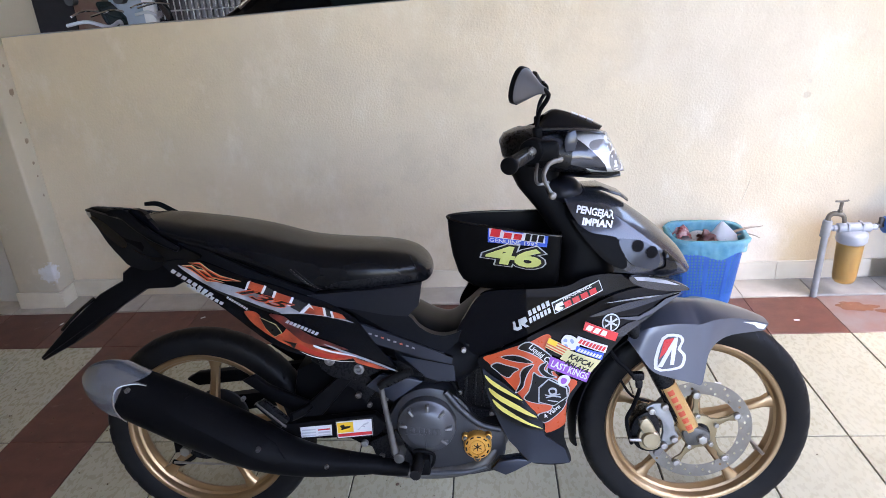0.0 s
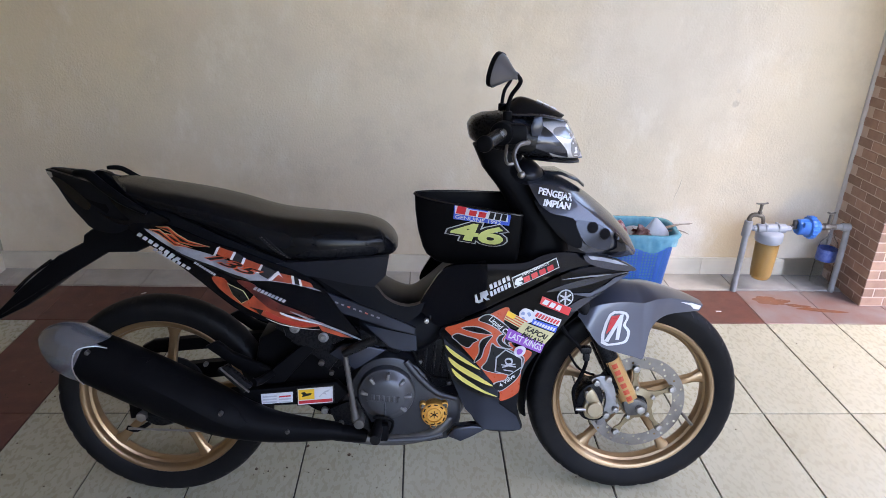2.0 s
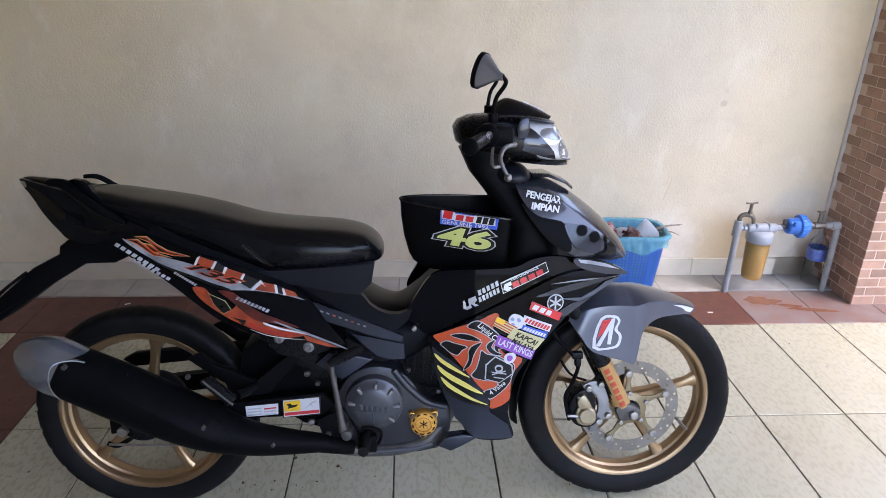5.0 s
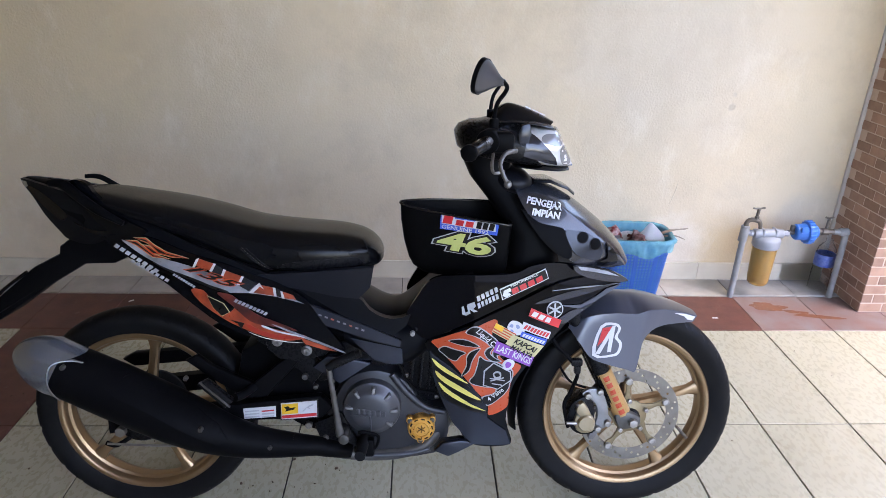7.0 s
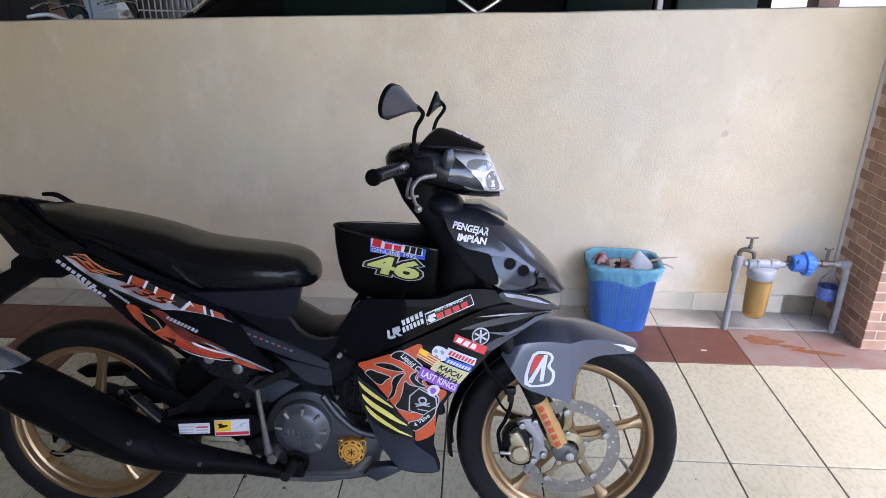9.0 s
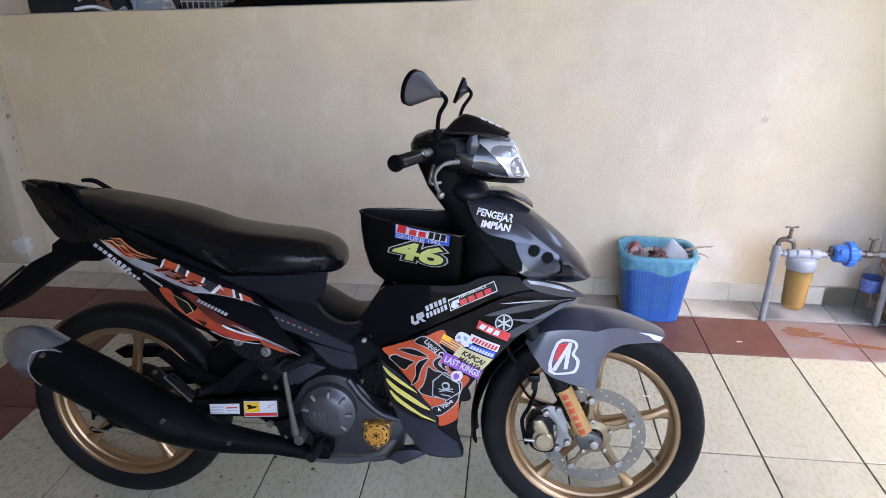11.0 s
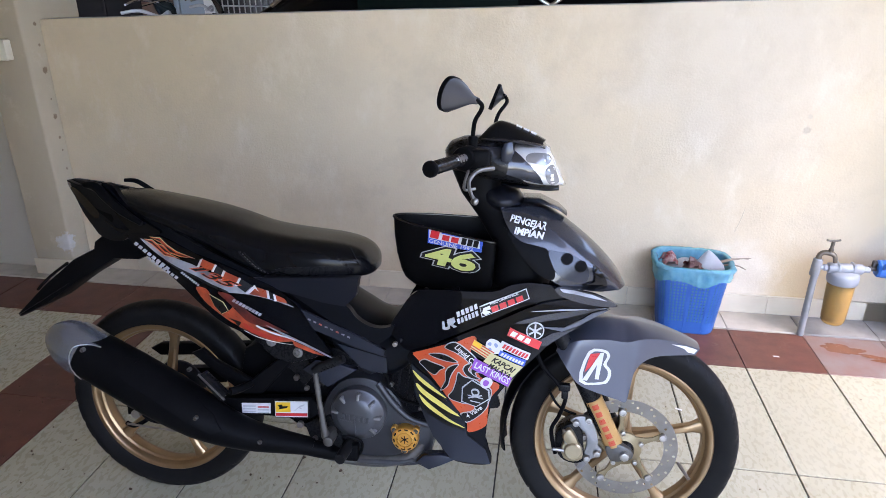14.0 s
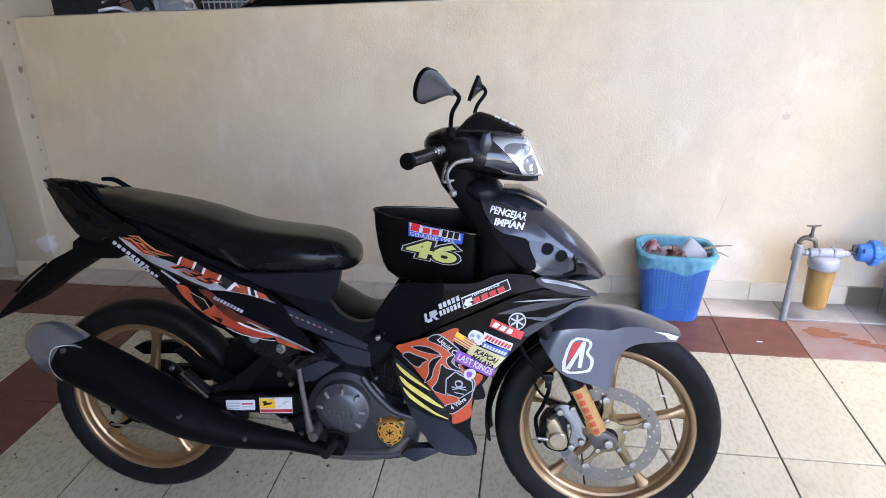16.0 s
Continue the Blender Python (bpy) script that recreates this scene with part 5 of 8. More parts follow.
for k in range(4):
    f0, f1 = 0.04 + 0.25 * k, 0.16 + 0.25 * k
    a0, a1, b0, b1 = FLAG[0].lerp(FLAG[1], f0), FLAG[0].lerp(FLAG[1], f1), FLAG[3].lerp(FLAG[2], f0), FLAG[3].lerp(FLAG[2], f1)
    quad("flag_stripe", [tuple(a0), tuple(b0), tuple(b1), tuple(a1)], S_ORANGE, 0.0062)
quad("flag_corner", [tuple(FLAG[0]), tuple(FLAG[0].lerp(FLAG[3], 0.4)), tuple(FLAG[0].lerp(FLAG[3], 0.4).lerp(FLAG[1].lerp(FLAG[2], 0.4), 0.5)), tuple(FLAG[0].lerp(FLAG[1], 0.5))], S_AMBER, 0.0070)


def printed(cs, base, ink, n, lift, label, rows=1, fill=0.62, skew=0.25):
    """A small sticker whose unread name is a row of blocks."""
    a, b, c, d = (Vector(q) for q in cs)  # top left, bottom left, bottom right, top right
    quad("sticker", cs, base, lift, label=label)
    for r in range(rows):
        v0, v1 = (r + 0.22) / rows, (r + 0.22 + fill) / rows
        o, e, up_ = a.lerp(b, v1).lerp(d.lerp(c, v1), 0.06), a.lerp(b, v1).lerp(d.lerp(c, v1), 0.95), a.lerp(b, v0)
        word_bars("letter_block", FA, ink, bike, o.x, o.y, e.x - o.x, e.y - o.y, n, (up_ - a.lerp(b, v1)).length, lift + 0.0014, skew)


decal("sticker", [(0.936, 0.584), (0.948, 0.596), (0.969, 0.588), (0.976, 0.568), (0.958, 0.560), (0.940, 0.570)], FA, S_WHITE, bike, 0.0060, "small blue and white cartoon sticker")
for q in ([(0.940, 0.582), (0.947, 0.592), (0.955, 0.588), (0.953, 0.578)], [(0.955, 0.584), (0.964, 0.588), (0.971, 0.577), (0.962, 0.570)], [(0.942, 0.574), (0.952, 0.574), (0.956, 0.565), (0.948, 0.566)]):
    decal("sticker_patch", [tuple(Vector(q[0]).lerp(Vector(w), 0.6)) for w in q], FA, S_DIMBLUE, bike, 0.0070)
printed([(0.973, 0.593), (0.968, 0.576), (1.034, 0.549), (1.040, 0.566)], S_WHITE, S_RED, 8, 0.0058, "white sticker with a row of red letters")
printed([(0.970, 0.570), (0.966, 0.558), (1.026, 0.534), (1.031, 0.549)], S_BLUE, S_WHITE, 8, 0.0066, "blue sticker with a row of white letters")
quad("sticker", [(0.949, 0.562), (0.932, 0.540), (1.000, 0.505), (1.024, 0.533)], S_CREAM, 0.0074, label="dull yellow sticker with black words")
lettering("lettering", "KAPCAI", FA, S_BLACK, bike, 0.950, 0.543, 0.0185, -26, 0.3, 0.88, 0.0006, 0.0085)
lettering("lettering", "MALAYA", FA, S_BLACK, bike, 0.942, 0.529, 0.0165, -26, 0.3, 0.88, 0.0006, 0.0085)
quad("sticker", [(0.912, 0.547), (0.904, 0.520), (0.992, 0.482), (1.001, 0.506)], S_PURPLE, 0.0080, label="purple sticker with white words")
lettering("lettering", "LAST KINGS", FA, S_WHITE, bike, 0.910, 0.5245, 0.0225, -23.5, 0.0, 0.73, 0.0004, 0.0090)
decal("sticker", [(0.927, 0.489), (0.936, 0.500), (0.950, 0.500), (0.956, 0.490), (0.948, 0.476), (0.933, 0.474)], FA, S_WHITE, bike, 0.0086, "small white cartoon sticker")
decal("sticker_patch", [(0.934, 0.490), (0.940, 0.495), (0.948, 0.490), (0.944, 0.481), (0.936, 0.480)], FA, S_PURPLE, bike, 0.0095)
MX = [(0.990, 0.626), (0.984, 0.607), (1.057, 0.575), (1.064, 0.593)]
printed(MX, S_RED, S_WHITE, 4, 0.0056, "red sticker with white letters", 1, 0.60)
quad("sticker_end", [(1.040, 0.6035), (1.0335, 0.5855), (1.0565, 0.576), (1.063, 0.5935)], S_RED, 0.0072)
ring = [(1.047 + 0.0205 * math.cos(2 * math.pi * k / 36), 0.619 + 0.0205 * math.sin(2 * math.pi * k / 36)) for k in range(36)]
decal("round_badge", ring, FA, S_GREYINK, bike, 0.0040, sharp=True)
decal("round_badge", [(1.047 + (x - 1.047) * 0.86, 0.619 + (z - 0.619) * 0.86) for x, z in ring], FA, S_BLACK, bike, 0.0050, sharp=True)
for k in range(3):
    t = radians(90 + 60 * k)
    d, n = Vector((math.cos(t), math.sin(t))), Vector((-math.sin(t), math.cos(t)))
    c = Vector((1.047, 0.619))
    quad("round_badge_bar", [tuple(c + d * a + n * b) for a, b in ((-0.016, -0.0020), (0.016, -0.0020), (0.016, 0.0020), (-0.016, 0.0020))], S_GREYINK, 0.0058)
# reflections on the gloss fairing shoulder, painted as grey and silver shapes
decal("grey_streak", [(1.000, 0.636), (1.06, 0.655), (1.12, 0.664), (1.20, 0.670), (1.13, 0.652), (1.06, 0.640)], FA, B_GREY, bike, 0.003)
decal("grey_streak", [(1.040, 0.583), (1.085, 0.612), (1.120, 0.618), (1.15, 0.630), (1.12, 0.612), (1.085, 0.590), (1.075, 0.584)], FA, B_GREY, bike, 0.003)
decal("silver_wedge", [(1.053, 0.629), (1.108, 0.617), (1.145, 0.630), (1.190, 0.654), (1.218, 0.668), (1.175, 0.659), (1.145, 0.640), (1.112, 0.626)], FA, B_FENDER, bike, 0.004, "painted reflection, a silver wedge on the fairing shoulder", sharp=True)
decal("shoulder_line", [(1.034, 0.664), (1.108, 0.6695), (1.171, 0.6685), (1.212, 0.669), (1.171, 0.6655), (1.108, 0.6655)], Cast(*[o for o in bike.children if o.name.startswith(("side_fairing", "upper_fairing"))]), B_SILVER, bike, 0.003, "painted reflection, a thin line on the fairing shoulder")
# upper fairing marks
quad("sticker", [(0.916, 0.667), (1.021, 0.717), (1.030, 0.692), (0.923, 0.641)], S_WHITE, 0.0035, up, "black framed sticker with red and white letters")
quad("sticker", [(0.918, 0.665), (1.020, 0.7145), (1.028, 0.6935), (0.9245, 0.6435)], S_BLACK, 0.0047, up)
lettering("lettering", "PERFORMANCE", up, S_WHITE, bike, 0.942, 0.672, 0.0105, 26, 0, 0.95, 0.0002, 0.006)
decal("letter_block", [(0.923, 0.652), (0.926, 0.664), (0.940, 0.671), (0.943, 0.663), (0.932, 0.658), (0.940, 0.658), (0.943, 0.655), (0.932, 0.648)], up, S_WHITE, bike, 0.006, sharp=True)
word_bars("letter_block", up, S_RED, bike, 0.947, 0.6555, 0.074, 0.0355, 4, 0.0125, 0.006, 0.1, 0.78)
decal("letter_block", [(0.831, 0.604), (0.829, 0.622), (0.834, 0.624), (0.838, 0.609), (0.844, 0.612), (0.841, 0.628), (0.858, 0.636), (0.862, 0.626), (0.856, 0.619), (0.866, 0.614), (0.858, 0.611), (0.848, 0.617), (0.850, 0.608), (0.840, 0.602)], up, S_GREYINK, bike, 0.0035, sharp=True)
for row, (ox, oz) in enumerate(((0.866, 0.637), (0.868, 0.6205))):
    word_bars("letter_block", up, S_GREYINK, bike, ox, oz, 0.050, 0.0255, 5 + row, 0.0118, 0.0035, 0.2)

# nose cowl
nose = part("nose_cowl", ridge_shell(between([((0.985, 0.898), (0.950, 0.893), 0.085), ((1.030, 0.894), (0.966, 0.858), 0.112), ((1.085, 0.868), (1.005, 0.805), 0.128), ((1.140, 0.830), (1.055, 0.752), 0.132),
                                              ((1.190, 0.788), (1.100, 0.722), 0.125), ((1.232, 0.742), (1.150, 0.708), 0.100), ((1.256, 0.700), (1.195, 0.694), 0.06)]), crease=(0.6, 0.80, 0.30)), B_GREY, bike, "dark grey metallic nose cowl", 55)
NC = Cast(nose)
part("nose_lip", loft(bmesh.new(), [oval(x, 0, z, w, 0.005, 3, 20) for x, z, w in ((1.00, 0.902, 0.05), (1.04, 0.902, 0.055), (1.085, 0.884, 0.04), (1.105, 0.868, 0.02))]), B_GREY, bike)
decal("nose_inset", [(0.963, 0.851), (1.002, 0.822), (1.041, 0.812), (1.066, 0.801), (1.084, 0.751), (1.074, 0.737), (1.038, 0.755), (0.995, 0.801)], NC, B_MATT, bike, 0.003, "black inset panel of the nose", step=0.005)
decal("signal_pod", [(1.066, 0.799), (1.087, 0.801), (1.117, 0.795), (1.142, 0.781), (1.158, 0.764), (1.160, 0.740), (1.148, 0.727), (1.116, 0.736), (1.087, 0.753)], NC, B_SLATE, bike, 0.004, "grey side pod of the nose with two round holes", step=0.005)
# Flat black discs paint in the shade of the two round holes.
for x, z in ((1.109, 0.785), (1.141, 0.768)):
    decal("pod_hole", [(x + 0.0135 * math.cos(k * math.pi / 10), z + 0.0135 * math.sin(k * math.pi / 10)) for k in range(20)], NC, B_MATT, bike, 0.0065, sharp=True)
decal("signal_lens", [(1.150, 0.722), (1.176, 0.731), (1.172, 0.768), (1.195, 0.745), (1.206, 0.712), (1.170, 0.708)], NC, B_GLOSS, bike, 0.0062)
lettering("lettering", "PENGEJAR", NC, S_WHITE, bike, 0.974, 0.864, 0.0205, -12, 0.1, 0.90, 0.0007, 0.003)
lettering("lettering", "IMPIAN", NC, S_WHITE, bike, 0.985, 0.838, 0.0205, -9, 0.1, 1.02, 0.0009, 0.003)

# handlebar cowl, headlamp, screen
def slanted(x, z, hw, hh, slope, n=28, power=2.8):
    return [Vector((p.x + slope * (p.z - z), p.y, p.z)) for p in oval(x, 0, z, hw, hh, power, n)]


bm = bmesh.new()
loft(bm, [slanted(*q) for q in ((0.814, 0.998, 0.045, 0.018, -0.2), (0.828, 1.000, 0.080, 0.032, -0.2), (0.858, 1.000, 0.105, 0.042, -0.25), (0.90, 0.997, 0.116, 0.048, -0.3), (0.945, 0.992, 0.116, 0.051, -0.4), (0.985, 0.987, 0.108, 0.050, -0.45), (1.015, 0.985, 0.096, 0.046, -0.5), (1.03, 0.984, 0.08, 0.040, -0.5))])
cowl = part("handlebar_cowl", bm, B_DARKGREY, bike, "black handlebar cowl with grey plates")
HC = Cast(cowl)
decal("cowl_recess", [(0.895, 0.996), (0.930, 0.998), (0.945, 0.990), (0.964, 0.993), (0.973, 0.984), (0.955, 0.963), (0.935, 0.962), (0.90, 0.970)], HC, S_BLACK, bike, 0.0015)
decal("cowl_top_plate", [(0.886, 1.012), (0.884, 1.022), (0.916, 1.034), (0.950, 1.040), (0.948, 1.018), (0.934, 1.004), (0.908, 1.006)], HC, B_SLATE, bike, 0.004, "dark grey painted plate of the cowl", sharp=True)
part("cowl_plate", prism([(0.946, 1.020), (0.954, 1.040), (0.972, 1.045), (0.977, 1.020), (0.971, 0.999), (0.950, 0.997)], -0.119, -0.06, 0.004), B_SLATE, bike, "raised grey fin on the cowl")
bm = bmesh.new()
loft(bm, [slanted(*q) for q in ((0.982, 0.986, 0.110, 0.046, -0.52), (1.004, 0.986, 0.108, 0.049, -0.52), (1.032, 0.985, 0.100, 0.049, -0.52), (1.054, 0.984, 0.084, 0.048, -0.50), (1.068, 0.983, 0.058, 0.048, -0.52), (1.076, 0.983, 0.024, 0.045, -0.50))])
lamp = part("headlamp", bm, B_LENS, bike, "clear headlamp with bright reflector")
LC = Cast(lamp, cowl)
decal("lamp_bowl", [(1.004, 1.012), (1.020, 1.018), (1.050, 1.014), (1.060, 1.000), (1.046, 0.990), (1.022, 0.996), (1.006, 1.000)], LC, B_BOWL, bike, 0.002, "dim reflector bowl behind the lens", per=5)
decal("lamp_bowl", [(1.050, 0.984), (1.064, 0.990), (1.074, 0.972), (1.080, 0.950), (1.062, 0.946), (1.050, 0.962)], LC, B_BOWL, bike, 0.002, per=5)
decal("lamp_surround", [(0.972, 1.026), (0.992, 1.012), (1.016, 0.990), (1.037, 0.966), (1.046, 0.946), (1.013, 0.954), (0.962, 0.970), (0.966, 0.997)], LC, B_GREY, bike, 0.003, "dark grey headlamp surround", sharp=True)
part("cowl_brow", loft(bmesh.new(), [oval(x, 0, z, w, 0.005, 3, 20) for x, z, w in ((0.90, 1.042, 0.085), (0.95, 1.043, 0.10), (0.99, 1.040, 0.095), (1.03, 1.032, 0.07), (1.045, 1.026, 0.05))]), B_GREY, bike)
part("cowl_chin", loft(bmesh.new(), [oval(x, 0, z, w, 0.006, 3, 20) for x, z, w in ((0.95, 0.944, 0.09), (1.0, 0.939, 0.095), (1.05, 0.934, 0.078), (1.082, 0.932, 0.045))]), B_GLOSS, bike)
screen = part("fly_screen", ridge_shell(between([((0.915, 1.072), (0.885, 1.036), 0.060), ((0.938, 1.082), (0.905, 1.040), 0.072), ((0.977, 1.072), (0.948, 1.042), 0.078), ((1.015, 1.056), (0.99, 1.040), 0.070), ((1.045, 1.041), (1.028, 1.034), 0.05)])), B_GLOSS, bike, "small gloss black fly screen", 60)
for k, (x, z) in enumerate(((0.982, 1.0720), (0.999, 1.0650), (1.016, 1.0575))):
    part("letter_block", turned(box(bmesh.new(), (-0.007, -0.010, -0.0006), (0.007, 0.006, 0.0008)), pose(x, -0.018, z - 0.0005, 8, 22, 0)), S_WHITE, bike)
bm = bmesh.new()
bmesh.ops.create_uvsphere(bm, u_segments=32, v_segments=18, radius=1.0, matrix=Matrix.LocRotScale((0.952, 0.0, 0.900), Euler((0, 0.3, 0)), (0.052, 0.088, 0.034)))
part("neck_dome", bm, B_COAL, bike, "blue black domed neck cover")

# controls, both sides; the bars are turned a few degrees
MW, MH = 0.045, 0.0335
for s in (-1, 1):
    turn_bar = Matrix.Identity(4) if s < 0 else Matrix.Shear("XY", 4, (0, 0))
    turn_bar[0][1] = 0.16 if s > 0 else 0.0
    bm = tube(bmesh.new(), [(0.895, 0.06 * s, 1.00), (0.885, 0.14 * s, 1.012), (0.870, 0.20 * s, 1.010), (0.845, 0.26 * s, 1.006), (0.832, 0.295 * s, 1.003)], 0.011, 12)
    bar = part("handlebar", turned(bm, turn_bar), B_STEEL, bike)
    a, b = Vector((0.872, 0.185 * s, 1.009)), Vector((0.825, 0.312 * s, 1.002))
    bm = rod(bmesh.new(), a, b, 0.0138, 20, bevel=0.002)
    grip = part("grip", turned(bm, turn_bar), B_GRIP, bike, "worn black rubber grip")
    for k in range(9):
        p = a.lerp(b, 0.1 + 0.09 * k)
        part("grip_ring", turned(rod(bmesh.new(), p, p + (b - a).normalized() * 0.005, 0.0144, 20, bevel=0.001), turn_bar), B_GRIP, grip)
    part("bar_end", turned(rod(bmesh.new(), b - (b - a).normalized() * 0.004, b + (b - a).normalized() * 0.010, 0.0170, 24, bevel=0.004), turn_bar), B_MATT, bike)
    bm = rod(bmesh.new(), a - (b - a).normalized() * 0.035, a + (b - a).normalized() * 0.004, 0.026, 24, bevel=0.004)
    box(bm, (0.865, min(0.15 * s, 0.19 * s), 0.985), (0.93, max(0.15 * s, 0.19 * s), 1.03), 0.010)
    part("switch_housing", turned(bm, turn_bar), B_MATT, bike)
    bm = tube(bmesh.new(), [(0.935, 0.17 * s, 0.990), (0.915, 0.20 * s, 0.990), (0.902, 0.225 * s, 0.985), (0.893, 0.250 * s, 0.970), (0.899, 0.262 * s, 0.950), (0.906, 0.266 * s, 0.938)], [0.0062, 0.0054, 0.0048, 0.0044, 0.0042, 0.0042], 10)
    bmesh.ops.create_icosphere(bm, subdivisions=2, radius=0.0085, matrix=pose(0.908, 0.266 * s, 0.933))
    part("brake_lever" if s < 0 else "clutch_lever", turned(bm, turn_bar), B_LEVER, bike, "bare metal lever with ball end")
    part("lever_guard", turned(tube(bmesh.new(), [(0.885, 0.19 * s, 0.985), (0.880, 0.215 * s, 0.962), (0.884, 0.23 * s, 0.950), (0.905, 0.225 * s, 0.953)], 0.0034, 8), turn_bar), B_LEVER, bike)
    # mirror: stem with its kink, then a rounded shell with the glass facing back
    bm = tube(bmesh.new(), [(0.888, 0.150 * s, 1.030), (0.888, 0.152 * s, 1.062), (0.893, 0.165 * s, 1.090), (0.906, 0.178 * s, 1.112), (0.908, 0.188 * s, 1.124), (0.896, 0.205 * s, 1.136)], [0.0048] * 6, 10)
    rod(bm, (0.888, 0.150 * s, 1.030), (0.888, 0.151 * s, 1.056), 0.0105, 14, bevel=0.003)
    stem = part("mirror_stem", turned(bm, turn_bar), B_MATT, bike)
    # a flat-backed shell that runs out like a funnel into its neck
    m = pose(0.863, -0.240, 1.142, 0, 16, -27) if s < 0 else pose(0.874, 0.240, 1.126, 0, 20, 12)
    neck = m.inverted() @ Vector((0.898, 0.203 * s, 1.132))
    secs = []
    for f, k in ((-0.02, 0.985), (0.03, 1.0), (0.12, 0.95), (0.28, 0.80), (0.45, 0.62), (0.62, 0.45), (0.78, 0.31), (0.90, 0.245), (1.04, 0.22), (1.08, 0.17)):
        ring = []
        for j in range(32):
            t = 2 * math.pi * j / 32
            yy, zz = MW * math.cos(t), MH * math.sin(t)
            # wide outer end, narrower towards the stem
            zz *= 1.0 + 0.35 * s * yy / MW * (1 - f)
            ring.append(m @ (neck * f + Vector((-0.008 * (1 - f), yy * k, zz * k))))
        secs.append(ring)
    head = part("mirror_head", turned(loft(bmesh.new(), secs), turn_bar), B_MIRRORSHELL, bike, "dark grey plastic mirror shell")
    band = []
    for x, k in ((-0.0155, 0.985), (-0.0155, 1.03), (-0.006, 1.03), (-0.006, 0.985)):
        band.append([m @ Vector((x, MW * math.cos(2 * math.pi * j / 28) * k, MH * math.sin(2 * math.pi * j / 28) * (1.0 + 0.35 * s * math.cos(2 * math.pi * j / 28)) * k)) for j in range(28)])
    part("mirror_rim", turned(loft(bmesh.new(), band + band[:1], cap=False), turn_bar), B_MATT, head)
    glassy = [m @ Vector((-0.0125, 0.9 * MW * math.cos(2 * math.pi * j / 28), 0.78 * MH * math.sin(2 * math.pi * j / 28))) for j in range(28)]
    glassb = [p + (m.to_3x3() @ Vector((-0.001, 0, 0))) for p in glassy]
    part("mirror_glass", turned(loft(bmesh.new(), [glassy, glassb]), turn_bar), B_MIRROR, head, "mirror glass")

# black box behind the leg shield
# its plan is a wedge, narrow towards the saddle; the rim falls towards the front and the near side
def box_ring(z, tilt, x0, x1, half):
    near = []
    for k in range(22):
        f = (k / 21) ** 2
        near.append((x0 + (x1 - 0.010 - x0) * f, half * (0.965 * f ** 0.52 + 0.035 * f)))
    near += [(x1 - 0.004, half * 0.975), (x1, half * 0.90)]
    ring = [(x, -0.017 - y) for x, y in near] + [(x, -0.017 + y) for x, y in near[:0:-1]]
    return [Vector((x, y, z + tilt * (0.12 * (y + 0.03) - 0.09 * (x - 0.69)))) for x, y in ring]


BOX = [(0.666, 0.0, 0.758, 0.925, 0.058), (0.670, 0.05, 0.738, 0.932, 0.066), (0.688, 0.15, 0.714, 0.936, 0.072), (0.707, 0.3, 0.704, 0.938, 0.075),
       (0.749, 0.5, 0.692, 0.941, 0.080), (0.798, 0.8, 0.685, 0.944, 0.084), (0.840, 1.0, 0.683, 0.945, 0.087)]
outer = [box_ring(*q) for q in BOX]
inner = [box_ring(z + 0.004 * (z < 0.7), tilt, x0 + 0.005, x1 - 0.005, half - 0.005) for z, tilt, x0, x1, half in BOX[:1:-1]]
tub = part("front_box", loft(bmesh.new(), outer + inner), B_BOX, bike, "open black plastic box behind the leg shield")
part("box_rim", tube(bmesh.new(), box_ring(0.840, 1.0, 0.6825, 0.9455, 0.0875), 0.0030, 8, per=1, closed=True), B_GRIP, bike)
TC = Cast(tub)
quad("oil_sticker", [(0.7795, 0.8265), (0.915, 0.8105), (0.911, 0.782), (0.778, 0.790)], S_BLUE, 0.0012, TC, "blue oil maker's sticker")
lo = [Vector((0.7835, 0.8055)), Vector((0.909, 0.7925))]
# the maker's name as plain blocks: two red, one blue-violet, three white shades, all edged in white
for k, (w0, w1, n_, h, m_) in enumerate(((0.0, 0.22, 1, 0.019, S_RED), (0.24, 0.60, 2, 0.0135, S_RED), (0.62, 0.97, 3, 0.0165, S_BLACK))):
    p0, p1 = lo[0].lerp(lo[1], w0), lo[0].lerp(lo[1], w1)
    decal("letter_field", [(p0.x - 0.0018, p0.y - 0.0018), (p0.x - 0.0018, p0.y + h + 0.0018), (p1.x + 0.0018, p1.y + h + 0.0018), (p1.x + 0.0018, p1.y - 0.0018)], TC, S_WHITE, bike, 0.0024, sharp=True)
    word_bars("letter_block", TC, m_, bike, p0.x, p0.y, p1.x - p0.x, p1.y - p0.y, n_, h, 0.0036, 0.12, 0.78)
lettering("lettering", "GENUINE 1992", TC, S_WHITE, bike, 0.781, 0.7925, 0.0130, -5, 0, 1.30, 0.0001, 0.0026)
for bold, m_, lift in ((0.0078, S_GREYINK, 0.0014), (0.0062, S_BLACK, 0.0024), (0.0022, S_LIME, 0.0036)):
    lettering("number", "46", TC, m_, bike, 0.770, 0.7440, 0.060, -5.5, 0.12, 2.08, bold, lift, "lime number with dark outline" if m_ is S_LIME else "")

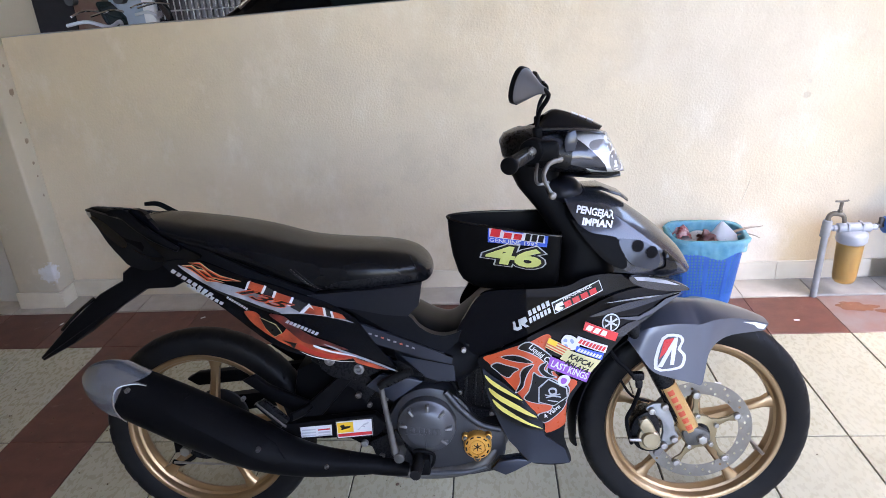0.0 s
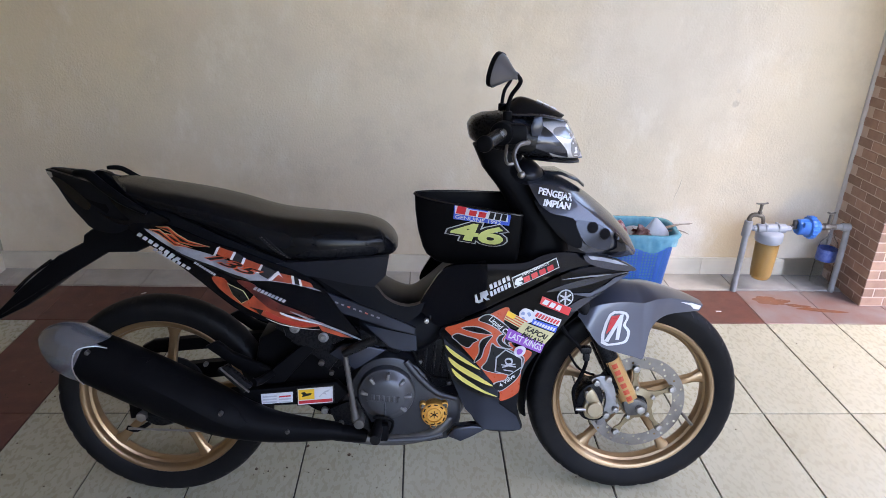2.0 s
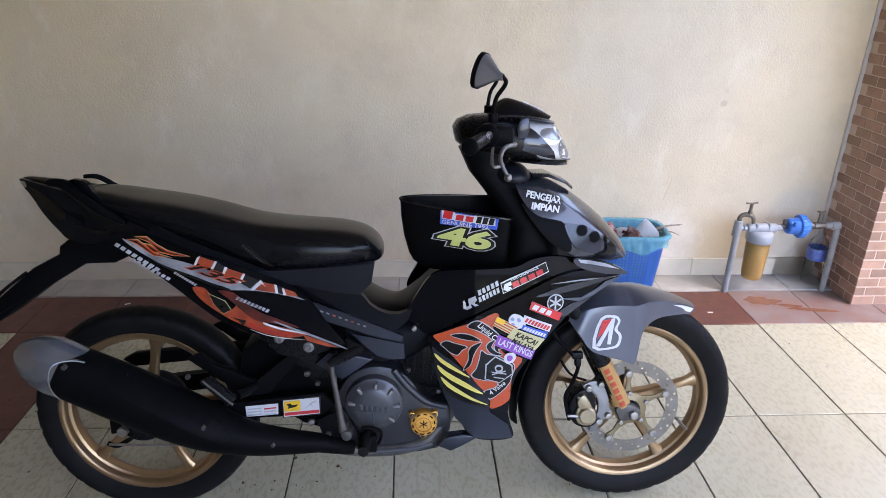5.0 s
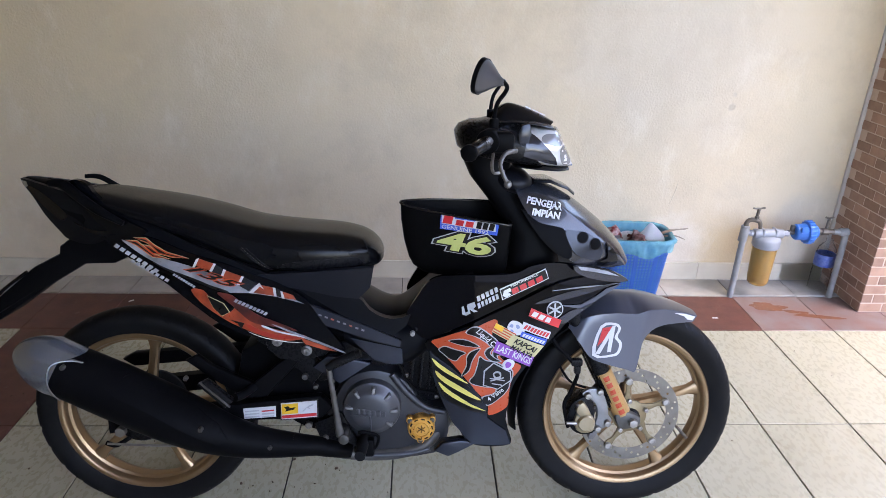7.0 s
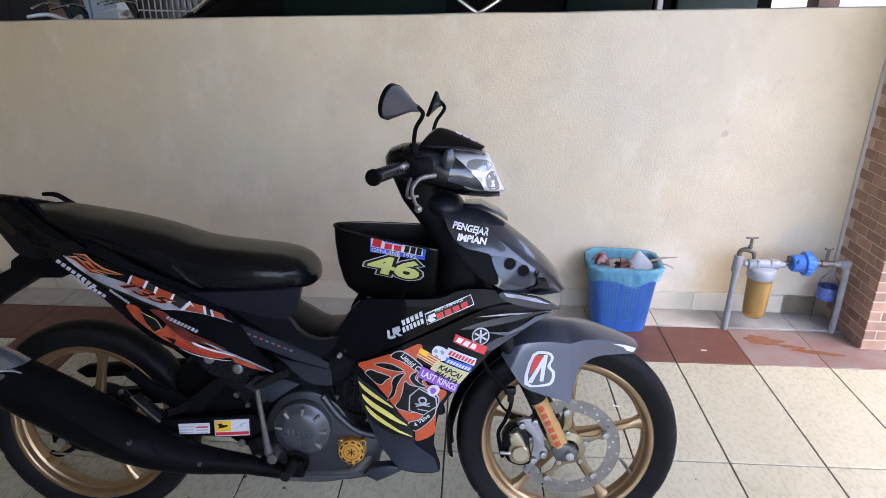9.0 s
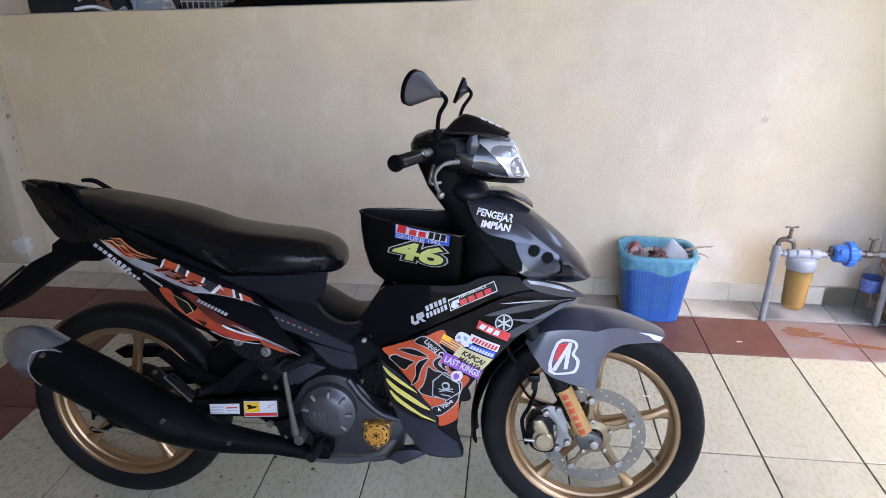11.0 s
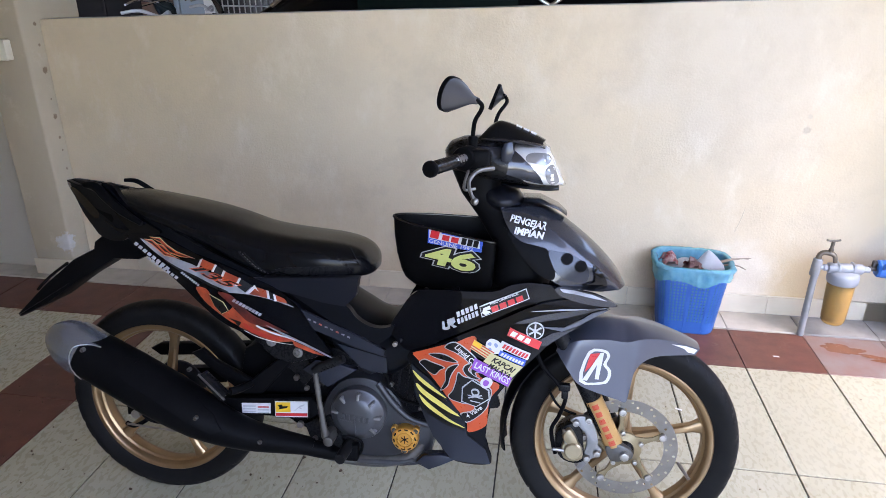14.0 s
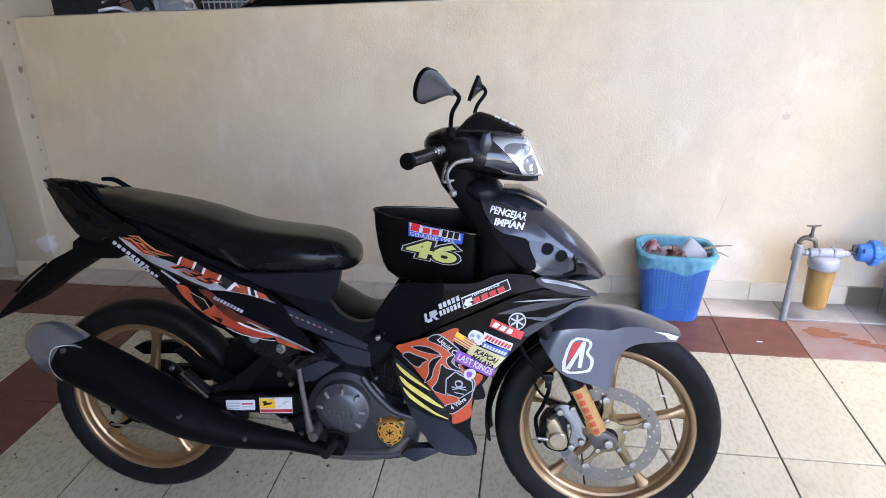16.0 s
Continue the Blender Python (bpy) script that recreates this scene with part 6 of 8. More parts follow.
# seat
tops = ((-0.088, 0.868, 0.862, 0.035), (-0.070, 0.879, 0.850, 0.06), (-0.036, 0.884, 0.838, 0.082), (0.024, 0.878, 0.822, 0.102), (0.078, 0.870, 0.806, 0.114), (0.146, 0.860, 0.785, 0.122), (0.213, 0.846, 0.760, 0.127), (0.261, 0.833, 0.742, 0.130), (0.308, 0.819, 0.722, 0.131), (0.350, 0.811, 0.705, 0.131),
        (0.419, 0.804, 0.692, 0.130), (0.490, 0.800, 0.693, 0.127), (0.553, 0.795, 0.698, 0.118), (0.593, 0.784, 0.700, 0.102), (0.620, 0.765, 0.702, 0.082), (0.636, 0.742, 0.706, 0.055), (0.641, 0.725, 0.715, 0.02))
drop = lambda w: 0.020 * min(1, w / 0.11)
tops = [(x, a, b - (0.012 if x > 0.28 else 0.0), w) for x, a, b, w in tops]
A4 = np.array(tops)
fine_u = np.linspace(0, len(tops) - 1, 8 * (len(tops) - 1) + 1)
cols = [np.interp(fine_u, np.arange(len(tops)), A4[:, c]) for c in range(4)]
soft_cols = [np.convolve(np.r_[2 * c[0] - c[6:0:-1], c, 2 * c[-1] - c[-2:-8:-1]], np.ones(13) / 13, "valid") for c in cols]
curve_tops = [(float(x), float(a), float(min(b, a - 0.004)), float(max(w, 0.01))) for x, a, b, w in zip(*soft_cols)]
bm = loft(bmesh.new(), [oval(x, 0, (a - drop(w) + b) / 2, w, (a - drop(w) - b) / 2, 3.0, 44) for x, a, b, w in curve_tops])
seat = part("seat", bm, B_SEAT, bike, "black vinyl saddle", 80)
SE = Cast(seat)
seam = [(0.320 + 0.068 * k / 10, 0.757 - 0.068 * k / 10) for k in range(11)]
for off in (0.0, 0.014):
    part("seam", tube(bmesh.new(), [(x + off, SE.y(x + off, z) - 0.0006, z) for x, z in seam], 0.0011, 6, 2), B_DARKGREY, bike)
front_seam = [(0.600, 0.776), (0.607, 0.758), (0.610, 0.735), (0.611, 0.712)]
part("seam", tube(bmesh.new(), [(x, SE.y(x, z) - 0.0004, z) for x, z in front_seam], 0.0011, 6, 4), B_DARKGREY, bike)
for k in range(12):
    x, z = 0.3265 + 0.0058 * k, 0.757 - 0.0058 * k
    part("stitch", rod(bmesh.new(), (x, SE.y(x, z) - 0.0012, z), (x + 0.0028, SE.y(x + 0.0028, z - 0.0028) - 0.0012, z - 0.0028), 0.0007, 6), B_LEVER, bike)
decal("seat_grip_patch", [(0.405, 0.702), (0.425, 0.720), (0.50, 0.727), (0.570, 0.730), (0.592, 0.722), (0.590, 0.708), (0.52, 0.702)], SE, B_DARKGREY, bike, 0.0008, "dotted grip patch on the saddle")

# tail, side covers
tail_half = lambda x, z: 0.012 + 0.116 * min(1, max(0, (x + 0.21) / 0.42)) ** 0.7
tail = Shell([(-0.212, 0.889), (-0.165, 0.884), (-0.124, 0.876), (-0.06, 0.862), (0.02, 0.842), (0.117, 0.806), (0.25, 0.748), (0.385, 0.692), (0.398, 0.672), (0.34, 0.688), (0.278, 0.716), (0.20, 0.742), (0.114, 0.768), (0.038, 0.774), (-0.032, 0.747), (-0.092, 0.754), (-0.118, 0.775), (-0.151, 0.81), (-0.179, 0.851)], tail_half, 0.014)
panel("tail_cover", tail, B_COAL2, bike, "gloss black tail cover", 0.006, 0.013)
cover = Shell([(-0.062, 0.898), (-0.026, 0.894), (-0.008, 0.871), (0.025, 0.840), (0.064, 0.812), (0.112, 0.790), (0.088, 0.778), (0.036, 0.776), (0.001, 0.796), (-0.028, 0.826), (-0.056, 0.868)], lambda x, z: tail_half(x, z) + 0.010, 0.010)
panel("grab_cover", cover, B_GLOSS, bike, "raised gloss black cover below the grab rail", 0.008, 0.012, both=False)
decal("tail_tip", [(-0.206, 0.886), (-0.190, 0.885), (-0.187, 0.874), (-0.196, 0.871)], tail, B_STEEL, bike, 0.003, "small silver tip of the tail", sharp=True)
bm = loft(bmesh.new(), [oval(x, 0, z, w, h, 2.8, 24) for x, z, w, h in ((-0.200, 0.884, 0.012, 0.008), (-0.17, 0.865, 0.030, 0.022), (-0.12, 0.830, 0.052, 0.048), (-0.05, 0.805, 0.072, 0.055), (0.06, 0.790, 0.085, 0.050), (0.20, 0.745, 0.095, 0.060), (0.36, 0.66, 0.10, 0.07), (0.5, 0.58, 0.10, 0.075), (0.64, 0.52, 0.10, 0.06), (0.72, 0.51, 0.10, 0.05))])
part("frame_cover", bm, B_MATT, bike)
decal("tail_lens", [(-0.190, 0.876), (-0.160, 0.868), (-0.125, 0.846), (-0.09, 0.815), (-0.105, 0.800), (-0.14, 0.822), (-0.172, 0.850)], tail, B_SMOKE, bike, 0.002, "dark smoked tail lamp lens")
decal("tail_ridge", [(-0.075, 0.800), (-0.02, 0.782), (0.05, 0.786), (0.09, 0.780), (0.05, 0.776), (-0.02, 0.772)], tail, B_GLOSS, bike, 0.004)
for s in (-1, 1):
    r = (0.008, 0.0115, 0.012, 0.011, 0.006) if s < 0 else (0.005, 0.0065, 0.007, 0.008, 0.005)
    dz = 0.0 if s < 0 else -0.012
    bm = tube(bmesh.new(), [(-0.108, 0.082 * s, 0.892 + dz), (-0.075, 0.088 * s, 0.890 + dz), (-0.040, 0.098 * s, 0.866 + dz), (0.005, 0.108 * s, 0.836 + dz), (0.06, 0.112 * s, 0.806 + dz)], list(r), 12)
    part("grab_rail", bm, B_MATT, bike, "matt black grab rail")
# mudguard and plate holder
bm = prism([(-0.07, 0.762), (-0.102, 0.750), (-0.124, 0.734), (-0.128, 0.714), (-0.194, 0.680), (-0.292, 0.600), (-0.384, 0.512), (-0.377, 0.502), (-0.286, 0.548), (-0.190, 0.617), (-0.069, 0.690), (0.0, 0.692), (0.06, 0.72), (0.03, 0.765)], -0.052, 0.052, 0.008)
part("rear_mudguard", bm, B_MATT, bike, "matt black rear mudguard and plate holder")
part("reflector_strip", tube(bmesh.new(), [(-0.205, -0.055, 0.672), (-0.262, -0.056, 0.630), (-0.305, -0.056, 0.590)], 0.004, 8), B_GLOSS, bike)
side_half = lambda x, z: 0.100 + 0.036 * min(1, max(0, x / 0.25))
side = Shell([(0.010, 0.770), (0.050, 0.780), (0.114, 0.776), (0.200, 0.746), (0.278, 0.722), (0.340, 0.698), (0.408, 0.672), (0.466, 0.634), (0.510, 0.570), (0.556, 0.502), (0.500, 0.512), (0.460, 0.526), (0.399, 0.531), (0.334, 0.545), (0.277, 0.568), (0.220, 0.608), (0.143, 0.669), (0.04, 0.741)], side_half, 0.010)
panel("side_cover", side, B_GLOSS, bike, "gloss black side cover with orange and silver graphics", 0.006, 0.012)
G = lambda name, pts, mat, lift, **k: decal(name, pts, side, mat, bike, lift, **k)
G("silver_stripe", [(0.050, 0.768), (0.093, 0.751), (0.141, 0.729), (0.201, 0.714), (0.249, 0.699), (0.297, 0.687), (0.339, 0.675), (0.402, 0.650), (0.462, 0.625), (0.402, 0.641), (0.338, 0.650), (0.284, 0.652), (0.252, 0.663), (0.210, 0.681), (0.172, 0.694), (0.124, 0.717), (0.082, 0.742)], S_SILVERY, 0.0014, label="silver stripe")
G("black_stripe", [(0.12, 0.717), (0.161, 0.701), (0.210, 0.685), (0.252, 0.669), (0.290, 0.655), (0.287, 0.650), (0.252, 0.662), (0.210, 0.678), (0.156, 0.697)], S_BLACK, 0.0024)
for pts in ([(0.062, 0.767), (0.086, 0.767), (0.124, 0.737), (0.162, 0.727), (0.120, 0.730), (0.085, 0.755)], [(0.080, 0.774), (0.109, 0.774), (0.128, 0.758), (0.155, 0.743), (0.205, 0.731), (0.166, 0.732), (0.135, 0.739), (0.113, 0.762)], [(0.101, 0.758), (0.114, 0.756), (0.139, 0.737), (0.121, 0.738)]):
    G("flame_edge", swell(pts, 0.0012), S_CREAM, 0.0018, sharp=True)
    G("flame_stroke", pts, S_ORANGE, 0.0026, label="orange flame stroke", sharp=True)
    G("flame_core", swell(pts, -0.0030), S_BLACK, 0.0036, sharp=True)
for pts in ([(0.229, 0.732), (0.263, 0.721), (0.254, 0.704), (0.220, 0.715)], [(0.287, 0.705), (0.324, 0.691), (0.312, 0.672), (0.278, 0.685)], [(0.360, 0.672), (0.393, 0.664), (0.397, 0.644), (0.341, 0.653)], [(0.413, 0.655), (0.438, 0.646), (0.445, 0.635), (0.415, 0.639)]):
    G("orange_flash", pts, S_DIMORANGE, 0.0024, sharp=True, label="orange flash")
for pts in ([(0.263, 0.722), (0.287, 0.706), (0.276, 0.684), (0.252, 0.703)], [(0.324, 0.691), (0.358, 0.674), (0.338, 0.655), (0.312, 0.671)], [(0.395, 0.664), (0.412, 0.656), (0.414, 0.640), (0.398, 0.644)]):
    G("dark_flash", pts, B_GREY, 0.0024, sharp=True)
for pts in ([(0.223, 0.730), (0.231, 0.734), (0.219, 0.711), (0.213, 0.711)], [(0.263, 0.722), (0.268, 0.720), (0.258, 0.702), (0.252, 0.703)], [(0.284, 0.708), (0.290, 0.706), (0.279, 0.684), (0.274, 0.685)], [(0.324, 0.692), (0.329, 0.690), (0.318, 0.669), (0.312, 0.671)], [(0.338, 0.652), (0.363, 0.676), (0.373, 0.660), (0.364, 0.667), (0.348, 0.652)], [(0.393, 0.665), (0.399, 0.663), (0.401, 0.643), (0.395, 0.644)], [(0.410, 0.656), (0.415, 0.655), (0.419, 0.638), (0.413, 0.638)]):
    G("white_edge", pts, S_WHITE, 0.0034, sharp=True)
lettering("number", "135", side, S_ORANGE, bike, 0.182, 0.709, 0.027, -21, 0.55, 3.0, 0.0016, 0.0036)
lettering("number", "135", side, S_BLACK, bike, 0.183, 0.709, 0.027, -21, 0.55, 3.0, 0.0004, 0.0046)
G("orange_swoosh", [(0.205, 0.657), (0.235, 0.655), (0.251, 0.630), (0.266, 0.606), (0.287, 0.600), (0.310, 0.619), (0.327, 0.601), (0.362, 0.572), (0.399, 0.560), (0.437, 0.552), (0.468, 0.541), (0.420, 0.532), (0.367, 0.543), (0.324, 0.561), (0.287, 0.580), (0.250, 0.606), (0.220, 0.631)], S_DIMORANGE, 0.0022, label="orange swoosh")
G("swoosh_shade", [(0.330, 0.575), (0.362, 0.558), (0.40, 0.547), (0.45, 0.541), (0.41, 0.537), (0.367, 0.545), (0.335, 0.560)], S_DEEP, 0.0030)
G("silver_band", [(0.265, 0.651), (0.300, 0.645), (0.329, 0.617), (0.360, 0.595), (0.392, 0.582), (0.446, 0.557), (0.400, 0.566), (0.346, 0.577), (0.317, 0.600), (0.294, 0.624)], S_GRADE, 0.0032)
G("dark_tooth_edge", [(0.2415, 0.6445), (0.279, 0.626), (0.2915, 0.604), (0.273, 0.5935), (0.254, 0.6145)], S_CREAM, 0.0034, sharp=True)
G("dark_tooth", [(0.243, 0.643), (0.278, 0.625), (0.290, 0.604), (0.273, 0.595), (0.255, 0.615)], S_BLACK, 0.0044, sharp=True)
G("dark_tooth", [(0.289, 0.586), (0.324, 0.577), (0.316, 0.563), (0.308, 0.576)], S_BLACK, 0.0044, sharp=True)
G("white_edge", [(0.365, 0.572), (0.40, 0.558), (0.437, 0.549), (0.464, 0.540), (0.437, 0.5455), (0.40, 0.554), (0.367, 0.566)], S_WHITE, 0.0044)
G("white_edge", [(0.330, 0.556), (0.367, 0.541), (0.42, 0.531), (0.458, 0.528), (0.42, 0.5292), (0.367, 0.5392)], S_WHITE, 0.0040)
G("red_tip", [(0.452, 0.540), (0.500, 0.522), (0.536, 0.505), (0.508, 0.509), (0.462, 0.524)], S_DIMORANGE, 0.0030, sharp=True)
G("pin_stripe", [(0.386, 0.575), (0.442, 0.553), (0.500, 0.529), (0.552, 0.505), (0.550, 0.502), (0.497, 0.5245), (0.437, 0.549)], S_SILVERY, 0.0036)
# names as plain blocks
for k_, (x0, z0, dx, dz, n_, h, m_) in enumerate(((0.030, 0.752, 0.100, -0.062, 8, 0.0095, S_GREYINK), (0.066, 0.717, 0.088, -0.047, 8, 0.0080, S_GREYINK), (0.302, 0.630, 0.074, -0.035, 9, 0.0085, S_SILVERY), (0.164, 0.690, 0.050, -0.030, 9, 0.0060, S_GREYINK))):
    word_bars("letter_block", side, m_, bike, x0, z0, dx, dz, n_, h, 0.0044, 0.3)

# cover under the saddle, step cover, grey bars
batt = Shell([(0.335, 0.690), (0.400, 0.695), (0.466, 0.699), (0.550, 0.705), (0.624, 0.711), (0.616, 0.664), (0.588, 0.635), (0.536, 0.640), (0.463, 0.656), (0.374, 0.672)], 0.131, 0.012, sharp=True)
panel("battery_cover", batt, B_COAL, bike, "charcoal cover under the saddle", 0.01, 0.012, both=False)
step = Shell([(0.440, 0.664), (0.54, 0.640), (0.588, 0.634), (0.612, 0.606), (0.640, 0.588), (0.672, 0.582), (0.705, 0.592), (0.735, 0.615), (0.760, 0.660), (0.740, 0.610), (0.690, 0.556), (0.652, 0.540), (0.578, 0.574), (0.498, 0.622)], 0.122, 0.014, 3)
panel("step_cover", step, B_COAL2, bike, "satin black step-through cover", 0.01, 0.012, both=False)
part("tunnel", loft(bmesh.new(), [oval(p.x, 0, p.z, 0.119, p.y, 2.5, 40) for p in curve_points([(0.550, 0.075, 0.565), (0.600, 0.078, 0.535), (0.640, 0.077, 0.514), (0.679, 0.078, 0.507), (0.720, 0.085, 0.528), (0.780, 0.085, 0.578), (0.860, 0.070, 0.630)], 5)]), B_COAL2, bike, "satin black step-through tunnel", 70)
for k in range(6):
    part("rivet", lathe(bmesh.new(), [(0.0, 0.002), (0.0025, 0.0015), (0.003, 0.0), (0.0, 0.0)], (0.700 + 0.008 * k, 0.020, 0.5925 + 0.0068 * k), "z", 10), B_CARRIER, bike)
bar = Shell([(0.365, 0.632), (0.458, 0.627), (0.528, 0.599), (0.598, 0.570), (0.689, 0.530), (0.685, 0.515), (0.620, 0.531), (0.520, 0.566), (0.430, 0.596)], 0.134, 0.008, sharp=True)
panel("grey_bar", bar, B_SLATE, bike, "dark grey trim bar", 0.006, 0.010)
for k in range(10):
    o = Vector((0.466, 0.606)) + Vector((0.142, -0.054)) * (k / 10)
    decal("letter_block", [(o.x, o.y), (o.x + 0.001, o.y + 0.0035), (o.x + 0.008, o.y + 0.0008), (o.x + 0.007, o.y - 0.0028)], bar, S_DIMORANGE if k % 3 == 1 else S_DIM, bike, 0.0012, sharp=True)
lowbar = Shell([(0.565, 0.534), (0.690, 0.506), (0.692, 0.467), (0.655, 0.466), (0.624, 0.476)], 0.124, 0.008, sharp=True)
panel("lower_bar", lowbar, B_SLATE, bike, "charcoal lower side trim", 0.006, 0.012)
bolt(0.715, -0.140, 0.552, 0.006)

# engine
bm = prism([(0.475, 0.215), (0.485, 0.26), (0.515, 0.35), (0.56, 0.42), (0.63, 0.44), (0.70, 0.41), (0.745, 0.345), (0.80, 0.33), (0.806, 0.268), (0.775, 0.205), (0.62, 0.188), (0.52, 0.192)], -0.105, 0.105, 0.012, 3)
engine = part("engine", bm, B_CASE, bike, "grey painted engine case")
bm = lathe(bmesh.new(), [(0.0, -0.146), (0.027, -0.146), (0.044, -0.144), (0.053, -0.139), (0.060, -0.131), (0.069, -0.127), (0.0715, -0.121), (0.0715, -0.100), (0.0, -0.100)], (0.616, 0, 0.347), "y", 56)
clutch = part("clutch_cover", bm, B_ENGINE, engine, "round grey clutch cover")
for t in (128, 84, 44, 2, -38, 170):
    bm = turned(box(bmesh.new(), (0.046, -0.1450, -0.0036), (0.064, -0.128, 0.0036), 0.0018), Matrix.Translation((0.616, 0, 0.347)) @ Matrix.Rotation(radians(-t), 4, "Y"))
    part("cover_notch", bm, B_BRACKET, engine)
part("cover_step", tube(bmesh.new(), [(0.566, -0.137, 0.334), (0.572, -0.142, 0.338), (0.605, -0.146, 0.338), (0.613, -0.146, 0.334), (0.614, -0.145, 0.300), (0.608, -0.143, 0.290)], 0.0022, 8, 3), B_ENGINE, engine)
for k in range(6):
    x = 0.580 + 0.0125 * k
    part("raised_letter_block", box(bmesh.new(), (x, -0.1475, 0.342 - 0.0015 * k), (x + 0.0085, -0.143, 0.357 - 0.0015 * k), 0.001), B_ENGINE, engine)
part("case_rib", tube(bmesh.new(), [(0.665, -0.108, 0.430), (0.70, -0.112, 0.385), (0.745, -0.112, 0.345), (0.795, -0.108, 0.328)], 0.009, 10), B_CASE, engine)
part("case_rib", tube(bmesh.new(), [(0.50, -0.108, 0.235), (0.60, -0.112, 0.21), (0.70, -0.112, 0.212), (0.76, -0.108, 0.225)], 0.008, 10), B_ENGINE, engine)
GX, GZ = 0.738, 0.290
bm = lathe(bmesh.new(), [(0.0, -0.1275), (0.0165, -0.1275), (0.018, -0.1255), (0.0195, -0.1255), (0.021, -0.1285), (0.031, -0.1275), (0.0335, -0.1245), (0.0345, -0.118), (0.0345, -0.100), (0.0, -0.100)], (GX, 0, GZ), "y", 56)
for t in (40, 145, 268):
    x, z = GX + 0.035 * math.cos(radians(t)), GZ + 0.035 * math.sin(radians(t))
    rod(bm, (x, -0.121, z), (x, -0.100, z), 0.009, 20, bevel=0.001)
part("gold_cap", bm, B_GOLDCAP, engine, "anodised gold oil filter cap")
for k in range(10):
    t = radians(36 * k + 10)
    m = Matrix.Translation((GX, 0, GZ)) @ Matrix.Rotation(-t, 4, "Y")
    part("cap_slot", turned(box(bmesh.new(), (0.0255, -0.1288, -0.0052), (0.0292, -0.122, 0.0052), 0.0012), m), B_MATT, engine)
for k in range(3):
    t = radians(90 + 60 * k)
    part("cap_bar", turned(box(bmesh.new(), (-0.0105, -0.1283, -0.0011), (0.0105, -0.126, 0.0011)), Matrix.Translation((GX, 0, GZ)) @ Matrix.Rotation(-t, 4, "Y")), B_MATT, engine)
for t in (40, 145, 268):
    bolt(GX + 0.035 * math.cos(radians(t)), -0.120, GZ + 0.035 * math.sin(radians(t)), 0.0062, B_DULL, engine)
part("cylinder", prism([(0.68, 0.40), (0.70, 0.47), (0.82, 0.50), (0.87, 0.43), (0.83, 0.36), (0.74, 0.34)], -0.085, 0.085, 0.008), B_DARKGREY, engine)
for k in range(5):
    part("fin", prism([(0.705 + 0.022 * k, 0.365), (0.715 + 0.022 * k, 0.485), (0.722 + 0.022 * k, 0.487), (0.712 + 0.022 * k, 0.363)], -0.092, 0.092, 0.001), B_DARKGREY, engine)
part("carburettor", prism([(0.60, 0.45), (0.61, 0.49), (0.66, 0.485), (0.67, 0.455), (0.64, 0.44)], -0.09, 0.02, 0.006), B_DARKGREY, bike)
part("carb_cap", rod(bmesh.new(), (0.635, -0.095, 0.475), (0.635, -0.07, 0.475), 0.013, 16, bevel=0.002), B_STEEL, bike)
part("fuel_hose", tube(bmesh.new(), [(0.655, -0.09, 0.47), (0.685, -0.11, 0.455), (0.70, -0.112, 0.42), (0.73, -0.11, 0.39), (0.77, -0.105, 0.38)], 0.004, 8), B_MATT, bike)
part("air_box", prism([(0.44, 0.43), (0.47, 0.50), (0.60, 0.515), (0.625, 0.47), (0.56, 0.43), (0.49, 0.40)], -0.095, 0.09, 0.010), B_DARKGREY, bike)
for x, z in ((0.478, 0.398), (0.52, 0.415), (0.70, 0.43), (0.775, 0.372)):
    bolt(x, -0.110, z, 0.006, B_DULL)

# kick starter, pedals, pegs, stand
kick = part("kick_starter", tube(bmesh.new(), [(0.545, -0.115, 0.288), (0.541, -0.150, 0.292), (0.538, -0.158, 0.315), (0.530, -0.160, 0.38), (0.520, -0.158, 0.455), (0.520, -0.158, 0.475)], [0.014, 0.012, 0.009, 0.007, 0.0065, 0.0065], 12), B_DULL, bike, "bare steel kick start lever")
bm = tube(bmesh.new(), [(0.516, -0.158, 0.472), (0.545, -0.160, 0.492), (0.594, -0.162, 0.512)], 0.0095, 12)
for k in range(7):
    f = 0.15 + 0.11 * k
    c = Vector((0.516, -0.158, 0.472)).lerp(Vector((0.594, -0.162, 0.512)), f)
    rod(bm, c + Vector((0, 0, 0.002)), c + Vector((0.005, 0, 0.0045)), 0.0115, 12)
part("kick_rubber", bm, B_RUBBER, kick)
part("kick_boss", rod(bmesh.new(), (0.550, -0.125, 0.285), (0.550, -0.168, 0.285), 0.013, 16, bevel=0.002), B_DULL, kick)
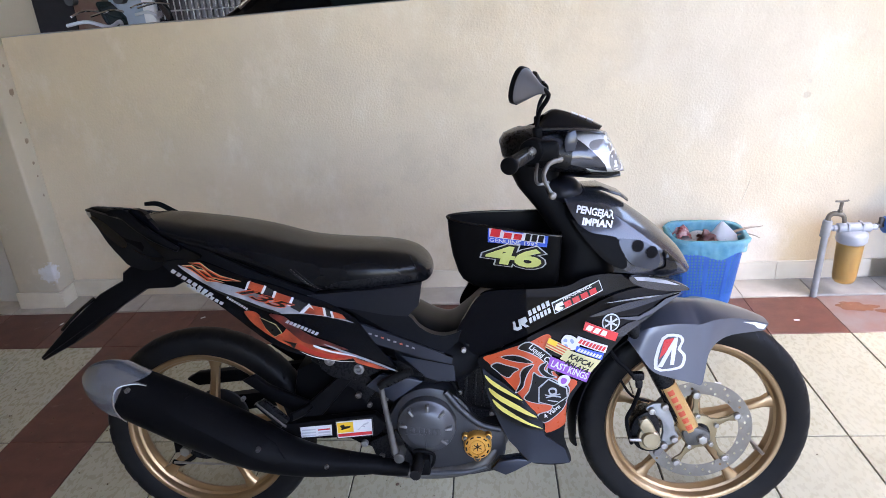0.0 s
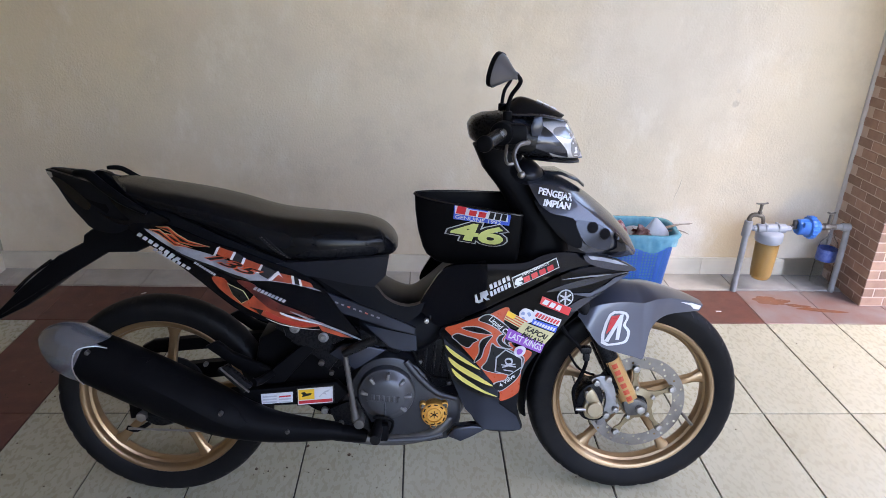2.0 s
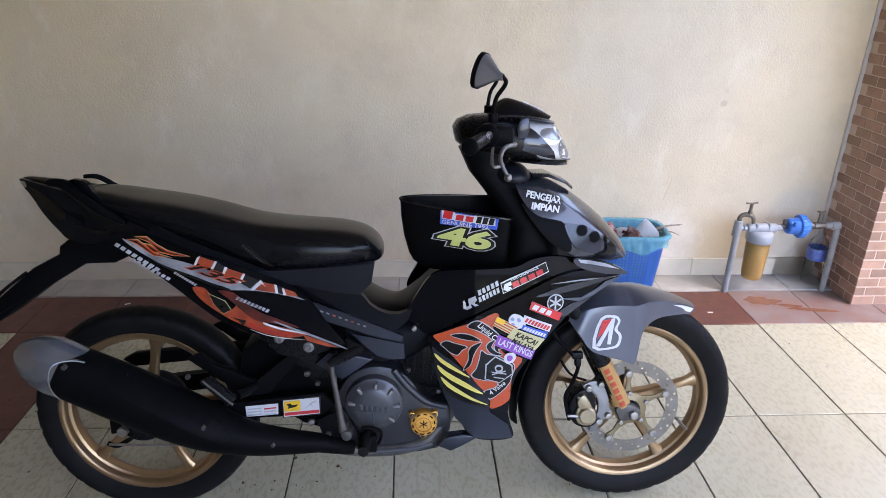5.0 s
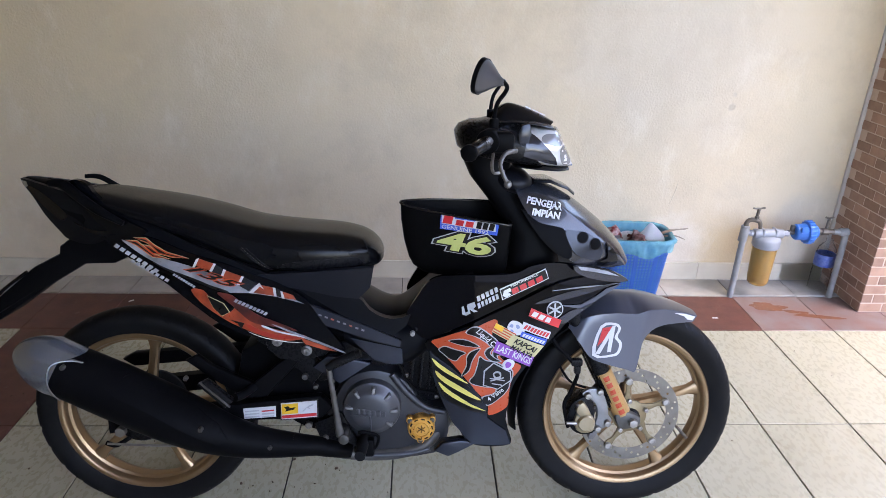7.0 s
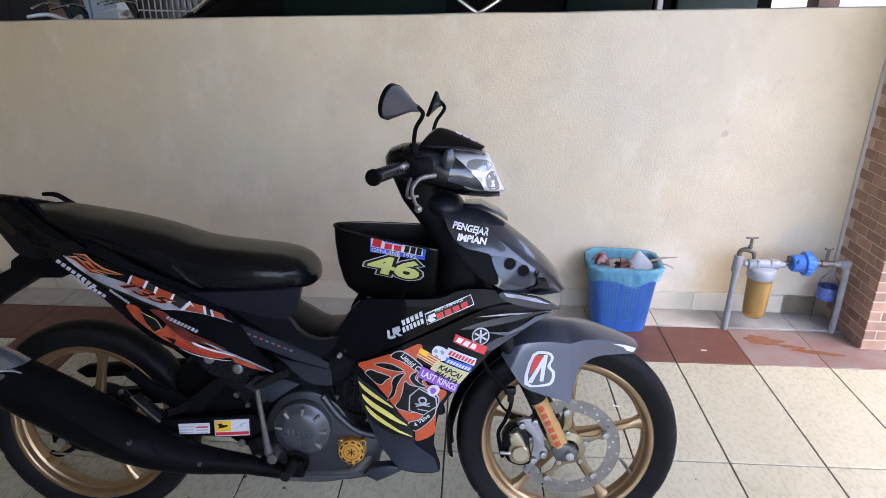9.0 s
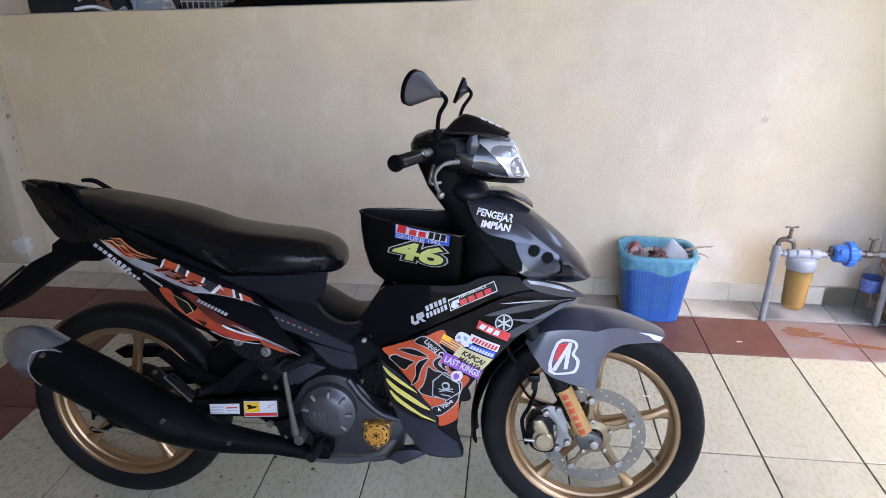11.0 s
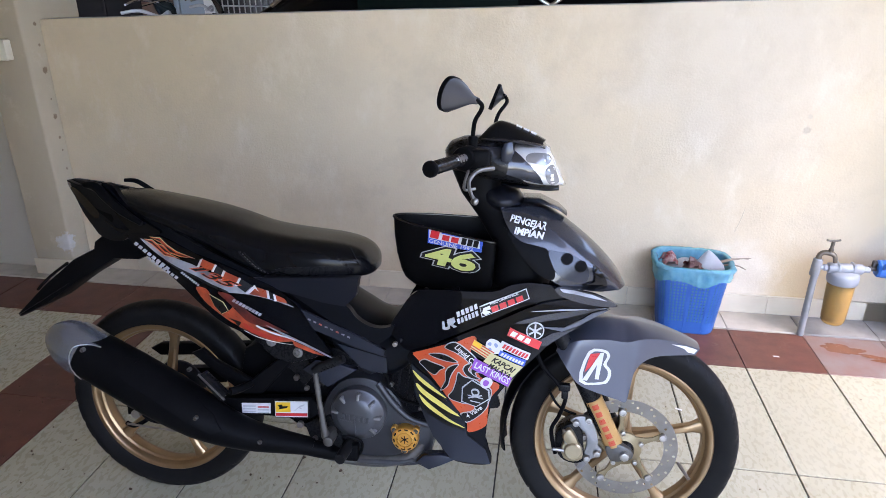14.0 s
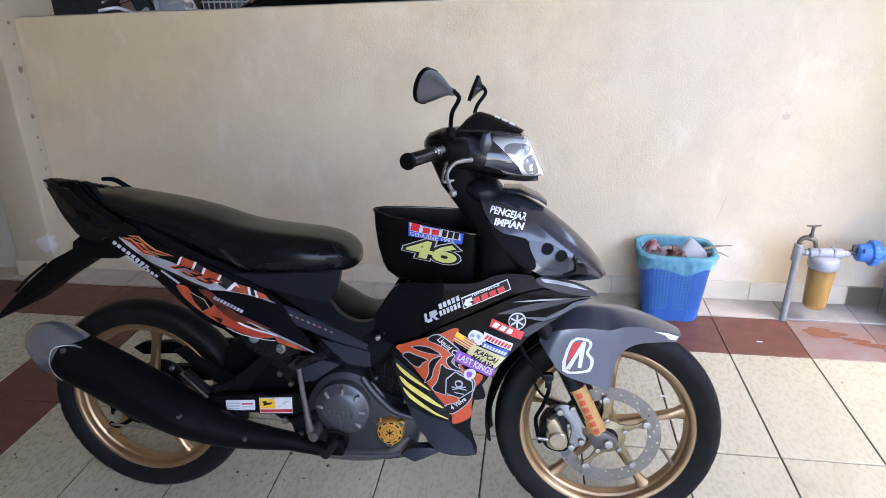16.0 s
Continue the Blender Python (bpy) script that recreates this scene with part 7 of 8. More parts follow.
for s in (-1, 1):
    part("peg_clamp", box(bmesh.new(), (0.578, min(0.125 * s, 0.150 * s), 0.225), (0.622, max(0.125 * s, 0.150 * s), 0.272), 0.006), B_MATT, bike)
    peg = part("foot_peg", tube(bmesh.new(), [(0.596, 0.12 * s, 0.262), (0.594, 0.16 * s, 0.264), (0.592, 0.205 * s, 0.264)], [0.013, 0.0145, 0.013], 14), B_RUBBER, bike, "black rubber foot peg")
    part("peg_bracket", tube(bmesh.new(), [(0.60, 0.06 * s, 0.205), (0.602, 0.11 * s, 0.235), (0.596, 0.15 * s, 0.262)], 0.010, 10), B_MATT, bike)
    bm = prism([(0.217, 0.440), (0.240, 0.452), (0.297, 0.398), (0.276, 0.380)], -0.185, -0.165, 0.004)
    rp = part("rear_foot_peg", mirrored(bm) if s > 0 else bm, B_DARKGREY, bike, "folded ribbed rear foot peg")
    for k in range(12):
        p = Vector((0.232, 0.4405)).lerp(Vector((0.283, 0.392)), k / 11)
        bm = turned(box(bmesh.new(), (-0.0014, -0.1895, -0.010), (0.0014, -0.182, 0.010), 0.0006), Matrix.Translation((p.x, 0, p.y)) @ Matrix.Rotation(radians(-44), 4, "Y"))
        part("rib", mirrored(bm) if s > 0 else bm, B_LEVER, rp)
    part("peg_arm", tube(bmesh.new(), [(0.335, 0.10 * s, 0.40), (0.315, 0.15 * s, 0.400), (0.30, 0.172 * s, 0.402)], 0.010, 10), B_MATT, bike)
    bm = prism([(0.17, 0.47), (0.20, 0.485), (0.235, 0.455), (0.33, 0.41), (0.40, 0.47), (0.44, 0.50), (0.455, 0.485), (0.36, 0.375), (0.31, 0.37), (0.24, 0.415)], -0.118, -0.100, 0.005)
    if s > 0:
        bm = mirrored(bm)
    part("peg_hanger", bm, B_MATT, bike)
part("brake_pedal", tube(bmesh.new(), [(0.60, -0.11, 0.215), (0.625, -0.135, 0.245), (0.632, -0.150, 0.285), (0.60, -0.156, 0.300), (0.585, -0.156, 0.298)], 0.0042, 10), B_MATT, bike)
part("side_stand", tube(bmesh.new(), [(0.60, 0.09, 0.20), (0.56, 0.14, 0.13), (0.50, 0.205, 0.038), (0.46, 0.235, 0.038)], 0.0085, 10), B_MATT, bike)

# swing arm, chain guard, rear hub
for s in (-1, 1):
    bm = prism([(-0.035, 0.318), (0.10, 0.332), (0.279, 0.350), (0.49, 0.372), (0.52, 0.34), (0.49, 0.312), (0.284, 0.304), (0.10, 0.285), (-0.035, 0.268)], -0.112, -0.084, 0.006)
    if s > 0:
        bm = mirrored(bm)
    arm = part("swing_arm", bm, B_MATT, bike)
    if s < 0:
        AC = Cast(arm)
quad("label_white", [(0.299, 0.340), (0.379, 0.347), (0.378, 0.318), (0.300, 0.312)], S_WHITE, 0.0015, AC, "white warning label")
for k in range(3):
    quad("label_line", [(0.303, 0.334 - 0.008 * k), (0.338, 0.337 - 0.008 * k), (0.338, 0.3335 - 0.008 * k), (0.303, 0.3305 - 0.008 * k)], S_GREYINK, 0.0027, AC)
    quad("label_line", [(0.344, 0.335 - 0.008 * k), (0.374, 0.338 - 0.008 * k), (0.374, 0.3345 - 0.008 * k), (0.344, 0.3315 - 0.008 * k)], S_GREYINK if k else S_RED, 0.0027, AC)
swl = Shell([(0.389, 0.358), (0.483, 0.366), (0.483, 0.316), (0.389, 0.308)], 0.1125, 0.002, sharp=True)
part("label_plate", prism([(0.389, 0.358), (0.483, 0.366), (0.483, 0.316), (0.389, 0.308)], -0.1145, -0.100, 0.001), S_BLACK, bike)
quad("label_white", [(0.392, 0.3555), (0.480, 0.363), (0.480, 0.319), (0.392, 0.311)], S_WHITE, 0.0030, swl)
quad("label_yellow", [(0.394, 0.353), (0.434, 0.3565), (0.434, 0.329), (0.394, 0.3255)], S_AMBER, 0.0042, swl, "yellow race label")
decal("label_flag", [(0.400, 0.346), (0.410, 0.349), (0.414, 0.344), (0.428, 0.346), (0.424, 0.340), (0.412, 0.337), (0.402, 0.334), (0.405, 0.340)], swl, S_BLACK, bike, 0.0054, sharp=True)
decal("label_mark", [(0.444, 0.334), (0.460, 0.350), (0.474, 0.356), (0.470, 0.350), (0.460, 0.346), (0.464, 0.341), (0.455, 0.343), (0.447, 0.334)], swl, S_GREYINK, bike, 0.0042, sharp=True)
quad("label_line", [(0.394, 0.3225), (0.479, 0.330), (0.479, 0.322), (0.394, 0.3145)], S_RED, 0.0042, swl)
part("chain_guard", prism([(-0.06, 0.392), (-0.03, 0.408), (0.15, 0.425), (0.34, 0.44), (0.36, 0.41), (0.15, 0.392), (-0.03, 0.372)], 0.055, 0.085, 0.006), B_MATT, bike)
part("sprocket", lathe(bmesh.new(), [(0.03, 0.060), (0.075, 0.060), (0.078, 0.063), (0.075, 0.066), (0.03, 0.066)], (RX, 0, RZ), "y", 40, True), B_CASE, rear)
part("rear_brake_plate", lathe(bmesh.new(), [(0.0, -0.078), (0.02, -0.078), (0.055, -0.072), (0.062, -0.062), (0.062, -0.040), (0.0, -0.040)], (RX, 0, RZ), "y", 36), B_DARKGREY, rear)
part("rear_axle", rod(bmesh.new(), (0, -0.125, RZ), (0, 0.125, RZ), 0.008, 12), B_STEEL, bike)
part("axle_nut", rod(bmesh.new(), (0, -0.128, RZ), (0, -0.112, RZ), 0.013, 6), B_STEEL, bike)
part("brake_arm", tube(bmesh.new(), [(0.0, -0.08, 0.24), (-0.03, -0.09, 0.225), (-0.055, -0.09, 0.232)], 0.006, 8), B_MATT, bike)
part("brake_rod", tube(bmesh.new(), [(-0.05, -0.095, 0.232), (0.15, -0.095, 0.225), (0.45, -0.095, 0.23)], 0.003, 8), B_STEEL, bike)
part("shock_absorber", rod(bmesh.new(), (0.33, 0.0, 0.36), (0.44, 0.0, 0.58), 0.028, 20), B_MATT, bike)
for k in range(7):
    c = Vector((0.33, 0.0, 0.36)).lerp(Vector((0.44, 0.0, 0.58)), 0.15 + 0.11 * k)
    part("spring_coil", turned(lathe(bmesh.new(), [(0.030, -0.004), (0.036, 0), (0.030, 0.004), (0.026, 0)], (0, 0, 0), "z", 24, True), Matrix.Translation(c) @ Matrix.Rotation(radians(26.5), 4, "Y")), B_MATT, bike)

# exhaust
MY = -0.158
bm = tube(bmesh.new(), [(-0.118, MY, 0.480), (-0.06, MY, 0.452), (0.02, MY, 0.412), (0.09, MY, 0.376), (0.15, MY, 0.346), (0.21, MY, 0.317), (0.27, MY + 0.004, 0.290), (0.34, MY + 0.010, 0.269), (0.42, MY + 0.02, 0.255), (0.50, MY + 0.03, 0.244)],
          [0.061, 0.064, 0.066, 0.066, 0.064, 0.059, 0.049, 0.039, 0.030, 0.021], 40, 5)
muffler = part("muffler", bm, B_MATT, bike, "matt black silencer with silver end cap")
bm = tube(bmesh.new(), [(-0.094, MY, 0.470), (-0.114, MY, 0.479), (-0.132, MY, 0.487), (-0.150, MY, 0.492), (-0.166, MY, 0.494), (-0.178, MY, 0.493), (-0.184, MY, 0.491)], [0.0645, 0.0645, 0.0620, 0.0575, 0.0500, 0.0410, 0.0270], 44, 5)
cap = part("end_cap", bm, B_SILVER, muffler, "silver plastic end cap")
part("outlet", lathe(bmesh.new(), [(0.012, -0.192), (0.016, -0.194), (0.019, -0.190), (0.020, -0.170), (0.012, -0.170)], (0, MY, 0.488), "x", 24, True), B_MATT, muffler)
bm = tube(bmesh.new(), [(-0.130, MY, 0.486), (-0.06, MY, 0.452), (0.02, MY, 0.412), (0.06, MY, 0.391)], [0.0650, 0.0662, 0.0680, 0.068], 48, 9)
bmesh.ops.bisect_plane(bm, geom=bm.verts[:] + bm.edges[:] + bm.faces[:], plane_co=(-0.09, MY, 0.507), plane_no=(0.12, 0, -1), clear_outer=True)
bmesh.ops.bisect_plane(bm, geom=bm.verts[:] + bm.edges[:] + bm.faces[:], plane_co=(-0.022, MY, 0.48), plane_no=(1, 0, 0.3), clear_outer=True)
part("cap_tongue", bm, B_SILVER, muffler)
MC = Cast(muffler, cap)
EDGE = [(-0.030, 0.500), (-0.055, 0.507), (-0.080, 0.508), (-0.092, 0.499), (-0.097, 0.475), (-0.098, 0.450), (-0.093, 0.427), (-0.088, 0.412)]
decal("cap_lip", EDGE + [(-0.115, 0.418), (-0.130, 0.440), (-0.130, 0.500), (-0.112, 0.520), (-0.085, 0.519), (-0.050, 0.509)], MC, B_SILVER, muffler, 0.0024, per=3)
part("cap_edge", tube(bmesh.new(), [(x, MC.y(x, z) - 0.0028, z) for x, z in EDGE], 0.0015, 8, 4), B_STEEL, muffler)
HEAT = [(0.030, 0.476), (0.060, 0.466), (0.085, 0.446), (0.150, 0.416), (0.215, 0.380), (0.262, 0.343), (0.285, 0.308), (0.262, 0.300), (0.205, 0.333), (0.120, 0.389), (0.045, 0.432), (0.020, 0.454)]
bm = cut_sheet([Vector((x, 0, z)) for x, z in HEAT], 0.012)
for v in bm.verts:
    v.co.y = MC.y(v.co.x, v.co.z) - 0.005
bmesh.ops.solidify(bm, geom=bm.faces[:], thickness=0.003)
part("heat_shield", bm, B_MATT, muffler, "matt black heat shield", 50)
for x, z, y in ((-0.066, 0.498, -0.212), (0.230, 0.347, -0.222), (0.375, 0.272, -0.178), (0.180, 0.440, -0.150)):
    bolt(x, y, z, 0.0055, B_DULL, muffler)
part("exhaust_pipe", tube(bmesh.new(), [(0.48, MY + 0.03, 0.247), (0.53, -0.118, 0.225), (0.60, -0.105, 0.207), (0.68, -0.10, 0.208), (0.745, -0.098, 0.230), (0.79, -0.085, 0.275), (0.83, -0.05, 0.33)], [0.019, 0.018, 0.0165, 0.0165, 0.0165, 0.0165, 0.0165], 16), B_DULL, bike, "stained steel exhaust pipe")
# frame plates and mounts behind the swing arm
part("frame_plate", prism([(0.265, 0.350), (0.290, 0.470), (0.400, 0.530), (0.545, 0.520), (0.575, 0.430), (0.520, 0.330), (0.505, 0.235), (0.430, 0.262), (0.370, 0.300)], -0.060, 0.060, 0.006), B_MATT, bike)
part("lower_mount", prism([(0.470, 0.300), (0.540, 0.330), (0.580, 0.250), (0.560, 0.205), (0.500, 0.218)], -0.116, -0.085, 0.004), B_DARKGREY, bike)
part("rear_mount", prism([(0.395, 0.540), (0.470, 0.500), (0.500, 0.440), (0.470, 0.400), (0.440, 0.440), (0.380, 0.480)], -0.108, -0.080, 0.004), B_DARKGREY, bike)
for x, z in ((0.500, 0.262), (0.455, 0.430), (0.535, 0.225)):
    bolt(x, -0.120, z, 0.0075, B_DULL, bike)
part("pipe_shield", tube(bmesh.new(), [(0.42, -0.140, 0.262), (0.50, -0.128, 0.240), (0.56, -0.112, 0.222)], [0.024, 0.0225, 0.020], 16), B_MATT, bike)
part("cover_bracket", prism([(0.322, 0.552), (0.360, 0.556), (0.455, 0.542), (0.535, 0.512), (0.505, 0.488), (0.442, 0.468), (0.402, 0.478), (0.370, 0.500), (0.362, 0.532)], -0.122, -0.100, 0.004), B_DARKGREY, bike, "dark bracket under the side cover")
for x, z in ((0.393, 0.524), (0.462, 0.500)):
    part("cover_bolt", lathe(bmesh.new(), [(0.0, -0.126), (0.004, -0.126), (0.005, -0.130), (0.0075, -0.130), (0.0085, -0.127), (0.0125, -0.125), (0.013, -0.121), (0.0, -0.121)], (x, 0, z), "y", 24), B_BRACKET, bike)
part("pivot_cover", prism([(0.476, 0.461), (0.512, 0.489), (0.535, 0.487), (0.568, 0.483), (0.617, 0.471), (0.541, 0.418)], -0.134, -0.110, 0.004), B_SLATE, bike, "slate blue swing arm pivot cover")
part("cover_plate", prism([(0.34, 0.555), (0.40, 0.515), (0.50, 0.490), (0.46, 0.475), (0.40, 0.485), (0.345, 0.52)], -0.116, -0.10, 0.004), B_DARKGREY, bike)
bolt(0.458, -0.113, 0.294, 0.009, B_STEEL)

# ---- beyond the wall: the neighbour's porch ----
M_CARBLACK = material("black car paint", (0.004, 0.004, 0.005), 0.10, scale=3, amount=0.3, bump=0, spec=0.2)
M_CARGLASS = material("dark tinted car glass", (0.006, 0.012, 0.012), 0.04, scale=3, amount=0.3, bump=0, spec=0.3)
M_GREENGLASS = material("greenish car glass", (0.07, 0.10, 0.095), 0.06, second=(0.03, 0.045, 0.045), scale=5, amount=0.9, bump=0)
M_CHROME = material("chrome", (0.85, 0.85, 0.87), 0.08, 1.0, bump=0, amount=0.1)
M_RUBBERFAR = material("car tyre rubber", (0.02, 0.02, 0.02), 0.8)
M_DOORFRAME = material("blue grey door paint", (0.24, 0.29, 0.36), 0.5, scale=4, amount=0.4)
M_OLDRED = material("weathered reddish wall", (0.12, 0.060, 0.045), 0.85, second=(0.17, 0.12, 0.095), scale=5, amount=0.9, bump=0.3)
M_STEEL = material("grey painted steel", (0.42, 0.42, 0.43), 0.45, 0.3, scale=20, amount=0.4)
M_ROOM = material("dim window glass", (0.03, 0.03, 0.035), 0.1, bump=0)
M_PALE = material("pale house paint", (0.66, 0.66, 0.66), 0.8, scale=2, amount=0.5, bump=0.1)
slab("floor", (-9, 1.2, -0.12), (1.75, 7.2, -0.01), M_GROUND, label="grey cement floor of the neighbouring porch", category="floor")
# Out of view; carried on eastward to cut skylight coming over the wall.
slab("ceiling", (-9, 1.36, 2.8), (2.9, 7.3, 2.92), M_CEIL, label="dull painted ceiling of the neighbouring porch", category="ceiling")
slab("wall_neighbour_west", (-7.6, 1.16, 0), (-7.5, 7.2, 2.8), M_OLDRED, label="weathered reddish house wall next door", category="wall")
slab("pillar", (-6.28, 7.0, 0), (-5.90, 7.2, 2.8), M_OLDRED, 0.01, label="reddish brown pillar beside the next door", category="pillar")
slab("wall_neighbour_north", (-9, 7.2, 0), (1.0, 7.3, 2.8), M_OLDRED, label="weathered reddish wall across the next porch", category="wall")
slab("wall_far", (3.5, 9.0, -0.1), (14, 9.3, 3.4), M_PALE, label="pale painted house wall across the lane", category="wall")
slab("pillar", (2.06, 4.4, 0), (2.24, 4.62, 2.8), M_OLDRED, 0.01, label="reddish brown porch pillar next door", category="pillar")

door = thing("door_1", "blue grey framed door of the next house", "door", pose(-5.62, 7.19, 0), kind="structure")
part("door_leaf", box(bmesh.new(), (-0.18, -0.05, 0), (0.18, 0.0, 2.1), 0.006), M_DOORFRAME, door)
part("door_frame", box(bmesh.new(), (0.18, -0.09, 0), (0.33, 0.0, 2.2), 0.006), M_PALE, door)
part("door_frame", box(bmesh.new(), (-0.25, -0.09, 0), (-0.18, 0.0, 2.2), 0.006), M_DOORFRAME, door)
win = thing("window_1", "window with a steel bar grille next door", "window", pose(-4.72, 7.19, 1.0), kind="structure")
part("pane", box(bmesh.new(), (-0.56, -0.02, -0.3), (0.56, 0.0, 1.0)), M_ROOM, win)
for k in range(15):
    x = -0.55 + 1.1 * k / 14
    part("bar", rod(bmesh.new(), (x, -0.05, -0.3), (x, -0.05, 1.0), 0.009, 8), M_STEEL, win)
for z in (-0.2, 0.02, 0.25, 0.6, 1.0):
    part("bar", rod(bmesh.new(), (-0.56, -0.055, z), (0.56, -0.055, z), 0.010, 8), M_STEEL, win)
# An added dark pane, not a known window, darkens this stretch of wall.
win = thing("dark_pane", "dark pane added to darken the wall next door", "window", pose(-6.95, 7.19, 1.0), kind="structure")
part("pane", box(bmesh.new(), (-0.55, -0.02, -0.5), (0.55, 0.0, 1.0)), M_ROOM, win)
part("window_frame", box(bmesh.new(), (-0.03, -0.05, -0.5), (0.03, 0.0, 1.0), 0.004), M_ROOM, win)


def car():
    c = thing("car", "black van with tinted windows parked next door", "car", pose(-1.30, 2.95, -0.01))
    bm = bmesh.new()
    st = [(-2.15, 0.35, 0.95, 0.74), (-2.05, 0.28, 1.06, 0.86), (-1.2, 0.25, 1.12, 0.90), (0.2, 0.25, 1.15, 0.90), (1.6, 0.25, 1.15, 0.90), (2.05, 0.28, 1.12, 0.86), (2.15, 0.35, 1.0, 0.78)]
    loft(bm, [oval(x, 0, (a + b) / 2, w, (b - a) / 2, 7.0, 40) for x, a, b, w in st])
    part("car_body", bm, M_CARBLACK, c)
    bm = bmesh.new()
    st = [(-1.40, 1.05, 1.12, 0.80), (-1.08, 1.05, 1.30, 0.80), (-0.75, 1.06, 1.52, 0.78), (-0.4, 1.08, 1.74, 0.74), (0.2, 1.08, 1.80, 0.72), (1.5, 1.08, 1.78, 0.72), (1.95, 1.08, 1.70, 0.72), (2.08, 1.08, 1.50, 0.72)]
    loft(bm, [oval(x, 0, (a + b) / 2, w, (b - a) / 2, 5.0, 40) for x, a, b, w in st])
    part("cabin", bm, M_CARBLACK, c)
    for x0, x1, m_ in ((-0.62, 0.30, M_CARGLASS), (0.95, 1.42, M_CARGLASS), (1.55, 1.98, M_GREENGLASS)):
        part("window", box(bmesh.new(), (x0, -0.800, 1.17), (x1, -0.74, 1.60), 0.02), m_, c, "dark tinted side window" if m_ is M_CARGLASS else "greenish side window")
    part("pillar_trim", box(bmesh.new(), (1.44, -0.803, 1.17), (1.47, -0.74, 1.60), 0.004), M_PALE, c)
    part("front_pillar_strip", tube(bmesh.new(), [(-1.12, -0.815, 1.235), (-0.86, -0.80, 1.42), (-0.60, -0.775, 1.58)], 0.014, 8), M_CHROME, c)
    for x in (-1.35, 1.35):
        bm = lathe(bmesh.new(), [(0.19, -0.90), (0.30, -0.915), (0.325, -0.89), (0.325, -0.72), (0.19, -0.70)], (x, 0, 0.325), "y", 32, True)
        w = part("wheel", bm, M_RUBBERFAR, c)
        part("rim", lathe(bmesh.new(), [(0.0, -0.89), (0.19, -0.90), (0.19, -0.72), (0.0, -0.72)], (x, 0, 0.325), "y", 24), M_STEEL, w)
        bm = lathe(bmesh.new(), [(0.19, 0.90), (0.30, 0.915), (0.325, 0.89), (0.325, 0.72), (0.19, 0.70)], (x, 0, 0.325), "y", 32, True)
        w = part("wheel", bm, M_RUBBERFAR, c)
        part("rim", lathe(bmesh.new(), [(0.0, 0.89), (0.19, 0.90), (0.19, 0.72), (0.0, 0.72)], (x, 0, 0.325), "y", 24), M_STEEL, w)
    for s in (-1, 1):
        bm = tube(bmesh.new(), [(0.47, -0.93, 1.255), (0.47 + s * 0.05, -0.93, 1.285), (0.47 + s * 0.16, -0.92, 1.36)], 0.012, 10)
        part("chrome_trim", bm, M_CHROME, c, "bright chrome trim strip")
    return c


car()


def parked_scooter(x, y, turn, tone, word):
    s = thing("scooter", word + " scooter parked beyond the wall", "scooter", pose(x, y, -0.01, 0, 0, turn), group="scooters next door")
    for x in (-0.6, 0.6):
        part("wheel", lathe(bmesh.new(), [(0.17, -0.04), (0.25, -0.05), (0.28, 0.0), (0.25, 0.05), (0.17, 0.04)], (x, 0, 0.28), "y", 32, True), M_RUBBERFAR, s)
    part("body", loft(bmesh.new(), [oval(x, 0, z, w, h, 3, 20) for x, z, w, h in ((-0.75, 0.8, 0.05, 0.04), (-0.5, 0.72, 0.13, 0.16), (-0.1, 0.66, 0.15, 0.17), (0.1, 0.42, 0.16, 0.12), (0.4, 0.45, 0.17, 0.14), (0.52, 0.8, 0.18, 0.28), (0.62, 0.95, 0.1, 0.1))]), tone, s)
    part("seat", loft(bmesh.new(), [oval(x, 0, z, w, h, 3, 20) for x, z, w, h in ((-0.65, 0.92, 0.10, 0.04), (-0.4, 0.90, 0.15, 0.06), (0.0, 0.85, 0.14, 0.06), (0.12, 0.83, 0.08, 0.04))]), M_RUBBERFAR, s)
    part("handlebar", tube(bmesh.new(), [(0.38, -0.34, 1.12), (0.46, -0.2, 1.14), (0.5, 0, 1.10), (0.46, 0.2, 1.14), (0.38, 0.34, 1.12)], 0.014, 10), M_STEEL, s)
    part("windscreen", loft(bmesh.new(), [oval(x, 0, z, w, 0.02, 3, 16) for x, z, w in ((0.60, 1.04, 0.10), (0.56, 1.16, 0.15), (0.50, 1.26, 0.10))]), M_CARGLASS, s)
    for y in (-0.24, 0.24):
        part("trim_strip", tube(bmesh.new(), [(0.30, y * 0.5, 1.19), (0.44, y * 0.7, 1.22), (0.58, y * 0.4, 1.20)], 0.008, 8), M_CHROME, s)
    for y in (-0.3, 0.3):
        part("mirror", loft(bmesh.new(), [oval(x, y, 1.30, 0.06, 0.04, 2.4, 16) for x in (0.42, 0.44, 0.46)]), M_RUBBERFAR, s)


M_NAVY = material("dark blue paint", (0.004, 0.008, 0.05), 0.15, scale=4, amount=0.5, bump=0)
parked_scooter(-4.12, 2.95, 62, M_CARBLACK, "black")
parked_scooter(-4.35, 4.1, 40, M_NAVY, "dark blue")

# ---- bits on the floor ----
M_BIT = material("dry leaf bits", (0.10, 0.06, 0.035), 0.8, second=(0.05, 0.03, 0.02), scale=60, amount=0.8)
bm = bmesh.new()
rng = random.Random(11)
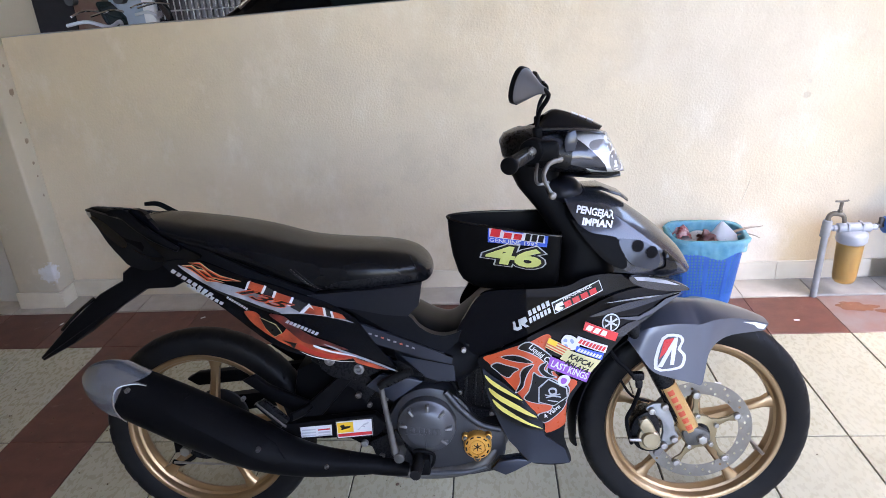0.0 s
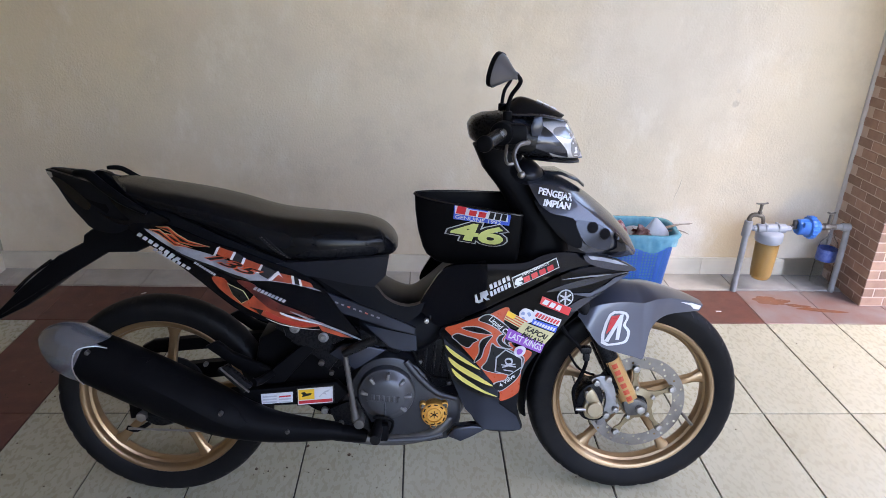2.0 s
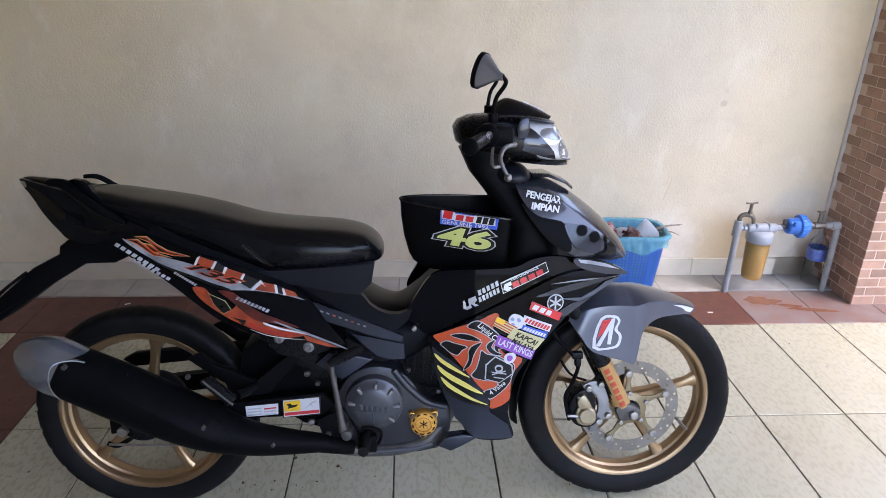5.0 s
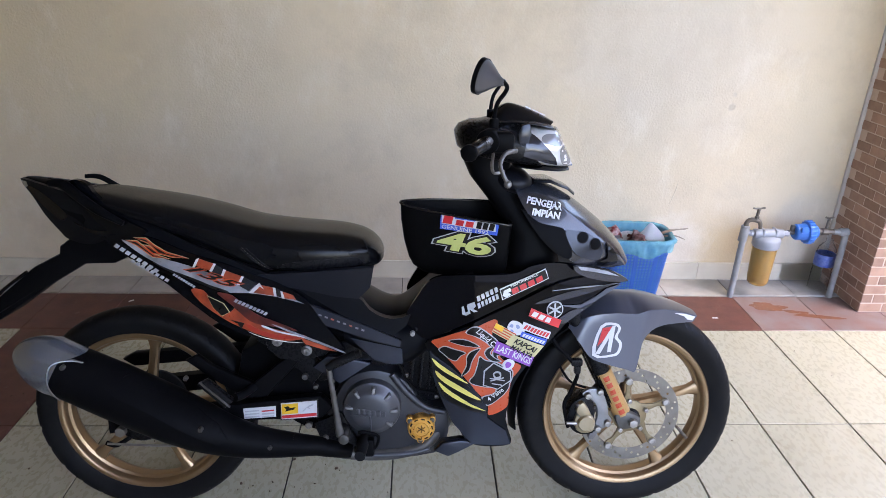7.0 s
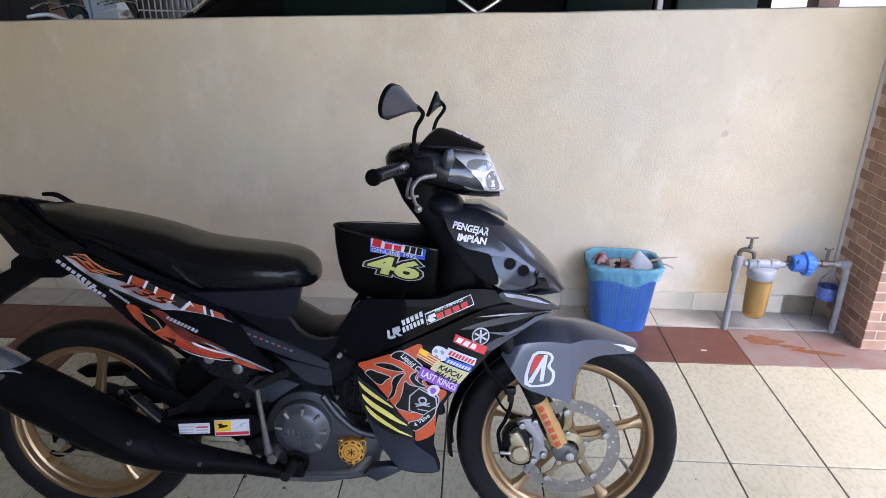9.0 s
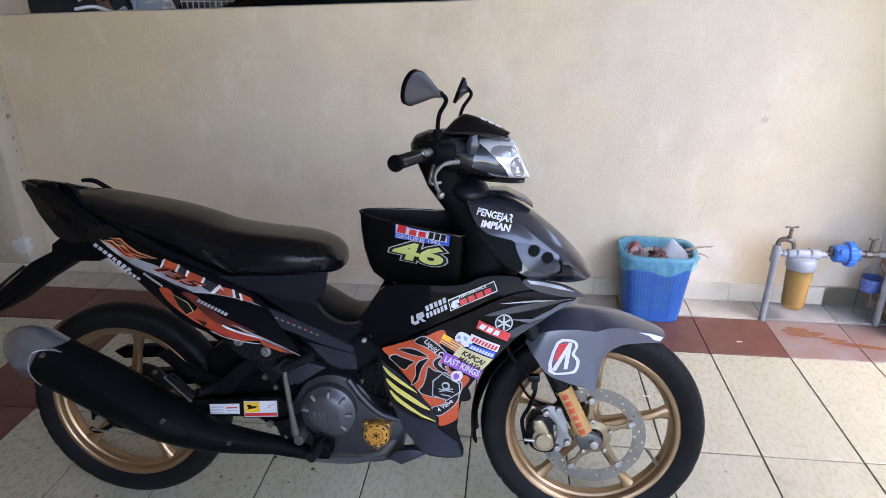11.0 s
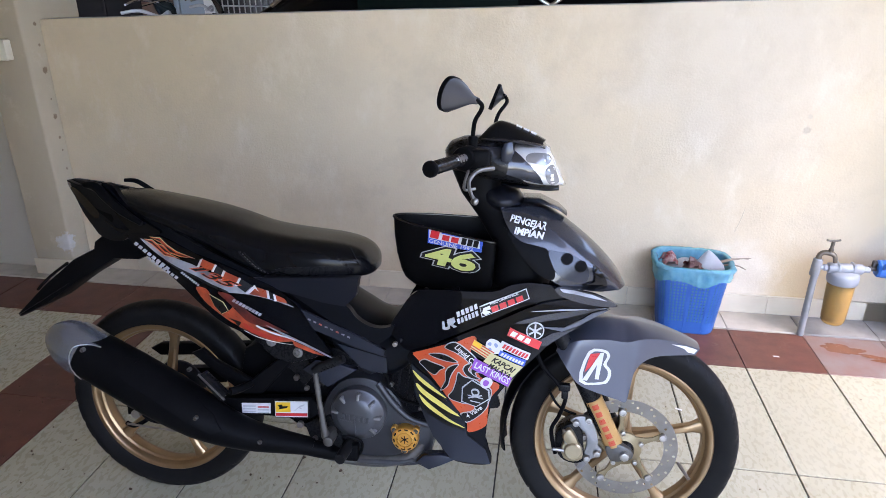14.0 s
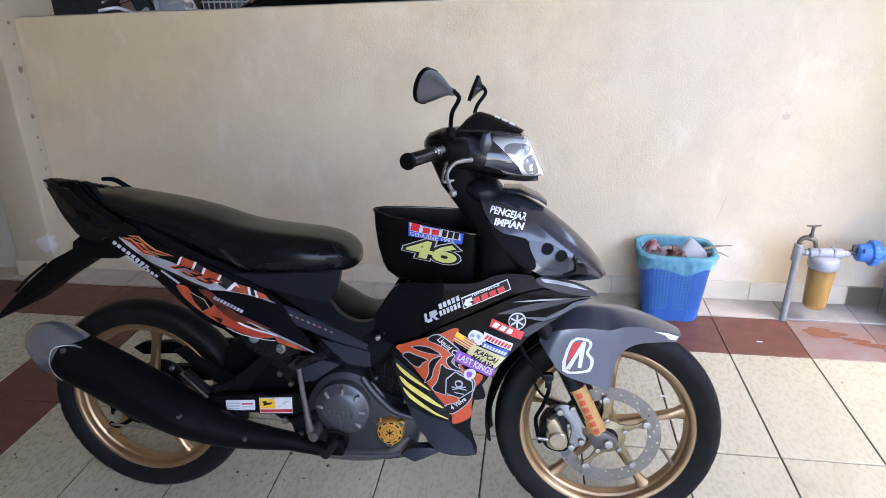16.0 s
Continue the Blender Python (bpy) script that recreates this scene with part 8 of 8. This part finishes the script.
for k in range(130):
    if k < 60:
        x, y = rng.gauss(-2.45, 0.28), rng.gauss(0.02, 0.32)
    elif k < 100:
        x, y = rng.gauss(-1.5, 0.22), rng.gauss(-0.22, 0.16)
    else:
        x, y = rng.uniform(-3.2, 1.4), rng.uniform(-0.5, 1.0)
    if y > 0.88 or y < -0.9:
        continue
    r, t = rng.uniform(0.0010, 0.0030) * (1 if rng.random() < 0.88 else 1.8), rng.uniform(0, 6.28)
    z = 0.0012
    pts = []
    for j in range(6):
        a = t + j * math.pi / 3
        q = r * rng.uniform(0.5, 1.1) * (1.0 if j % 3 else 1.6)
        pts.append((x + q * math.cos(a), y + q * math.sin(a)))
    lo = [bm.verts.new((px, py, z)) for px, py in pts]
    hi = [bm.verts.new((x + (px - x) * 0.7, y + (py - y) * 0.7, z + 0.0022 + 0.2 * r)) for px, py in pts]
    bm.faces.new(hi)
    for j in range(6):
        bm.faces.new((lo[j], lo[(j + 1) % 6], hi[(j + 1) % 6], hi[j]))
tagged(finish("floor_litter", bm, M_BIT, None, "scattered dry leaf bits and grit on the tiles", None), category="litter", kind="stuff")
M_PEEL = material("pale peeled flake", (0.74, 0.74, 0.74), 0.7)
for k, (x, y) in enumerate(((0.14, 0.70), (-2.36, 0.83), (-3.0, 0.80), (-1.9, 0.84), (-0.3, 0.28))):
    tagged(finish("paper_scrap", turned(box(bmesh.new(), (-0.011, -0.004, 0.0014), (0.011, 0.004, 0.0026)), pose(x, y, 0, 0, 0, 40 * k)), M_PEEL, None, "tiny white scrap lying on the tiles", None), category="scrap", group="scraps on the floor")

# ---- pieces of floor, skirting and column ----
def block(w, d, h, bevel=0.0012):
    """A bevelled piece whose top lies at z = 0, one corner region centred on the origin."""
    bm = bmesh.new()
    x, y, b = w / 2, d / 2, bevel
    lo = [bm.verts.new(p) for p in ((-x, -y, -h), (x, -y, -h), (x, y, -h), (-x, y, -h))]
    mi = [bm.verts.new(p) for p in ((-x, -y, -b), (x, -y, -b), (x, y, -b), (-x, y, -b))]
    hi = [bm.verts.new(p) for p in ((-x + b, -y + b, 0), (x - b, -y + b, 0), (x - b, y - b, 0), (-x + b, y - b, 0))]
    for r1, r2 in ((lo, mi), (mi, hi)):
        for j in range(4):
            bm.faces.new((r1[j], r1[(j + 1) % 4], r2[(j + 1) % 4], r2[j]))
    bm.faces.new(hi)
    me = bpy.data.meshes.new("piece")
    bm.to_mesh(me)
    bm.free()
    return me


def piece(name, mesh, mat, parent, x, y, z, turn=None):
    if not mesh.materials:
        mesh.materials.append(mat)
    ob = new(name, mesh)
    ob.parent = parent
    ob.location = (x, y, z)
    if turn:
        ob.rotation_euler = turn
    return ob


TILE = block(0.2952, 0.5945, 0.008)
REDL, REDS, REDW = block(0.2975, 0.5975, 0.008), block(0.2975, 0.2975, 0.008), block(0.2975, 0.2975, 0.008)
for i in range(-15, 6):
    x = 0.15 + 0.3 * i
    red = i == -9
    for j in range(-7, 1):
        y = 0.3 + 0.6 * j
        if x < -4.55 or x > 1.7 or y < -4.3:
            continue
        piece("tile", REDL if red else TILE, M_RED if red else M_TILE, floor, x, y, 0.0006 * random.random())
    if -4.55 < x < 1.7:
        wet = x > 0.25
        piece("tile", REDW if wet else REDS, M_REDWET if wet else M_RED, floor, x, 0.75, 0.0006 * random.random())
KERB, KERBG = block(0.297, 0.165, 0.02), block(0.297, 0.165, 0.02)
for i in range(-15, 3):
    x = 0.15 + 0.3 * i
    piece("tile", KERBG if x > 0.3 else KERB, M_STRIPGREY if x > 0.3 else M_STRIP, floor, x, 0.985, 0.006)

skirting = slab("baseboard", (-4.7, 1.069, 0.0), (0.80, 1.0735, 0.086), M_CEMENT, label="beige tile skirting along the wall foot", category="baseboard")
SKIRT = block(0.598, 0.086, 0.009)
for i in range(-6, 2):
    x = 0.194 + 0.6 * i - 0.3
    if x > 0.6:
        continue
    piece("tile", SKIRT, M_BASE, skirting, x, 1.062, 0.049, (radians(90), 0, 0))
SKIRT2 = block(0.2, 0.086, 0.009)
piece("tile", SKIRT2, M_BASE, skirting, 0.596 + 0.1, 1.062, 0.049, (radians(90), 0, 0))

slab("baseboard", (-3.292, 0.947, 0.0), (-3.071, 0.956, 0.086), M_BASE, 0.002, label="beige tile skirting round the pillar foot", category="baseboard")
slab("baseboard", (-3.0795, 0.957, 0.0), (-3.071, 1.052, 0.085), M_BASE, 0.002, label="beige tile skirting round the pillar foot", category="baseboard")

# bricks: running bond on the two faces that show, the corner bricks turning alternately
PITCH_H, PITCH_L = 0.0435, 0.1035
BRK, BRKS, BRKE = block(0.0975, 0.0380, 0.0075, 0.0012), block(0.0460, 0.0380, 0.0075, 0.0012), block(0.0460, 0.0380, 0.0075, 0.0012)
for c in range(0, 30):
    z = 0.022 + PITCH_H * c
    odd = c % 2
    # the face towards the parking place
    for k in range(5):
        half = odd and k == 0
        xm = CX + 0.0245 if half else CX + 0.0502 + PITCH_L * k - (0.05175 if odd else 0.0)
        if xm > 1.26:
            continue
        piece("brick", BRKS if half else BRK, M_BRICK, column, xm, CY, z, (radians(90), 0, 0))
    # the face towards the wall
    for k in range(4):
        half = not odd and k == 0
        ym = CY + 0.0305 if half else CY + 0.0562 + PITCH_L * k - (0.0 if odd else 0.05175)
        if ym > 1.06:
            continue
        piece("brick", BRKS if half else BRK, M_BRICK, column, CX - 0.0005, ym, z, (radians(90), 0, radians(-90)))
